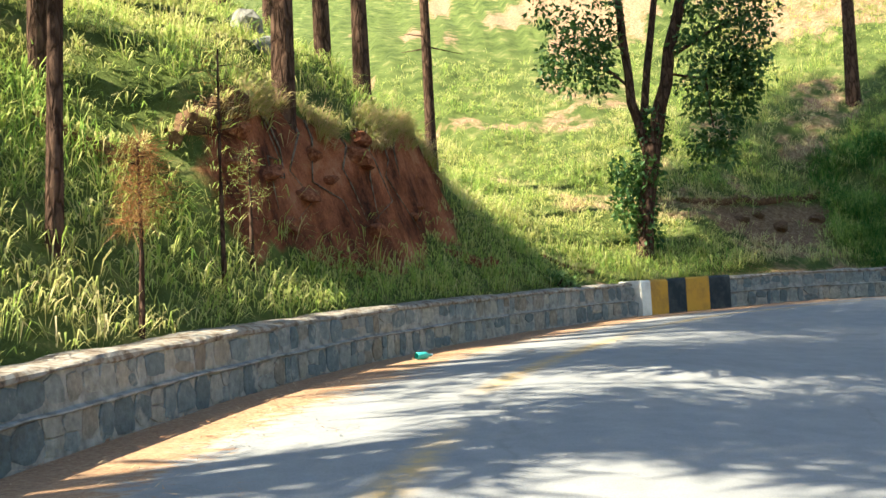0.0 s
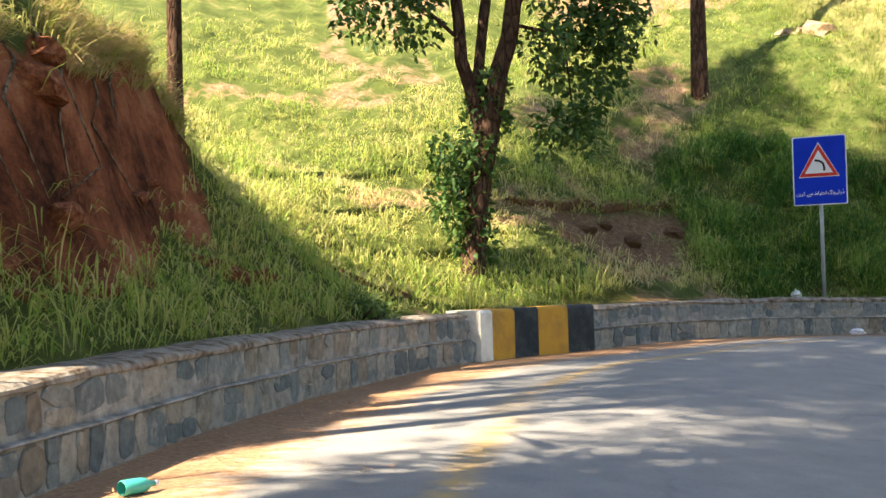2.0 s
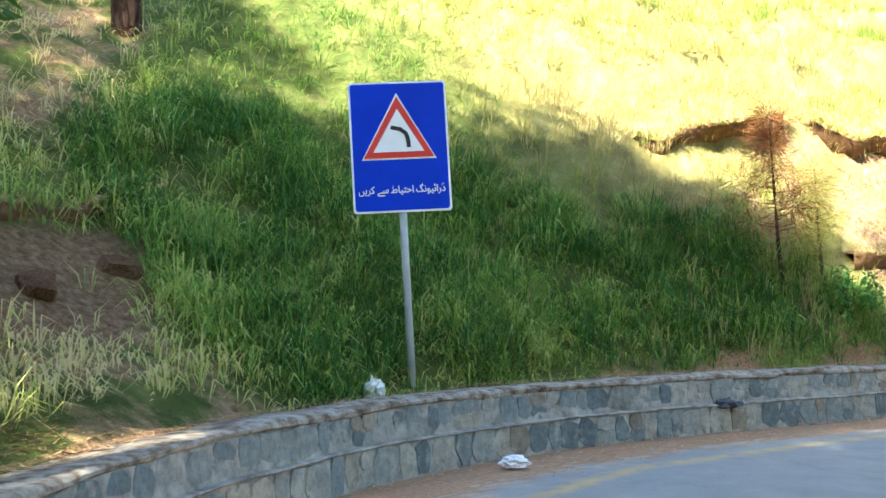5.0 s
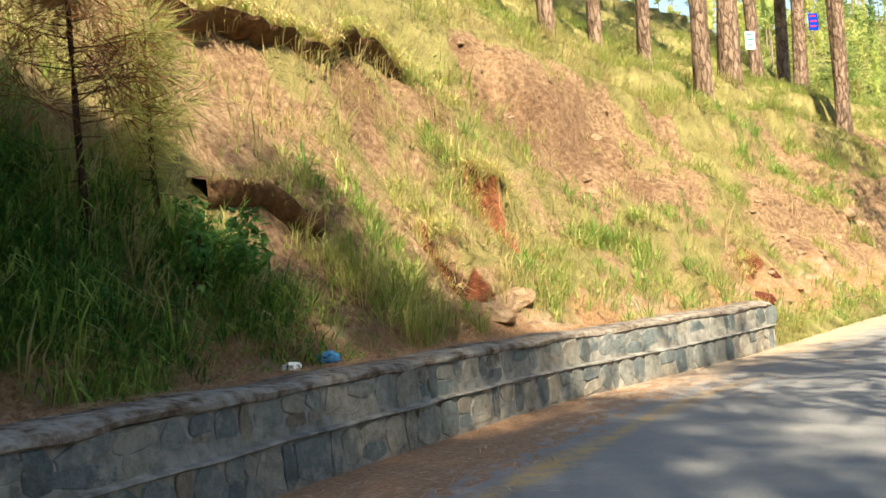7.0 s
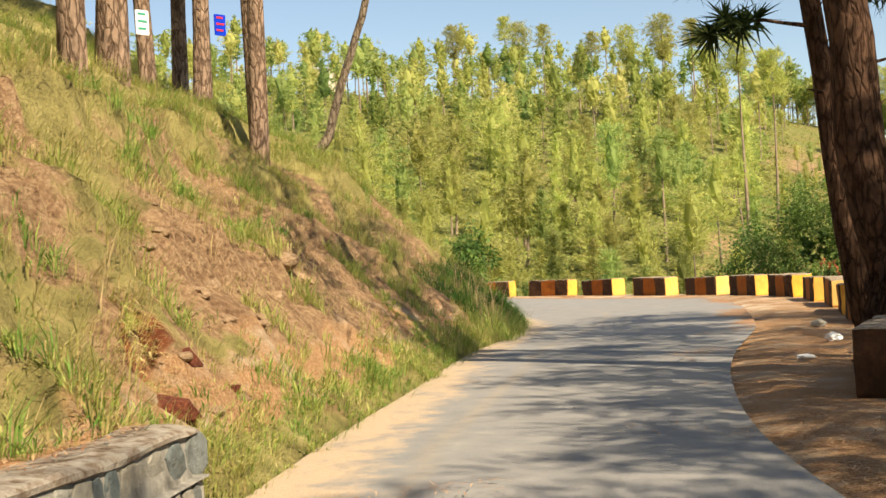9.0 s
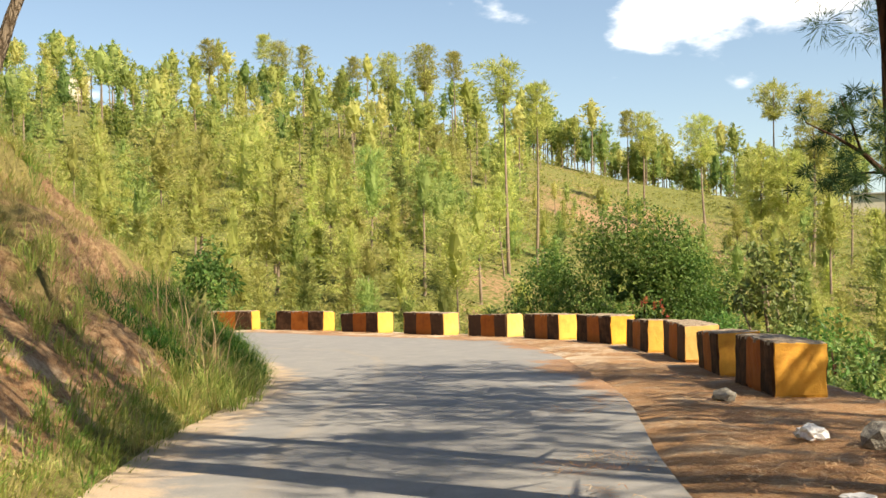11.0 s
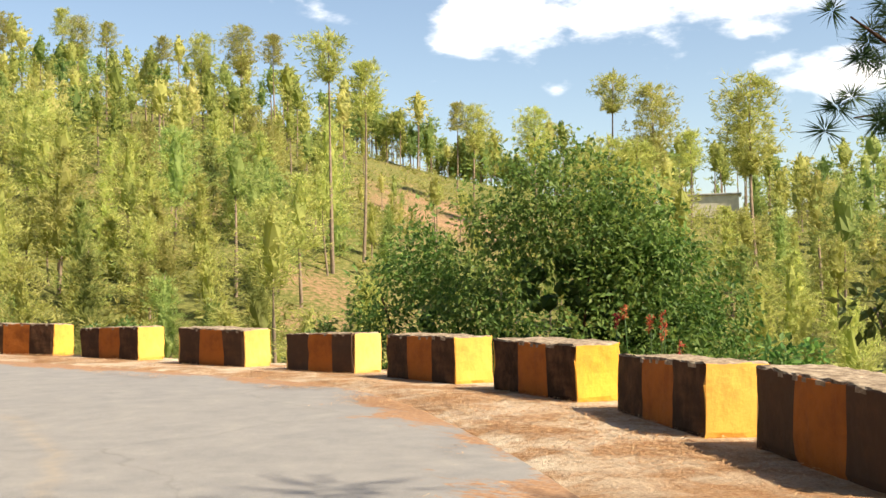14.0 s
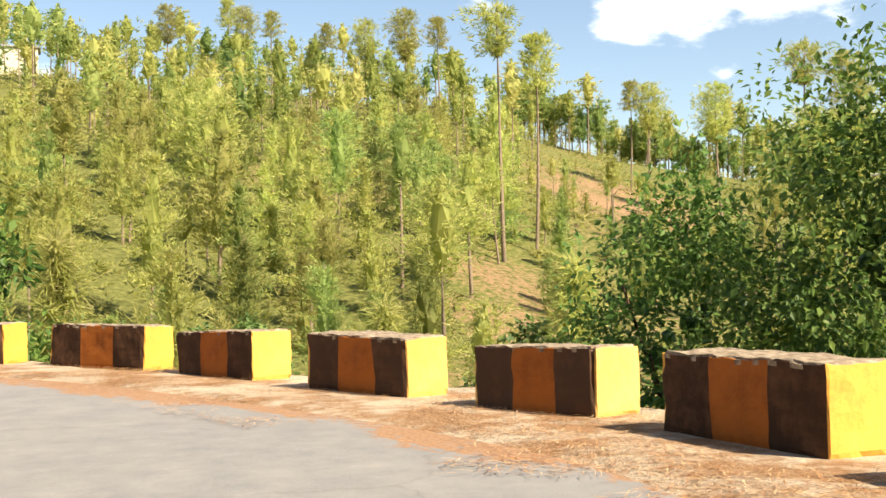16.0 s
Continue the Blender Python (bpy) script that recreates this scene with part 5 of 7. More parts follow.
TUSSOCKS = [(21.75, 20.1, 0.2, 0.42), (19.0, 22.15, 0.42, 0.75), (18.7, 22.25, 0.35, 0.7), (19.3, 21.95, 0.3, 0.6), (19.1, 22.9, 0.22, 0.5), (21.9, 22.0, 0.26, 0.5), (21.2, 21.15, 0.24, 0.45), (21.7, 20.9, 0.22, 0.4),
            (23.7, 19.95, 0.26, 0.5), (24.3, 20.3, 0.2, 0.45), (24.0, 19.0, 0.26, 0.45), (23.3, 19.6, 0.18, 0.4), (36.5, 11.5, 0.4, 0.7), (37.2, 11.0, 0.35, 0.7), (38.0, 10.7, 0.35, 0.6), (35.6, 12.2, 0.35, 0.6)]
spots = random.Random(61)
NOSE = []
for _ in range(46):
    sn = spots.uniform(at_left(36.2, 11.4), at_left(44.5, 7.6))
    (cx, cy, _z), = along_left(np.array([sn]), spots.uniform(0.25, 1.5))[0]
    NOSE.append((float(cx), float(cy), spots.uniform(0.22, 0.42), spots.uniform(0.4, 0.85)))
for _ in range(760):
    cx, cy = spots.uniform(16, 45), spots.uniform(9, 30)
    rr, kk = beside(L_LINE, L_TAN, [cx], [cy])
    if 0.9 < rr[0] < 9 and float(washed_at([cx], [cy])[0]) < 0.35:
        TUSSOCKS.append((cx, cy, spots.uniform(0.14, 0.36), spots.uniform(0.28, 0.55)))
thick_clumps("tussock_grass", TUSSOCKS, M_DRY, "thick green-yellow grass clumps on the dry bank", green=0.36)
FRESH = [(23.99, 20.65, 0.34, 0.45), (24.33, 19.94, 0.3, 0.5), (30.46, 18.29, 0.4, 0.5), (31.2, 17.9, 0.4, 0.5), (31.99, 17.41, 0.36, 0.5), (24.04, 19.29, 0.28, 0.42), (25.9, 19.35, 0.2, 0.4), (24.41, 20.3, 0.24, 0.45), (21.4, 21.15, 0.28, 0.45), (19.57, 22.49, 0.2, 0.5),
         (19.39, 22.82, 0.2, 0.45), (22.0, 22.02, 0.3, 0.5), (23.12, 21.89, 0.22, 0.4), (23.76, 20.56, 0.24, 0.4), (31.5, 16.77, 0.3, 0.4), (29.3, 15.94, 0.25, 0.3), (26.97, 17.25, 0.25, 0.3), (22.7, 20.4, 0.24, 0.4), (23.2, 20.05, 0.22, 0.4)]
thick_clumps("fresh_tussocks", FRESH, M_DRY, "fresh green grass tussocks on the dry bank", 14, 0.06)
FOOT = []
for _ in range(26):
    (cx, cy, _z), = along_left(np.array([spots.uniform(at_left(9, 22.5), S_WALL_END)]), -0.05)[0]
    FOOT.append((float(cx), float(cy), spots.uniform(0.05, 0.12), spots.uniform(0.08, 0.2)))
thick_clumps("wall_weeds", FOOT, M_GREEN, "small green weeds at the foot of the wall", 6, 0.2)
# the 0.10 tint darkens these blades in place of cast shade
thick_clumps("nose_grass", NOSE, M_GREEN, "long green grass on the nose of the bank, tinted dark for shade", 13, 0.10, 0.9, 1.7)
LUSH = []
for _ in range(760):
    cx, cy = spots.uniform(8.5, 19.6), spots.uniform(20.5, 27)
    rr, kk = beside(L_LINE, L_TAN, [cx], [cy])
    if 1.0 < rr[0] < 4.0 - max(0.0, cx - 11) * 0.42:
        LUSH.append((cx, cy, spots.uniform(0.2, 0.4), spots.uniform(0.45, 0.8)))
# low tint: deep green, with the pines' shade darkened into the colour
thick_clumps("lush_grass", LUSH, M_GREEN, "deep green drooping grass in the shade of the pines", 14, 0.16, 0.92, 1.7)
EDGE_WEEDS = [(cx, float(np.interp(cx, [23.5, 26.5, 30, 34, 38], [18.9, 17.3, 15.3, 13.1, 10.4])) + spots.uniform(0.0, 0.5), spots.uniform(0.14, 0.28), spots.uniform(0.14, 0.3)) for cx in np.linspace(24.0, 38.5, 110)]
thick_clumps("verge_grass", EDGE_WEEDS, M_DRY, "fresh green grass along the foot of the bank", 9, 0.3)


# tall seeding stalks over the nose of the bank
x, y = scatter(rng, 90, 36.6, 38.3, 10.5, 11.6)
ok = beside(L_LINE, L_TAN, x, y)[0] > 0.25
x, y = x[ok], y[ok]
v, f, t = blades(rng, x, y, ground_z(x, y), rng.uniform(0.7, 1.15, len(x)), 0.012, rng.uniform(0.8, 1.0, len(x)), 0.35, 2, 0.05, sag=0.5)
tagged(new("seeding_grass", np_mesh("seeding_grass", v, f, M_DRY, False, {"tint": t})), "tall straw-coloured seeding stalks on the nose of the bank", "grass", kind="stuff")


# ---- build: sods that overhang the washed-out ledges ----
def sod_ledge(pts, reach, seed):
    """An overhanging lip of sod along a line on the bank, with straw hanging over it."""
    line, s = glide([(a, b, 0) for a, b in pts], 0.12)
    n = len(line)
    tan = tangents(line)
    nx, ny = tan[:, 1], -tan[:, 0]
    u = np.linspace(0, 1, n)
    out = 0.5 * reach * np.clip(np.sin(np.pi * u) * 2.2, 0.05, 1) * (0.75 + 0.6 * wob(line[:, 0], line[:, 1], 0.7, seed, 3))
    x, y = line[:, 0] + 0.2 * nx * wob(line[:, 0], line[:, 1], 1.1, seed + 3), line[:, 1] + 0.2 * ny * wob(line[:, 0], line[:, 1], 1.1, seed + 3)
    top = ground_z(x - nx * 0.15, y - ny * 0.15)
    rag = 0.12 * wob(x, y, 0.28, seed + 5, 3)
    rings = []
    for o, dz in ((-0.22, None), (0.0, 0.03), (1.0, -0.02), (0.85, -0.07), (0.2, -0.17), (-0.35, -0.38)):
        px, py = x + nx * (out * o if o > 0 else o), y + ny * (out * o if o > 0 else o)
        pz = ground_z(px, py) - 0.05 if dz is None else top + dz + rag * (1 if o > 0 else 0.3)
        rings.append(np.c_[px, py, pz])
    v = np.stack(rings, 1).reshape(-1, 3)
    ob = new("sod_ledge", np_mesh("sod_ledge", v, grid_faces(n, 6)[:, ::-1], M_SOD, True))
    tagged(ob, "dark earth ledge overhung by dry sod on the bank", "earth ledge", kind="structure")
    rep = np.repeat(np.arange(n), 9 if reach > 0.35 else 3)
    bx, by = x[rep] + nx[rep] * out[rep] * rng.uniform(0.2, 1.0, len(rep)), y[rep] + ny[rep] * out[rep] * rng.uniform(0.2, 1.0, len(rep))
    v, f, t = blades(rng, bx, by, top[rep] + 0.04, rng.uniform(0.14, 0.42, len(rep)) * min(1.0, 0.3 + reach), 0.011, rng.uniform(0.35, 0.95, len(rep)), 0.9, 6, 0.05, np.arctan2(ny, nx)[rep], 2.2)
    part("hanging_straw", np_mesh("hanging_straw", v, f, M_DRY, False, {"tint": t}), None, ob, "dry straw hanging over the edge")


for seed, reach, pts in ((900, 0.42, ((15.8, 25.0), (17.1, 24.5), (18.4, 24.25))), (910, 0.5, ((18.9, 24.2), (19.8, 23.8), (20.5, 23.5), (21.5, 23.25), (22.3, 22.95), (23.2, 22.65))),
                                                  (980, 0.3, ((1.9, 20.35), (2.3, 20.5), (2.75, 20.8))), (950, 0.3, ((-3.95, 11.9), (-3.45, 12.3), (-3.05, 12.75))), (960, 0.3, ((-2.85, 12.85), (-2.45, 13.25), (-2.1, 13.65))), (985, 0.3, ((17.6, 23.2), (18.3, 23.0), (19.0, 22.7))), (990, 0.16, ((5.2, 24.3), (6.2, 24.7), (7.4, 25.2), (8.8, 25.7)))):
    sod_ledge(pts, reach, seed)


# ---- build: roots bared in the red cut ----
root_rng = random.Random(52)
for k in range(9):
    s0 = S_CUT0 + 0.9 + (S_CUT1 - S_CUT0 - 2.4) * (k + root_rng.uniform(0, 0.8)) / 9
    pts = []
    for j in range(5):
        (bx, by, _z), = along_left(np.array([s0 + 0.12 * j * root_rng.uniform(-1, 1)]), 1.0)[0]
        lip0 = float(lip_at(np.array([bx]), np.array([by]), np.array([s0]))[0])
        (bx, by, _z), = along_left(np.array([s0 + 0.16 * j * root_rng.uniform(-1, 1)]), WALL_T + lip0 + 0.55 - 0.1 * j)[0]
        pts.append((float(bx), float(by), float(ground_z([bx], [by])[0]) + root_rng.uniform(0.0, 0.06)))
    root = new("root")
    part("root_strand", limb(pts, [0.018, 0.015, 0.012, 0.009, 0.005], 6), M_BARK_PALE, root)
    tagged(root, "thin pale root bared in the red earth cut", "root", "roots in the cut")

# ---- build: straw hanging into the niches of the bank ----
for hx, hy, hw, hr, hh in HOLLOWS:
    x, y = scatter(rng, 2600, hx - 1.2, hx + 1.2, hy - 1.2, hy + 1.2)
    r, k = beside(L_LINE, L_TAN, x, y)
    along = np.abs((x - hx) * L_TAN[k, 0] + (y - hy) * L_TAN[k, 1]) / hw
    ok = (along < 1.15) & (r > hr + hh - 0.02) & (r < hr + hh + 0.2)
    x, y, k = x[ok], y[ok], k[ok]
    v, f, t = blades(rng, x, y, ground_z(x, y), rng.uniform(0.25, 0.5, len(x)) * (0.4 + hw), 0.008, rng.uniform(0.4, 1.0, len(x)), 0.95, 7, 0.05, np.arctan2(-L_TAN[k, 0], L_TAN[k, 1]), 1.5)
    tagged(new("hanging_grass", np_mesh("hanging_grass", v, f, M_DRY, False, {"tint": t})), "dry straw hanging into an earth niche of the bank", "grass", kind="stuff")

# ---- build: straw hanging over the lip of the red cut ----
n = 26000
x, y = scatter(rng, n, -3.5, 2.5, 12, 20)
r, k = beside(L_LINE, L_TAN, x, y)
s = L_S[k]
lip = lip_at(x, y, s)
dc = r - WALL_T + 0.1 - 0.12 - lip
ok = (cut_at(s) > 0.5) & (dc > 0.4) & (dc < 0.75) & (wob(x, y, 0.5, 98, 2) > 0.0)
x, y, k = x[ok], y[ok], k[ok]
v, f, t = blades(rng, x, y, ground_z(x, y), rng.uniform(0.18, 0.42, len(x)), 0.012, rng.uniform(0.3, 1.0, len(x)), 0.95, 8, 0.05, np.arctan2(-L_TAN[k, 0], L_TAN[k, 1]), 1.6)
tagged(new("hanging_grass", np_mesh("hanging_grass", v, f, M_DRY, False, {"tint": t})), "dry grass hanging over the red earth cut", "grass", kind="stuff")

# ---- build: the wood across the valley ----
# height, crown start, spread, crown shape, trunk radius
FAR_PINES = ((8.0, 0.06, 2.4, "cone", 0.10), (5.5, 0.02, 2.0, "cone", 0.08), (10.0, 0.26, 2.6, "oval", 0.13),
             (13.0, 0.60, 2.5, "dome", 0.15), (11.0, 0.42, 2.6, "oval", 0.14), (14.0, 0.66, 2.8, "dome", 0.15))
PINES_NEAR = [conifer_parts(480 + k, *row, gap=0.38, arms=6, clusters=3, blades_each=9, length=0.36, width=0.07, sides=7, core=0.22) for k, row in enumerate(FAR_PINES)]
PINES = [conifer_parts(400 + k, *row, gap=0.40, arms=6, clusters=2, blades_each=9, length=0.44, width=0.10, core=0.26) for k, row in enumerate(FAR_PINES)]
PINES_LIGHT = [conifer_parts(440 + k, *row, gap=0.52, arms=5, clusters=2, blades_each=4, length=0.62, width=0.24, sides=4, core=0.36) for k, row in enumerate(FAR_PINES)]


def deep(pairs):
    """The same pines in a deeper green."""
    out = []
    for trunk, crown in pairs:
        crown = crown.copy()
        crown.materials[0] = M_NEEDLE_DEEP
        out.append((trunk, crown))
    return out


PINES_NEAR_DEEP, PINES_DEEP = deep(PINES_NEAR), deep(PINES)
rnd = random.Random(12)


HOUSE_AZ = -55.1


def meadow_at(x, y):
    """The bare upper slope below the ridge, open to the valley."""
    rho, az = np.hypot(x - 45, y), np.degrees(np.arctan2(y, x - 45))
    return step(-50.5, -47.5, az) * step(-36.5, -38.5, az) * step(135, 155, rho) * step(222, 214, rho)


def wood_places():
    """Places for trees on the far hill: (distance, x, y, kind, scale), spread evenly, thin on the bare slopes."""
    out = []
    rho = 47.0
    while rho < 262:
        gap = 4.7 + rho * 0.011
        az = -68 + rnd.random() * 2
        while az < 6:
            a, q = az + rnd.uniform(-0.45, 0.45) * math.degrees(gap / rho), rho + rnd.uniform(-0.5, 0.5) * gap
            px, py = 45 + q * math.cos(radians(a)), q * math.sin(radians(a))
            bare = float(far_soil(np.array([px]), np.array([py]))[0])
            open_ = float(meadow_at(np.array([px]), np.array([py]))[0])
            if rnd.random() > max(max(0, bare - 0.45) * 1.4 + 0.06, open_ * 0.93) and not (HOUSE_AZ - 1.8 < a < HOUSE_AZ + 1.6 and 105 < q < 206) and not (-36.4 < a < -33.4 and q < 90):
                tall = rnd.random() < (0.3 if q < 180 else 0.8)
                size = rnd.uniform(0.6, 1.12) * (1.0 if a > -37 else 0.66 if a > -50 else 1.0)
                if -50.5 < a < -36.5 and 110 < q < 160:
                    size *= 0.75
                out.append((q, px, py, rnd.randrange(3, 6) if tall else rnd.randrange(3), size))
            az += math.degrees(gap / rho)
        rho += gap
    # the row of trees along the ridge above the bare slope
    for k in range(64):
        a = -36.5 - 13.5 * (k + rnd.random()) / 64
        q = np.arange(170.0, 262.0, 2.0)
        px, py = 45 + q * math.cos(radians(a)), q * math.sin(radians(a))
        q = float(q[np.argmax((far_z(px, py) - 2.0) / (q + 18))]) + rnd.uniform(-5, 6)
        out.append((q, 45 + q * math.cos(radians(a)), q * math.sin(radians(a)), rnd.choice((0, 0, 2, 2, 4, 3)), rnd.uniform(0.75, 1.2)))
    return sorted(out)


places = [p for p in wood_places() if beside(R_LINE, R_TAN, [p[1]], [p[2]])[0][0] < -10]
heights = ground_z([p[1] for p in places], [p[2] for p in places])
turns = [(rnd.uniform(-2, 2), rnd.uniform(-2, 2), rnd.uniform(0, 360)) for p in places]
for (q, px, py, k, sc), pz, tn in list(zip(places, heights, turns))[:285]:
    m = pose(px, py, pz - 0.1, *tn) @ Matrix.Diagonal((sc * 1.1, sc * 1.1, sc, 1))
    place_tree("pine", ((PINES_NEAR_DEEP if tn[2] < 120 else PINES_NEAR) if q < 72 else (PINES_DEEP if tn[2] < 120 else PINES))[k], m, "slender tall pine with a bare trunk and round crown" if k > 2 else "bushy yellow-green young pine on the slope", "pine tree", "pines across the valley")


def joined(name, meshes, rows, pick, mat, label):
    """Many far trees' trunks or crowns as one mesh."""
    vs, fs, ts, base = [], [], [], 0
    data = []
    for pair in meshes:
        me = pair[pick]
        me.calc_loop_triangles()
        v, f = np.empty(len(me.vertices) * 3, np.float32), np.empty(len(me.loop_triangles) * 3, np.int32)
        me.vertices.foreach_get("co", v)
        me.loop_triangles.foreach_get("vertices", f)
        t = np.full(len(me.vertices), 0.5, np.float32)
        if "tint" in me.attributes:
            me.attributes["tint"].data.foreach_get("value", t)
        data.append((v.reshape(-1, 3), f.reshape(-1, 3), t))
    r2 = np.random.default_rng(9)
    for (q, px, py, k, sc), pz, tn in rows:
        v, f, t = data[k]
        c, s_ = math.cos(radians(tn[2])), math.sin(radians(tn[2]))
        w = np.c_[v[:, 0] * c - v[:, 1] * s_, v[:, 0] * s_ + v[:, 1] * c, v[:, 2] * 0.92] * sc * 1.1 + (px, py, pz - 0.1)
        vs.append(w)
        fs.append(f + base)
        ts.append(np.clip(t + r2.uniform(-0.42, 0.32), 0, 1))
        base += len(w)
    return tagged(new(name, np_mesh(name, np.vstack(vs), np.vstack(fs), mat, False, {"tint": np.concatenate(ts)})), label, "wood", kind="stuff")


rest = list(zip(places, heights, turns))[285:]
joined("far_wood_trunks", PINES_LIGHT, rest, 0, M_BARK_FAR, "trunks of the pine wood on the far hill")
joined("far_wood_crowns", PINES_LIGHT, [row for row in rest if row[2][2] >= 130], 1, M_NEEDLE, "yellow-green crowns of the pine wood on the far hill")
joined("far_wood_crowns", PINES_LIGHT, [row for row in rest if row[2][2] < 130], 1, M_NEEDLE_DEEP, "deep green crowns of the pine wood on the far hill")

# low scrub between the far trees
sc_rng = np.random.default_rng(14)
q_, a_ = np.sqrt(sc_rng.uniform(40 ** 2, 225 ** 2, 5200)), np.radians(sc_rng.uniform(-70, 8, 5200))
sx, sy = 45 + q_ * np.cos(a_), q_ * np.sin(a_)
ok = ~((np.degrees(a_) > -36.6) & (np.degrees(a_) < -33.2) & (q_ < 92)) & (far_soil(sx, sy) < sc_rng.uniform(0.3, 0.75, len(sx))) & (beside(R_LINE, R_TAN, sx, sy)[0] < -8)
sx, sy, q_ = sx[ok], sy[ok], q_[ok]
v, f, t = tufts(sc_rng, np.c_[sx, sy, ground_z(sx, sy) + 0.4], sc_rng.uniform(0.6, 1.4, len(sx)), 14, 0.8, 0.22, 0.2, 0.3)
tagged(new("far_scrub", np_mesh("far_scrub", v, f, M_NEEDLE, False, {"tint": t * 0.8})), "low yellow-green scrub between the far pines", "scrub", kind="stuff")

# ---- build: pines beside the road ----
# x, y, height, trunk radius, crown start, spread, lean, yaw
ROADSIDE = [(-3.2, 9.9, 9, 0.07, 0.45, 1.6, 0.0, 0), (-4.15, 12.8, 20.8, 0.11, 0.42, 3.3, 0.0, 40), (-3.9, 19.7, 15, 0.14, 0.45, 2.6, 0.01, 90), (-3.7, 22.5, 15, 0.13, 0.6, 2.3, 0.0, 10),
            (-2.9, 23.5, 15, 0.11, 0.6, 2.2, 0.0, 200), (-1.85, 14.95, 20, 0.13, 0.24, 3.4, 0.01, 300), (-1.55, 18.3, 16, 0.13, 0.45, 2.8, 0.0, 120), (-1.0, 19.1, 16, 0.13, 0.45, 3.0, 0.0, 60),
            # (-6.4, 15.6) and (-5.6, 18.4) are added to cast more shade on the bank
            (-6.4, 15.6, 19, 0.16, 0.5, 3.4, 0.0, 100), (-5.6, 18.4, 17, 0.15, 0.55, 3.0, 0.0, 210), (0.15, 22.3, 10.5, 0.11, 0.5, 2.0, 0.0, 220), (10.5, 28.3, 17, 0.16, 0.65, 2.3, 0.0, 30),
            (32.9, 18.6, 15, 0.19, 0.5, 2.2, 0.0, 20), (32.0, 19.7, 16, 0.13, 0.5, 2.2, 0.0, 50), (33.2, 20.6, 15, 0.14, 0.5, 2.2, 0.0, 130), (36.1, 17.8, 16, 0.24, 0.55, 2.4, 0.0, 170),
            (37.8, 15.2, 15, 0.17, 0.55, 2.2, 0.0, 250), (38.7, 15.0, 16, 0.16, 0.55, 2.2, 0.0, 80), (41.7, 15.5, 17, 0.19, 0.55, 2.4, 0.0, 190), (42.6, 15.8, 17, 0.17, 0.55, 2.4, 0.0, 15), (40.5, 16.7, 16, 0.16, 0.55, 2.4, 0.0, 140),
            (30.9, 21.4, 15, 0.15, 0.5, 2.2, 0.0, 10)]
for i, (px, py, h, tr, cf, sp, ln, yaw) in enumerate(ROADSIDE):
    # dark needle and bark copies on the shaded stretch, sun-lightened bark beyond x = 15
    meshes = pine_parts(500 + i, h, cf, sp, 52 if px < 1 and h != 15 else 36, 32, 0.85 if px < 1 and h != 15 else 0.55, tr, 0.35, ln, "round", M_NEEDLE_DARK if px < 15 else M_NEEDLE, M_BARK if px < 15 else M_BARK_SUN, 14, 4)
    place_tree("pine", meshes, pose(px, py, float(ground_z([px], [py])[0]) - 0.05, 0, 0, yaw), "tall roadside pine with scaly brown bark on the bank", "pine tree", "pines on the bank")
# unseen pines, added to shade the road from its lower and hill side
SHADERS = [(10.2, 14.3, 13), (-10.4, 8.7, 14), (-11.8, 10.6, 15), (-9.6, 14.6, 13), (-12.6, 6.6, 15), (-11.0, 12.9, 15), (-6.4, 4.9, 9), (-7.6, 4.6, 8.5), (-8.6, 3.9, 12), (-9, 4.4, 17), (13.5, 11.3, 13), (15.6, 10.2, 14), (-9, 1.5, 15), (-7.5, 9.2, 15), (27.8, 5.6, 16), (-8, 12.2, 11), (-8.5, -3, 15), (20, 7.5, 16), (23, 5, 16), (17.5, 9.0, 15), (25.5, 1.5, 17), (28.3, 2.2, 16), (-8.8, 8.3, 10)]
for i, (px, py, h) in enumerate(SHADERS):
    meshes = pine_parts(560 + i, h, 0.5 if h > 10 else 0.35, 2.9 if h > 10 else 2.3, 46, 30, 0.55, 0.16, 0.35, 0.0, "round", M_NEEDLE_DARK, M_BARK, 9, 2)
    place_tree("pine", meshes, pose(px, py, float(ground_z([px], [py])[0]) - 0.05, 0, 0, i * 47), "tall dark pine out of view, shading the mountain road", "pine tree", "pines beside the road")


# ---- build: broad-leaved growth ----
def leaf_cloud(rng, centers, radii, n, size, tint=(0, 1), hang=0.3, flat=0.55):
    """Diamond leaves scattered through round clumps."""
    centers = np.asarray(centers, float)
    m = len(centers)
    d = rng.normal(size=(m, n, 3))
    d /= np.linalg.norm(d, axis=2)[..., None]
    p = centers[:, None, :] + d * np.asarray(radii, float).reshape(-1, 1, 1) * rng.uniform(0.25, 1.0, (m, n, 1)) ** 0.5
    a = d * 0.6 + rng.normal(size=(m, n, 3)) * 0.6
    a[..., 2] -= hang
    a /= np.linalg.norm(a, axis=2)[..., None]
    up = rng.normal(size=(m, n, 3)) * flat + np.array([0, 0, 1.0])
    b = np.cross(a, up)
    b /= np.linalg.norm(b, axis=2)[..., None] + 1e-9
    c = np.cross(b, a)
    L = size * rng.uniform(0.65, 1.3, (m, n, 1))
    v = np.stack([p, p + a * L * 0.45 + b * L * 0.27 + c * L * 0.05, p + a * L - c * L * 0.08, p + a * L * 0.45 - b * L * 0.27 + c * L * 0.05], 2).reshape(-1, 3)
    k = (np.arange(m * n) * 4)[:, None]
    f = np.vstack([k + [0, 1, 2], k + [0, 2, 3]])
    t = np.clip(rng.uniform(*tint, (m, 1)) * 0.5 + rng.uniform(*tint, (m, n)) * 0.5, 0, 1)
    return v, f, np.repeat(t.ravel(), 4)


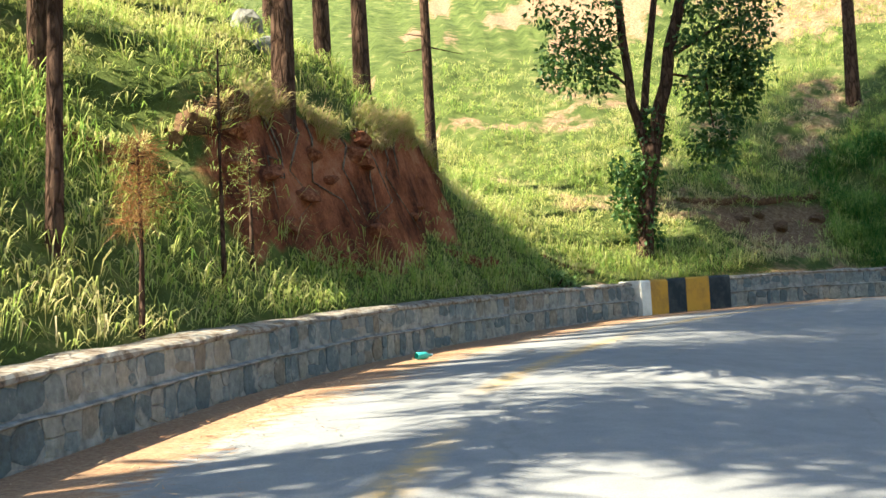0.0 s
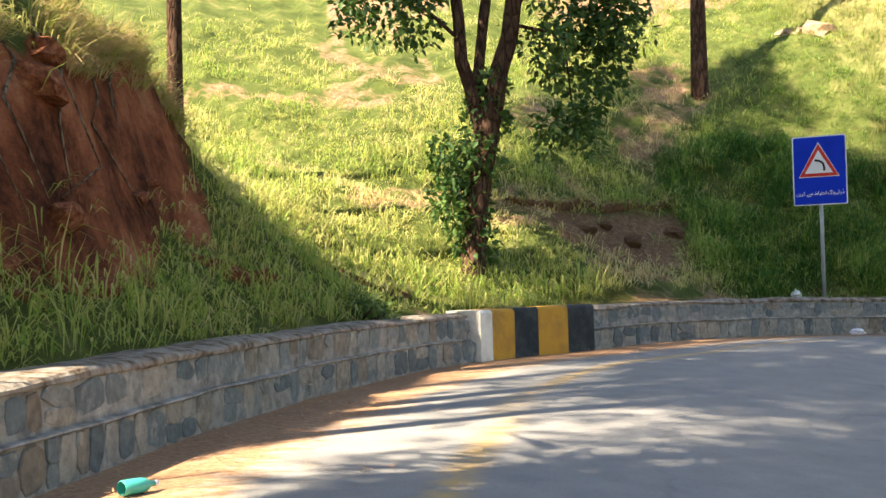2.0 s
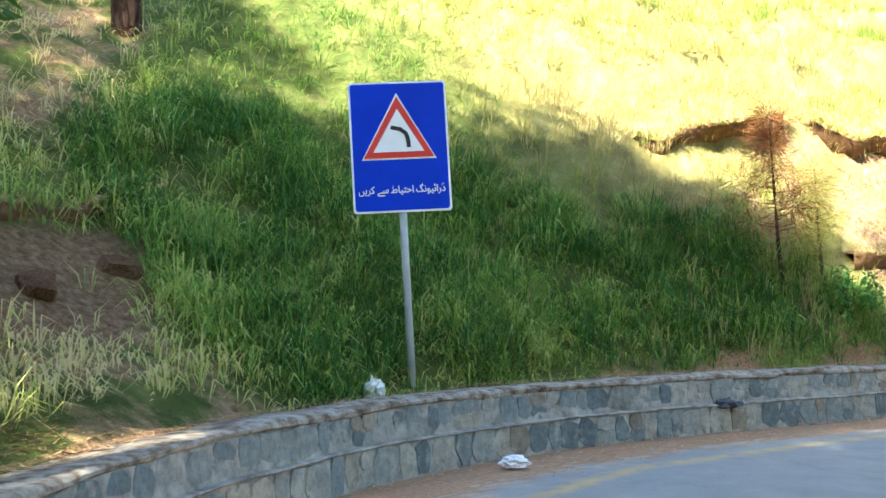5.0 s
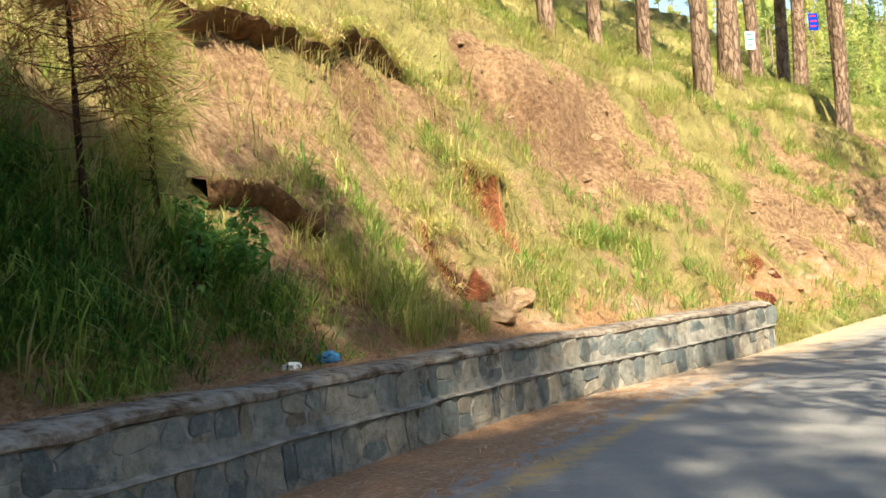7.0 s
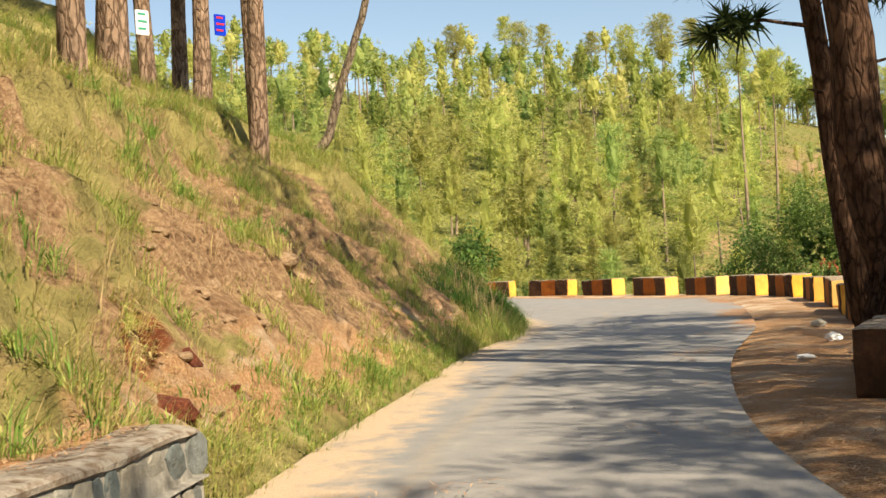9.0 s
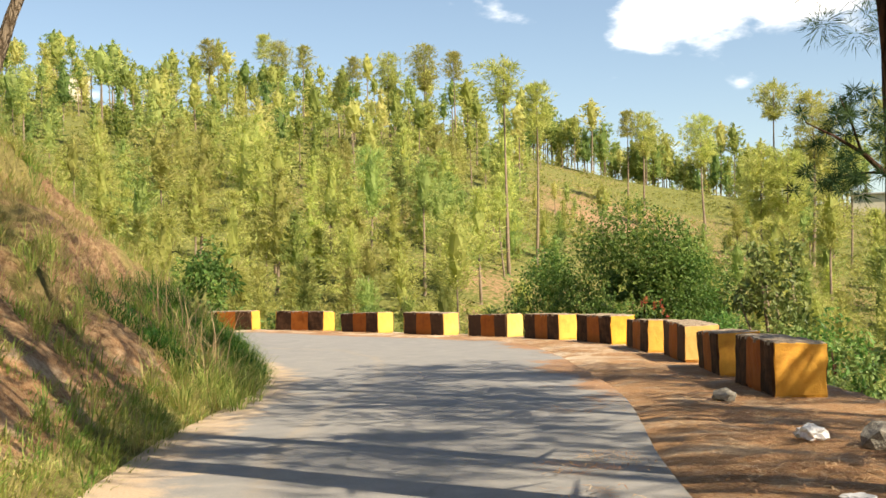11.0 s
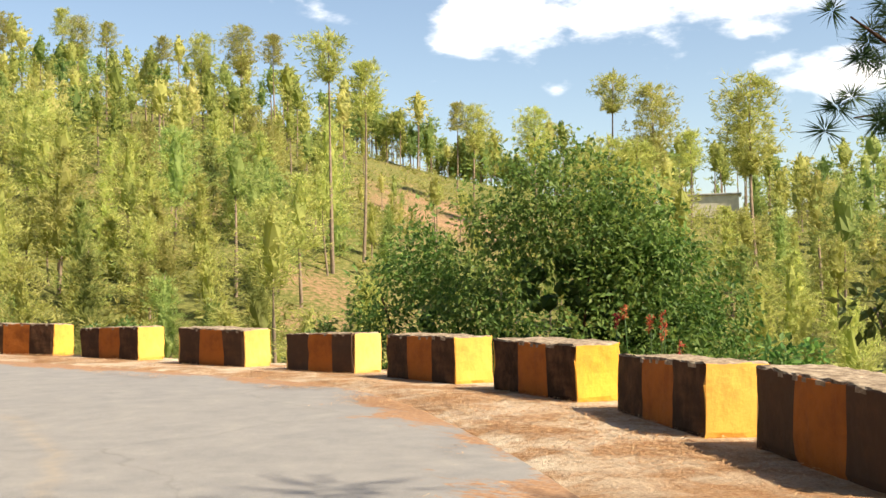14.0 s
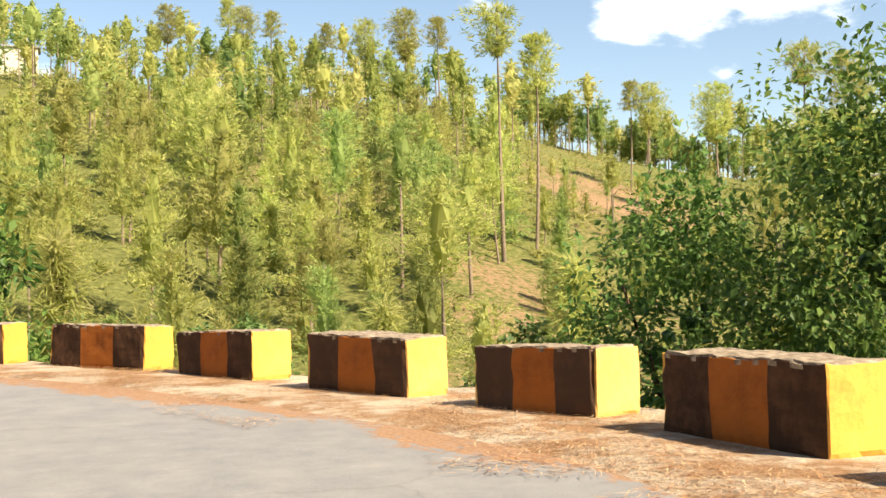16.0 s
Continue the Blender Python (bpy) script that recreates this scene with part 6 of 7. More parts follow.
def bush(name, seed, where, size, clumps, n, leaf, mat, label, category="bush", stems=5, yaw=0, stem_mat=None, shape=1.0):
    """A bush of stems and leaf clumps that fills a rounded heap of the given size."""
    r2, rn = np.random.default_rng(seed), random.Random(seed)
    sx, sy, sz = size
    centers = []
    while len(centers) < clumps:
        u = np.array([rn.uniform(-1, 1), rn.uniform(-1, 1), rn.uniform(0, 1)])
        w = np.hypot(u[0], u[1])
        lim = math.sqrt(max(0, 1 - u[2] ** 2)) ** shape
        if w < lim and (w > 0.45 * lim or u[2] > 0.5):
            centers.append((u[0] * sx, u[1] * sy, 0.1 + u[2] * sz * rn.uniform(0.85, 1.0)))
    radii = [rn.uniform(0.6, 1.2) * 0.23 * (sx * sy * sz) ** (1 / 3) for _ in centers]
    ob = new(name)
    for i in range(stems):
        e = Vector(centers[rn.randrange(len(centers))])
        part("stem", limb([(rn.uniform(-.15, .15), rn.uniform(-.15, .15), -0.4), (e.x * 0.35, e.y * 0.35, e.z * 0.5), tuple(e)], [0.05, 0.035, 0.012], 6), stem_mat or M_BARK, ob)
    v, f, t = leaf_cloud(r2, centers, radii, n, leaf)
    if clumps > 50:
        # upright shoots that break the outline, and a smaller inside tinted dark as shade
        tips = []
        for _ in range(clumps // 5):
            c = centers[rn.randrange(clumps)]
            if c[2] > 0.45 * sz:
                k = rn.uniform(0.5, 1.3)
                tips += [(c[0] + 0.10 * j * rn.uniform(-1, 1), c[1] + 0.10 * j * rn.uniform(-1, 1), c[2] + 0.25 + 0.22 * k * j) for j in range(5)]
        w, g, u = leaf_cloud(r2, tips, [0.2] * len(tips), max(12, n // 12), leaf * 1.1, (0.2, 1.0))
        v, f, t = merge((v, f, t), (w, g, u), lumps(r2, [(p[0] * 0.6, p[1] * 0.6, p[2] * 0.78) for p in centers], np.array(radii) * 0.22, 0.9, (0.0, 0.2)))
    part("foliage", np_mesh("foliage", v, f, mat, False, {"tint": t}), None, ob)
    ob.matrix_basis = pose(*where, 0, 0, yaw)
    return tagged(ob, label, category)


bush("bush", 31, (47.7, -4.7, -1.2), (3.0, 2.2, 6.2), 110, 400, 0.098, M_BROAD, "dense dark green broad-leaved bush behind the guard blocks", stems=14)
bush("bush", 32, (46.4, -5.5, -1.6), (1.6, 1.5, 5.7), 56, 330, 0.098, M_BROAD, "dark green broad-leaved bush beside the larger one", stems=8)
bush("bush", 35, (50.6, -4.4, -1.4), (2.5, 1.9, 4.9), 58, 360, 0.098, M_BROAD, "dark green bush at the end of the thicket", stems=8)
bush("shrub", 33, (39.75, -0.95, -0.2), (0.95, 0.9, 3.7), 46, 62, 0.15, M_BROAD_LIGHT, "tall airy shrub with large pale green leaves", "shrub", 9, stem_mat=M_BARK_PALE)
bush("bush", 34, (65.8, 0.4, -1.4), (2.0, 2.0, 5.6), 60, 130, 0.22, M_BROAD, "dark round bush beyond the road bend", stems=6)


def branchy(name, seed, where, yaw, stems, clusters, leaf, n, mat, label, bark, sides=12, leaves="foliage", needles=None):
    """A tree given by its stems, lists of (x, y, z, radius), and leaf clusters (x, y, z, radius)."""
    ob = new(name)
    bm = bmesh.new()
    for k, st in enumerate(stems):
        pts = [Vector(p[:3]) for p in st]
        fine, rad = [], []
        for i in range(len(pts) - 1):
            for u in (0, 0.33, 0.66):
                w = noise.noise_vector(pts[i].lerp(pts[i + 1], u) * 1.7 + Vector((seed, k, 0))) * st[i][3] * 0.5
                fine.append(pts[i].lerp(pts[i + 1], u) + (w if i + u > 0 else w * 0))
                rad.append(st[i][3] + (st[i + 1][3] - st[i][3]) * u)
        fine.append(pts[-1])
        rad.append(st[-1][3])
        join(bm, limb([tuple(p) for p in fine], rad, sides if k == 0 else max(5, sides - 4), 0.08, seed + k))
    part("trunk", bm, bark, ob)
    r2 = np.random.default_rng(seed)
    c = [q[:3] for q in clusters]
    rr = [q[3] for q in clusters]
    if needles:
        v, f, t = tufts(r2, c, rr, n, needles[0], needles[1], 0.15)
    else:
        v, f, t = leaf_cloud(r2, c, rr, n, leaf)
    part("crown", np_mesh("crown", v, f, mat, False, {"tint": t}), None, ob)
    ob.matrix_basis = pose(*where, 0, 0, yaw)
    return tagged(ob, label, "tree")


rn = random.Random(77)
ivy = [(0.02 + 0.12 * z + rn.uniform(-0.16, 0.16), rn.uniform(-0.2, 0.2), z, 0.24) for z in np.linspace(0.4, 2.6, 22)]
ivy += [(-0.15 - rn.uniform(0, 0.2), rn.uniform(-0.2, 0.2), z, 0.22) for z in np.linspace(0.8, 1.7, 8)]
crown = [(rn.uniform(-1.6, -0.4), rn.uniform(-0.8, 0.8), rn.uniform(3.3, 4.6), 0.30) for _ in range(30)]
crown += [(rn.uniform(1.0, 2.5), rn.uniform(-0.8, 0.8), rn.uniform(2.9, 5.3), 0.34) for _ in range(44)]
crown += [(1.9 + rn.uniform(-0.35, 0.35), rn.uniform(-0.4, 0.4), rn.uniform(2.5, 4.4), 0.26) for _ in range(18)]
crown += [(rn.uniform(1.0, 1.7), rn.uniform(-0.5, 0.5), rn.uniform(1.7, 3.0), 0.22) for _ in range(16)]
crown += [(rn.uniform(-1.8, 2.8), rn.uniform(-1.5, 1.5), rn.uniform(5.0, 8.5), 0.5) for _ in range(46)]
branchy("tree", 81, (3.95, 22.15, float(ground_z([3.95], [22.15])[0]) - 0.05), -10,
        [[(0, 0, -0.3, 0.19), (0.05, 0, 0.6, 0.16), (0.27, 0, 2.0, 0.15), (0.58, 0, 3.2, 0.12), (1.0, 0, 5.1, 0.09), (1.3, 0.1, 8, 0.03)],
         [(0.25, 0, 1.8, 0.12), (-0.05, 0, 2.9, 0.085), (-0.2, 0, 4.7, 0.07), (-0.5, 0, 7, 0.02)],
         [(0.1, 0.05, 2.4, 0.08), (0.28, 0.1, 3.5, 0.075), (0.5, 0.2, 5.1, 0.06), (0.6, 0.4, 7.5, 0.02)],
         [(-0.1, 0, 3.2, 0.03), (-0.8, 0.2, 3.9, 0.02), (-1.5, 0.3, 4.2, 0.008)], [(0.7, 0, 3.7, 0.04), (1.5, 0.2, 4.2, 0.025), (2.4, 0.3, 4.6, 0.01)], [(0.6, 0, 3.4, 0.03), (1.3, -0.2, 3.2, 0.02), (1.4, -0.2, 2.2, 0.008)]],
        ivy + crown, 0.12, 62, M_BROAD_BACKLIT, "forked leaning tree wrapped in dark ivy behind the wall", M_BARK)

# two dark leaning pines on the outer shoulder
for seed, (px, py), yaw, r0, lean in ((91, (28.5, 10.1), 0, 0.15, (0.5, 0.53)), (92, (27.0, 11.0), 0, 0.27, (0.48, 0.52))):
    lx, ly = lean
    cl = [(lx * 1.1 + rn.uniform(-2.6, 2.6), ly * 1.1 + rn.uniform(-2.6, 2.6), rn.uniform(6.2, 12), 0.6) for _ in range(62)]
    twigs = [[(lx * z / 8, ly * z / 8, z, 0.03), (lx * z / 8 + rn.uniform(-0.7, 0.7), ly * z / 8 + rn.uniform(-0.7, 0.7), z + rn.uniform(-0.1, 0.35), 0.006)] for z in (2.6, 3.2, 3.7, 4.1, 4.6, 5.2, 5.8, 6.6)]
    for z, out, along in ((4.0, 1.15, 0.0), (4.6, 1.4, -0.3), (5.1, 0.9, 0.4), (4.3, -1.0, 0.2), (5.0, -1.3, -0.2)) if seed == 91 else ():
        bx, by = lx * z / 8, ly * z / 8
        ex, ey = bx + 0.42 * out + 0.9 * along, by + 0.9 * out - 0.42 * along
        twigs.append([(bx, by, z, 0.03), ((bx + ex) / 2, (by + ey) / 2, z + 0.12, 0.018), (ex, ey, z + 0.1, 0.006)])
        cl += [(bx + (ex - bx) * u, by + (ey - by) * u, z + 0.1 + rn.uniform(-0.15, 0.1), 0.07) for u in (0.6, 0.75, 0.9, 1.0, 1.08)]
    branchy("pine", seed, (px, py, float(ground_z([px], [py])[0]) - 0.05), yaw,
            [[(0, 0, -0.3, r0 * 1.3), (0.02, 0.03, 0.5, r0), (lx * 0.4, ly * 0.4, 3.5, r0 * 0.85), (lx * 0.9, ly * 0.9, 8, r0 * 0.6), (lx * 1.4, ly * 1.4, 13, 0.04)]] + twigs,
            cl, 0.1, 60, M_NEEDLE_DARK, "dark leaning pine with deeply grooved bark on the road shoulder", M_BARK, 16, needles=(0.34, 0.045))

# the thin pine that leans out over the nose of the bank
branchy("pine", 93, (44.3, 12.64, float(ground_z([44.3], [12.64])[0]) - 0.05), 0,
        [[(0.1, 0.4, -0.4, 0.15), (0, 0, 0.1, 0.13), (-0.12, -0.45, 0.7, 0.115), (-0.19, -0.71, 1.5, 0.105), (-0.29, -1.1, 2.7, 0.095), (-0.39, -1.5, 4.0, 0.085), (-0.5, -1.9, 6, 0.07), (-0.6, -2.2, 9.5, 0.03)]],
        [(-0.4 + rn.uniform(-1.3, 1.3), -2.0 + rn.uniform(-1.3, 1.3), rn.uniform(6.8, 10), 0.5) for _ in range(16)], 0.1, 40, M_NEEDLE, "slim pale pine leaning out from the bank", M_BARK_PALE, 10, needles=(0.35, 0.04))

# the pine below the road whose bough hangs over the blocks
bough = [(0, 0, 9.2, 0.09), (0.0, 1.2, 9.9, 0.06), (0.0, 2.3, 10.3, 0.035), (0.1, 3.3, 10.6, 0.015)]
cl = [(0.0 + rn.uniform(-0.9, 0.9), 2.2 + rn.uniform(-1.3, 1.0), 10.1 + rn.uniform(-1.3, 1.3), 0.16) for _ in range(46)]
cl += [(rn.uniform(-2.2, 2.2), rn.uniform(-2.2, 2.2), rn.uniform(13, 17), 0.6) for _ in range(30)]
branchy("pine", 94, (44.12, -10.66, float(ground_z([44.12], [-10.66])[0]) - 0.1), 0,
        [[(0, 0, -0.3, 0.30), (0.02, 0, 3, 0.26), (0.0, 0, 9, 0.2), (0.1, 0.1, 17, 0.04)], bough,
         [(0, 0, 9.5, 0.05), (0.4, 1.2, 9.4, 0.03), (0.6, 2.4, 9.2, 0.012)], [(0.0, 1.3, 9.95, 0.04), (-0.3, 2.0, 10.6, 0.025), (-0.5, 2.7, 11.2, 0.012)]],
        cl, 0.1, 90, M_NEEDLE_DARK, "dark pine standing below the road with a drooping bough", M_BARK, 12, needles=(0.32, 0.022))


# ---- build: tall pines and the house on the far hill ----
def on_hill(az, lo, hi):
    """The first place from lo to hi metres out, at that azimuth from the bend, as x, y, z."""
    q = lo
    x, y = 45 + q * math.cos(radians(az)), q * math.sin(radians(az))
    return x, y, float(ground_z([x], [y])[0])


TALL = [conifer_parts(470 + k, *row, gap=0.3, arms=7, clusters=3, blades_each=10, length=0.5, width=0.085, core=0.0) for k, row in enumerate((
    (19, 0.80, 2.3, "dome", 0.17), (17, 0.60, 3.0, "dome", 0.19), (20, 0.74, 2.6, "oval", 0.18)))]
for k, x, y, top in ((0, 130.2, -104.2, 29.6), (1, 127.1, -106.7, 27.9), (1, 100.2, -89.3, 23.1), (2, 123.4, -109.6, 22), (2, 118.0, -113.5, 22.5), (0, 122.2, -54.5, 26.7), (2, 124.4, -59.8, 24.9), (1, 151.3, -112.1, 28.7), (2, 200.1, -100.1, 46.4),
                     (1, 202.9, -95.7, 47.7), (1, 210.6, -92.6, 47.2), (2, 213.8, -86.8, 46.6), (2, 222.6, -80.7, 49.8), (1, 224.6, -76.4, 50.5), (2, 230.3, -75.9, 53), (1, 234.2, -66.4, 51.9), (2, 174.2, -117.1, 33), (1, 172.4, -119.1, 32.5),
                     (1, 104.8, -73.3, 16.3), (1, 102.8, -74.9, 15.9)):
    foot = float(ground_z([x], [y])[0]) - 0.1
    sc = (top - foot) / (19, 17, 20)[k]
    place_tree("pine", TALL[k], pose(x, y, foot, 0, 0, x * 7) @ Matrix.Diagonal((sc, sc, sc, 1)), "tall bare-stemmed pine with a small round crown on the hill", "pine tree", "tall pines across the valley")

M_PLASTER = mat_plain("cream_plaster", [(0.3, (0.55, 0.50, 0.40)), (0.7, (0.72, 0.66, 0.55))], 1.2, 0.9, 0.2, 0.2, 0.02)
M_ROOF = mat_plain("grey_roof_slab", [(0.3, (0.30, 0.29, 0.28)), (0.7, (0.45, 0.43, 0.40))], 1.0, 0.9, 0.2, 0.2, 0.02)
M_DARK_GLASS = mat_plain("dark_window_glass", [(0.3, (0.02, 0.022, 0.025)), (0.7, (0.05, 0.05, 0.055))], 1.0, 0.15, 0.5, 0.0, 0.01)


def box(x0, y0, z0, x1, y1, z1, bevel=0.0):
    bm = bmesh.new()
    bmesh.ops.create_cube(bm, size=1, matrix=Matrix.Translation(((x0 + x1) / 2, (y0 + y1) / 2, (z0 + z1) / 2)) @ Matrix.Diagonal((x1 - x0, y1 - y0, z1 - z0, 1)))
    if bevel:
        bmesh.ops.bevel(bm, geom=bm.edges[:], offset=bevel, segments=1, affect="EDGES")
    return bm


def house(x, y, z, yaw, w, d, h, label):
    ob = new("house")
    part("wall", box(-w / 2, 0, -2, w / 2, d, h, 0.05), M_PLASTER, ob, "cream plastered wall")
    part("roof", box(-w / 2 - 0.5, -0.6, h, w / 2 + 0.5, d + 0.4, h + 0.3, 0.05), M_ROOF, ob, "flat grey roof slab")
    n = int(w // 3)
    for k in range(n):
        cx = -w / 2 + (k + 0.5) * w / n
        win = part("window", box(cx - 0.6, -0.06, 1.0, cx + 0.6, 0.02, 2.2), M_ROOF, ob)
        part("pane", box(cx - 0.5, -0.08, 1.1, cx + 0.5, -0.055, 2.1), M_DARK_GLASS, win, "dark glass pane")
    ob.matrix_basis = pose(x, y, z, 0, 0, yaw)
    tagged(ob, label, "house")


hx, hy, hz = on_hill(HOUSE_AZ, 208, 208)
house(hx, hy, hz + 0.3, 35, 10, 6, 2.7, "small cream house with a flat roof among far pines")
hx, hy, hz = on_hill(-12.5, 232, 232)
house(hx, hy, hz + 0.5, 75, 9, 6, 3.2, "small pale house high on the wooded hill")


# ---- build: rocks ----
def rock_mesh(seed, r=1.0, squash=0.7, detail=2):
    bm = bmesh.new()
    bmesh.ops.create_icosphere(bm, subdivisions=detail, radius=r)
    for v in bm.verts:
        n1 = noise.noise(v.co * 1.3 + Vector((seed * 7.3, 0, 0)))
        n2 = noise.noise(v.co * 3.5 + Vector((0, seed * 3.1, 0)))
        v.co *= 1 + 0.42 * n1 + 0.16 * n2
        v.co.z *= squash
        v.co = Vector([round(c * 5) / 5 * 0.35 + c * 0.65 for c in v.co])
    return bm


M_ROCK_RED = mat_plain("dark_red_rock", [(0.3, (0.05, 0.014, 0.009)), (0.55, (0.13, 0.035, 0.018)), (0.75, (0.34, 0.15, 0.08))], 5, 0.9, 0.2, 0.9, 0.04)
M_ROCK_PALE = mat_plain("pale_dusty_rock", [(0.3, (0.17, 0.105, 0.06)), (0.55, (0.34, 0.23, 0.14)), (0.75, (0.52, 0.39, 0.26))], 4, 0.9, 0.2, 0.9, 0.04)
M_ROCK_GREY = mat_plain("grey_rock", [(0.3, (0.12, 0.11, 0.10)), (0.55, (0.26, 0.24, 0.21)), (0.75, (0.42, 0.38, 0.33))], 5, 0.9, 0.2, 0.8, 0.04)

M_CLOD = mat_plain("red_earth_clod", [(0.3, (0.06, 0.02, 0.012)), (0.5, (0.20, 0.07, 0.035)), (0.75, (0.40, 0.19, 0.105))], 4, 0.95, 0.1, 0.9, 0.04)


def rock(x, y, size, seed, mat, label, sink=0.35, up=0.0):
    ob = new("rock", None)
    bm = rock_mesh(seed, detail=1 if mat is M_ROCK_RED else 2)
    me = bpy.data.meshes.new("rock")
    bm.to_mesh(me)
    bm.free()
    me.materials.append(mat)
    bpy.data.objects.remove(ob)
    ob = new("rock", me)
    rr = random.Random(seed)
    ob.matrix_basis = pose(x, y, float(ground_z([x], [y])[0]) + size * (0.7 - sink * 2) + up, rr.uniform(-15, 15), rr.uniform(-15, 15), rr.uniform(0, 360)) @ Matrix.Diagonal((size, size * rr.uniform(0.7, 1.0), size * rr.uniform(0.6, 0.9), 1))
    return tagged(ob, label, "rock")


# sunken dark red rocks that stand in for dark hollows near the wall end
for k, (x, y, sz) in enumerate(((25.15, 18.62, 0.24), (25.38, 18.68, 0.15), (26.42, 18.02, 0.15), (26.0, 18.33, 0.14))):
    rock(x, y, sz, 600 + k, M_ROCK_RED, "dark red rock standing in for a dark hollow in the dry bank", 0.56)
for k, (x, y, sz) in enumerate(((20.35, 21.5, 0.26), (20.85, 21.36, 0.24), (20.6, 21.42, 0.2), (30.8, 16.5, 0.25), (31.4, 16.2, 0.2), (29.7, 16.9, 0.18))):
    rock(x, y, sz, 620 + k, M_ROCK_PALE, "pale dusty rock ledge in the dry bank", 0.56)
# below x = 10 the rocks take dark sod colour, standing for the slip's shade
for k, (x, y, sz) in enumerate(((6.4, 24.3, 0.2), (7.3, 24.5, 0.22), (8.2, 24.9, 0.2), (6.9, 24.7, 0.16), (13.6, 29.0, 0.4), (13.1, 29.2, 0.3))):
    rock(x, y, sz, 650 + k, M_SOD if x < 10 else M_ROCK_PALE, "shaded brown rock in the earth slip", 0.45)
rock(-2.55, 17.0, 0.42, 661, M_ROCK_GREY, "grey boulder among the pines on the grassy bank", 0.3)
rock(-2.2, 16.3, 0.3, 662, M_ROCK_GREY, "shaded boulder beside the pine trunks", 0.35)
clod = random.Random(17)
for k in range(22):
    (x, y, _z), = along_left(np.array([clod.uniform(S_CUT0 + 0.2, S_CUT1 - 0.5)]), WALL_T + clod.uniform(0.6, 1.15))[0]
    rock(float(x), float(y), clod.uniform(0.10, 0.26), 700 + k, M_CLOD, "lump of red earth breaking from the cut bank", 0.5)
for k in range(60):
    wx, wy, wr = WASHED[clod.randrange(19)]
    x, y = wx + clod.gauss(0, 0.45) * wr, wy + clod.gauss(0, 0.45) * wr
    if beside(L_LINE, L_TAN, [x], [y])[0][0] > 0.5:
        rock(x, y, clod.choice((0.04, 0.05, 0.07, 0.09, 0.12)), 730 + k, M_ROCK_PALE, "small clod of dry earth on the washed-out bank", 0.45)
rock(33.4, 6.95, 0.15, 670, M_ROCK_GREY, "loose grey stone at the foot of a guard block", 0.2)
for k, (x, y, sz) in enumerate(((28.9, 9.6, 0.3), (29.5, 9.1, 0.22), (27.9, 10.3, 0.2), (30.1, 8.7, 0.25), (29.2, 8.9, 0.16))):
    rock(x, y, sz, 675 + k, M_ROCK_GREY, "rubble stone heaped beside the shoulder pine", 0.25)

# ---- build: litter left by the roadside ----
M_PLASTIC = {c: mat_plain(c + "_plastic", [(0.3, tuple(a * 0.75 for a in v)), (0.7, v)], 6, 0.4, 0.5, 0.3, 0.01) for c, v in
             (("white", (0.82, 0.82, 0.84)), ("blue", (0.05, 0.25, 0.55)), ("black", (0.025, 0.03, 0.045)), ("teal", (0.05, 0.42, 0.36)))}


def crumpled(name, where, size, seed, mat, label):
    bm = bmesh.new()
    bmesh.ops.create_icosphere(bm, subdivisions=3, radius=1)
    for v in bm.verts:
        v.co *= 1 + 0.5 * noise.noise(v.co * 2.1 + Vector((seed, 0, 0))) + 0.22 * noise.noise(v.co * 6 + Vector((0, seed, 0)))
        v.co.z = max(v.co.z, -0.55) * 0.6
    ob = part(name, bm, mat, None)
    ob.matrix_basis = pose(*where, 0, 0, seed * 40) @ Matrix.Diagonal((size[0], size[1], size[2], 1))
    return tagged(ob, label, "litter")


def edge_spot(x, y):
    return x, y, float(road_z([x], [y])[0]) + 0.04


crumpled("plastic_bag", edge_spot(9.9, 22.35), (0.11, 0.09, 0.09), 3, M_PLASTIC["white"], "crumpled white plastic bag at the foot of the wall")
crumpled("plastic_bag", (17.35, 22.3, 1.76), (0.13, 0.10, 0.08), 5, M_PLASTIC["blue"], "crumpled blue plastic bag on the wall top")
crumpled("paper_scrap", (16.7, 22.35, 1.77), (0.07, 0.05, 0.05), 6, M_PLASTIC["white"], "white scrap of paper on the wall top")
crumpled("plastic_bag", (13.1, 22.46, 1.58), (0.12, 0.06, 0.10), 8, M_PLASTIC["black"], "black plastic bag caught on the wall face")
crumpled("plastic_bag", edge_spot(30.6, 8.9), (0.13, 0.10, 0.12), 9, M_PLASTIC["white"], "white plastic bag beside the shoulder pine")
crumpled("paper_scrap", edge_spot(28.6, 10.9), (0.10, 0.06, 0.05), 10, M_PLASTIC["white"], "white scrap of litter on the shoulder")
crumpled("paper_scrap", (9.6, 23.5, 1.98), (0.09, 0.08, 0.16), 11, M_PLASTIC["white"], "pale litter beside the sign post")


def bottle(x, y, yaw):
    ob = new("plastic_bottle")
    rings = [(-0.10, 0.033), (-0.095, 0.038), (0.01, 0.038), (0.045, 0.032), (0.075, 0.014), (0.10, 0.013)]
    bm = limb([(a, 0, 0) for a, _ in rings], [b for _, b in rings], 12)
    part("body", bm, M_PLASTIC["teal"], ob)
    part("cap", limb([(0.097, 0, 0), (0.115, 0, 0)], [0.015, 0.015], 10), M_PLASTIC["white"], ob, "white cap")
    ob.matrix_basis = pose(x, y, float(road_z([x], [y])[0]) + 0.045, 0, 0, yaw)
    tagged(ob, "teal plastic bottle lying at the foot of the wall", "bottle")


bottle(-0.30, 12.9, 40)


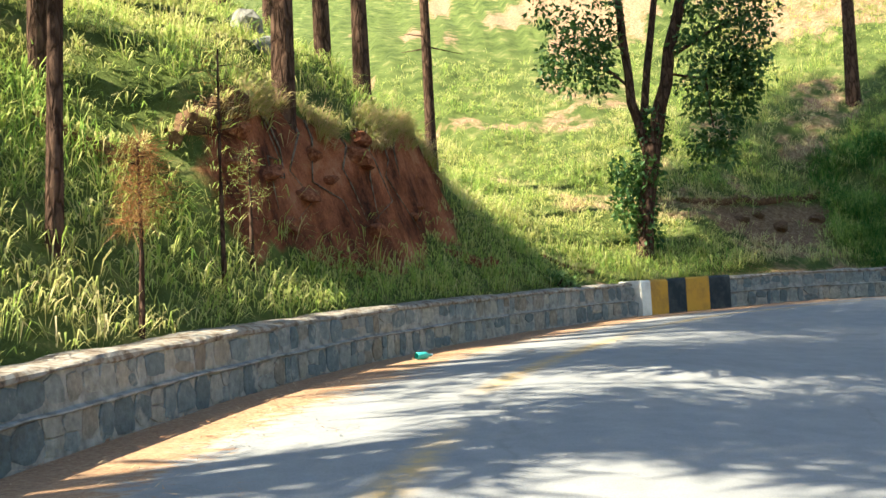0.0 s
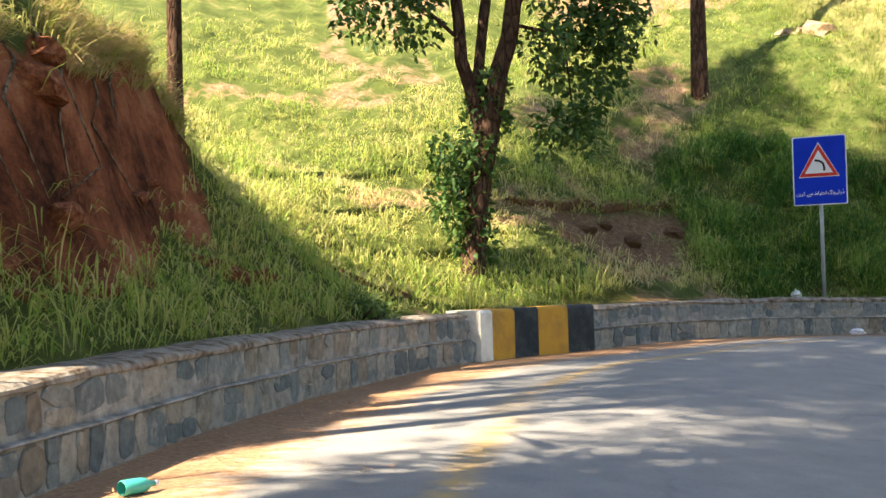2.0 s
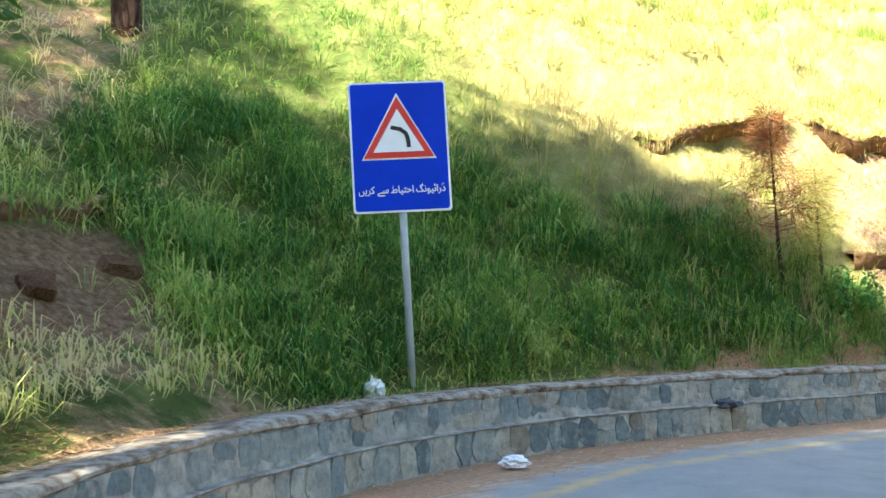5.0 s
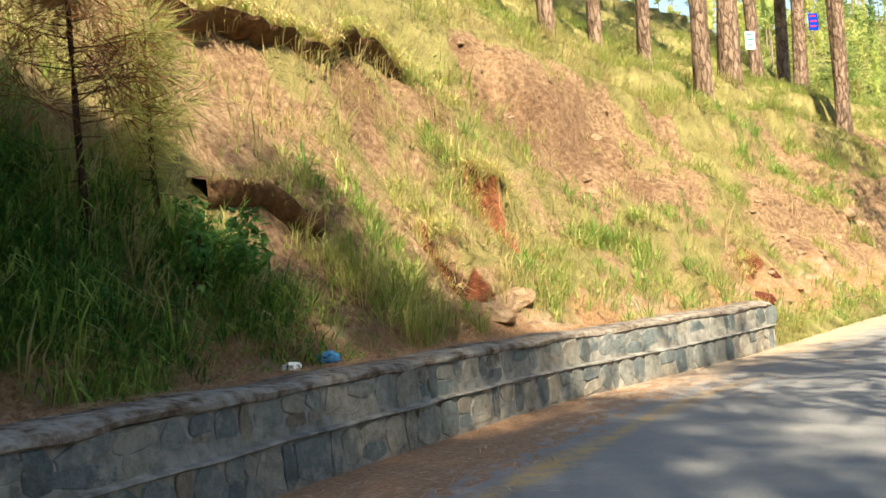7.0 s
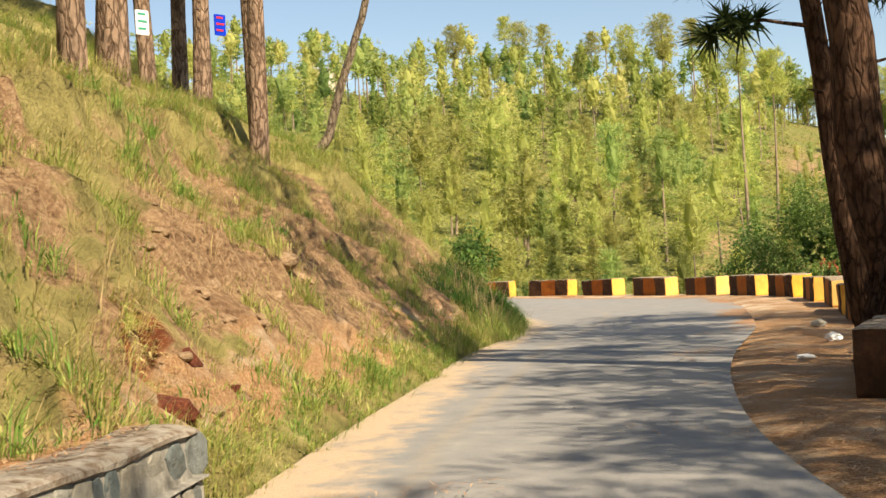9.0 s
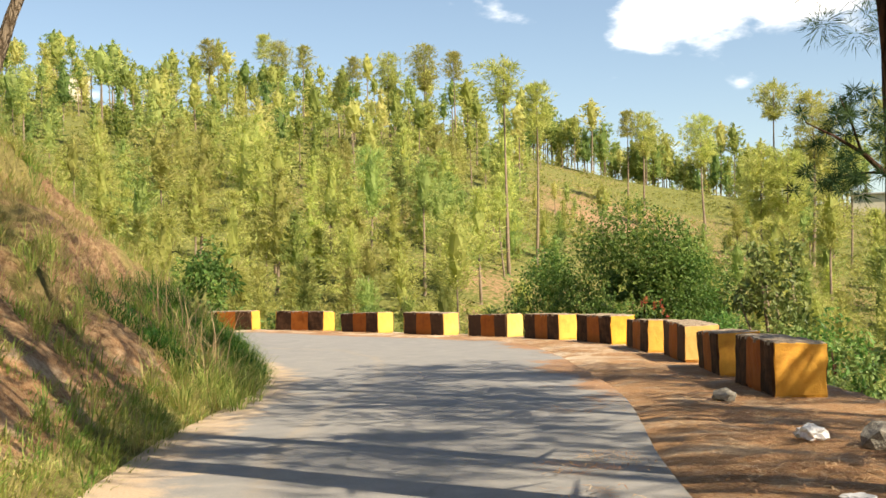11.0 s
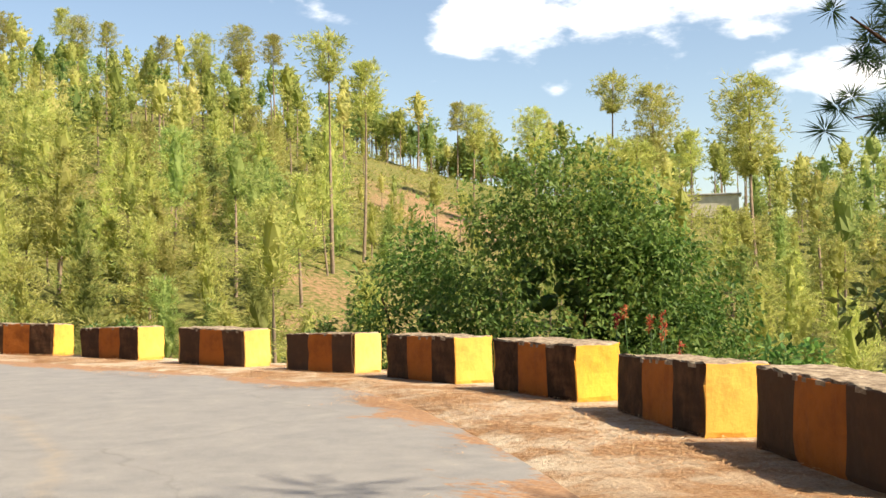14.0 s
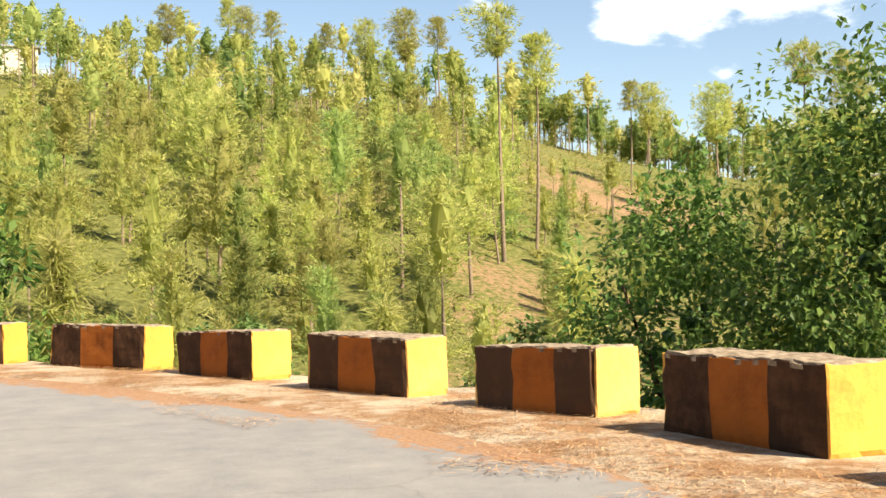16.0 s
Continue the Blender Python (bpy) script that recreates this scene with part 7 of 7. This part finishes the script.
# ---- build: notice boards on the bank pines ----
def notice(x, y, z, yaw, w, h, field, bars, label):
    ob = new("notice_board")
    part("board", plate(rounded(-w / 2, 0, w / 2, h, 0.02), 0, 0.02), field, ob)
    for k in range(bars[0]):
        u = h * (0.2 + 0.6 * k / max(1, bars[0] - 1))
        part("text_bar", plate([(-w * 0.35, u), (w * (0.36 if k % 2 else 0.25), u), (w * (0.36 if k % 2 else 0.25), u + h * 0.09), (-w * 0.35, u + h * 0.09)], -0.006, -0.001), bars[1], ob)
    ob.matrix_basis = pose(x, y, z, 0, 0, yaw)
    tagged(ob, label, "notice board")


M_SIGN_GREEN = mat_plain("sign_green", [(0.3, (0.02, 0.25, 0.16)), (0.7, (0.03, 0.33, 0.22))], 3, 0.5, 0.4, 0.05, 0.002)
notice(36.55, 17.25, 6.45, -65, 0.24, 0.40, M_SIGN_WHITE, (3, M_SIGN_GREEN), "small white board with green marks on a pine")
notice(41.4, 15.1, 7.5, -65, 0.27, 0.44, M_SIGN_BLUE, (3, M_SIGN_RED), "blue and red board nailed to a pine trunk")


# ---- build: young pines and saplings on the bank ----
def sapling(name, x, y, h, seed, mat, label, needles=26, size=0.26, lean=0.0, low=0.25):
    meshes = pine_parts(seed, h, low, 0.6 * h / 2.5, 26, needles, size, 0.028, 0.3, lean, "cone", mat, M_BARK, 7, 4, (0.8, 0.03))
    return place_tree(name, meshes, pose(x, y, float(ground_z([x], [y])[0]) - 0.03, 0, 0, seed * 13), label, "sapling")


sapling("young_pine", 16.0, 23.32, 2.2, 701, M_NEEDLE_BROWN, "young pine with dying red-brown needles on the bank", 60, 0.24, low=0.35)
sapling("young_pine", 16.9, 23.25, 1.45, 702, M_NEEDLE, "small green young pine on the dry bank", 50, 0.26)
sapling("young_pine", -2.5, 9.7, 1.55, 703, M_NEEDLE_BROWN, "dry orange pine sapling above the wall", 30, 0.17, low=0.55)
sapling("young_pine", -2.15, 11.7, 2.3, 704, M_NEEDLE_BROWN, "thin bare pine sapling above the wall", 6, 0.16, low=0.6)
sapling("young_pine", -2.0, 12.6, 1.3, 705, M_NEEDLE, "thin pale pine seedling beside the red cut", 5, 0.12, low=0.5)
bush("shrub", 36, (16.9, 22.95, 2.2), (0.5, 0.45, 0.7), 22, 60, 0.07, M_BROAD, "small dark shrub in the shaded bank", "shrub", 5)
bush("shrub", 37, (1.9, 19.1, 1.6), (0.35, 0.3, 0.45), 14, 40, 0.08, M_BROAD_LIGHT, "small pale weed at the foot of the red cut", "shrub", 4)


# ---- build: red-flowered stalks behind the blocks ----
def flower_stalk(x, y, z, h, seed):
    rr, r2 = random.Random(seed), np.random.default_rng(seed)
    ob = new("flower_stalk")
    top = (rr.uniform(-0.06, 0.06), rr.uniform(-0.06, 0.06), h)
    part("stem", limb([(0, 0, -0.2), (top[0] * 0.4, top[1] * 0.4, h * 0.5), top], [0.010, 0.008, 0.005], 6), M_BROAD_LIGHT, ob, "pale thin stem")
    c = [(top[0] + rr.uniform(-0.03, 0.03), top[1] + rr.uniform(-0.03, 0.03), h - 0.02 - 0.016 * k) for k in range(11)]
    v, f, t = tufts(r2, c, 0.008, 9, 0.045, 0.009, 0.1, 0.15)
    part("flower", np_mesh("flower", v, f, M_FLOWER, False, {"tint": t}), None, ob, "red flower spike")
    v, f, t = tufts(r2, [(0, 0, 0.05)], 0.03, 26, 0.35, 0.045, 0.1, 0.5)
    part("leaf_rosette", np_mesh("leaf_rosette", v, f, M_BROAD_LIGHT, False, {"tint": t}), None, ob, "pointed green leaves")
    ob.matrix_basis = pose(x, y, z, 0, 0, seed * 31)
    tagged(ob, "red flower spike on a pale stalk behind the blocks", "flower", "red flowers behind the blocks")


M_FLOWER = mat_leaf("red_flowers", [(0.0, (0.30, 0.03, 0.02)), (0.5, (0.52, 0.08, 0.05)), (1.0, (0.60, 0.20, 0.12))], through=0.3)
for k, (x, y, h) in enumerate(((44.06, -1.78, 1.22), (44.25, -1.72, 1.12), (43.32, -1.5, 1.15), (43.5, -1.62, 0.98), (43.45, -1.42, 1.1), (43.0, -1.3, 0.82))):
    flower_stalk(x, y, 0.95, h, 800 + k)


# ---- build: low growth behind the blocks ----
for k, (x, y, w, h, mat) in enumerate(((42.6, -2.6, 0.8, 1.5, M_BROAD_LIGHT), (41.6, -1.6, 0.6, 1.2, M_BROAD), (41.0, -2.9, 0.9, 1.9, M_BROAD), (38.4, 0.2, 0.6, 1.2, M_BROAD_LIGHT), (37.4, 0.2, 0.9, 1.9, M_BROAD), (36.2, 1.0, 0.8, 1.6, M_BROAD_LIGHT),
                                        (52.6, -3.4, 0.9, 1.3, M_BROAD_LIGHT), (55.0, -3.2, 0.8, 1.1, M_BROAD), (58.0, -2.2, 0.9, 1.2, M_BROAD_LIGHT), (60.5, -0.8, 0.9, 1.3, M_BROAD), (43.6, -3.6, 1.0, 2.2, M_BROAD))):
    bush("shrub", 840 + k, (x, y, float(ground_z([x], [y])[0]) - 0.05), (w, w * 0.9, h), 26, 60, 0.11, mat, "leafy green shrub in the undergrowth behind the guard blocks", "shrub", 5, k * 40)
light = pine_parts(860, 6.5, 0.05, 1.9, 70, 34, 0.5, 0.1, shape="oval", mat=M_NEEDLE, needle=(0.8, 0.07), lump=0.4)
for x, y, sc in ((69.0, -2.5, 1.0), (66.5, -5.5, 0.8), (61.0, -6.5, 0.7), (56.5, -7.5, 0.75), (71.5, 1.0, 0.9)):
    place_tree("young_pine", light, pose(x, y, float(ground_z([x], [y])[0]) - 0.1, 0, 0, x * 40) @ Matrix.Diagonal((sc, sc, sc, 1)), "bushy bright yellow-green young pine below the road bend", "pine tree", "young pines below the bend")


# ---- build: fallen pine needles ----
def fallen(name, x, y, z, label, seed):
    """Loose needles lying flat, in drifts."""
    r2 = np.random.default_rng(seed)
    n = len(x)
    a, ln = r2.uniform(0, np.pi, n), r2.uniform(0.06, 0.15, n)
    ca, sa = np.cos(a), np.sin(a)
    lift = r2.uniform(0.004, 0.03, n)
    w = r2.uniform(0.0025, 0.006, n)
    p = np.stack([np.c_[x - sa * w, y + ca * w, z + lift], np.c_[x + sa * w, y - ca * w, z + lift], np.c_[x + ca * ln, y + sa * ln, z + r2.uniform(0.004, 0.03, n)]], 1).reshape(-1, 3)
    tagged(new(name, np_mesh(name, p, np.arange(3 * n).reshape(-1, 3), M_FALLEN, False, {"tint": np.repeat(r2.uniform(0, 1, n), 3)})), label, "pine needles", kind="stuff")


M_FALLEN = mat_leaf("fallen_needles", [(0.0, (0.28, 0.12, 0.05)), (0.5, (0.52, 0.29, 0.13)), (1.0, (0.70, 0.52, 0.30))], through=0.1)
lit = np.random.default_rng(23)
x, y = scatter(lit, 900000, 21, 60, -6, 18)
q = -beside(R_LINE, R_TAN, x, y)[0]
ok = (q > -1.0) & (q < 2.6) & (wob(x, y, 1.1, 131, 3) + 0.4 * np.minimum(q, 0.4) > lit.uniform(-0.1, 0.7, len(x)))
x, y, q = x[ok][:90000], y[ok][:90000], q[ok][:90000]
fallen("fallen_needles", x, y, np.where(q < 0, road_z(x, y) + 0.008, ground_z(x, y)), "orange pine needles drifted along the outer road edge", 24)
x, y = scatter(lit, 160000, -5, 24, 2, 24)
d = -beside(L_LINE, L_TAN, x, y)[0]
ok = (d > 0.0) & (d < 1.6) & (wob(x, y, 1.0, 132, 3) - 0.5 * d > lit.uniform(-0.7, 0.3, len(x)))
x, y = x[ok][:15000], y[ok][:15000]
fallen("fallen_needles", x, y, road_z(x, y) + 0.008, "orange pine needles along the foot of the wall", 25)
x, y = scatter(lit, 240000, 5, 26, 18, 26)
r, k = beside(L_LINE, L_TAN, x, y)
ok = (r > WALL_T - 0.2) & (r < 1.5) & (L_S[k] < S_WALL_END) & (L_S[k] > S_STRIPE1) & (wob(x, y, 0.9, 133, 3) > lit.uniform(-0.6, 0.4, len(x)))
x, y, r = x[ok][:30000], y[ok][:30000], r[ok][:30000]
fallen("fallen_needles", x, y, np.where(r < WALL_T, road_z(x, y) + WALL_H + 0.015, ground_z(x, y)), "red-brown pine needles strewn along the wall top", 26)
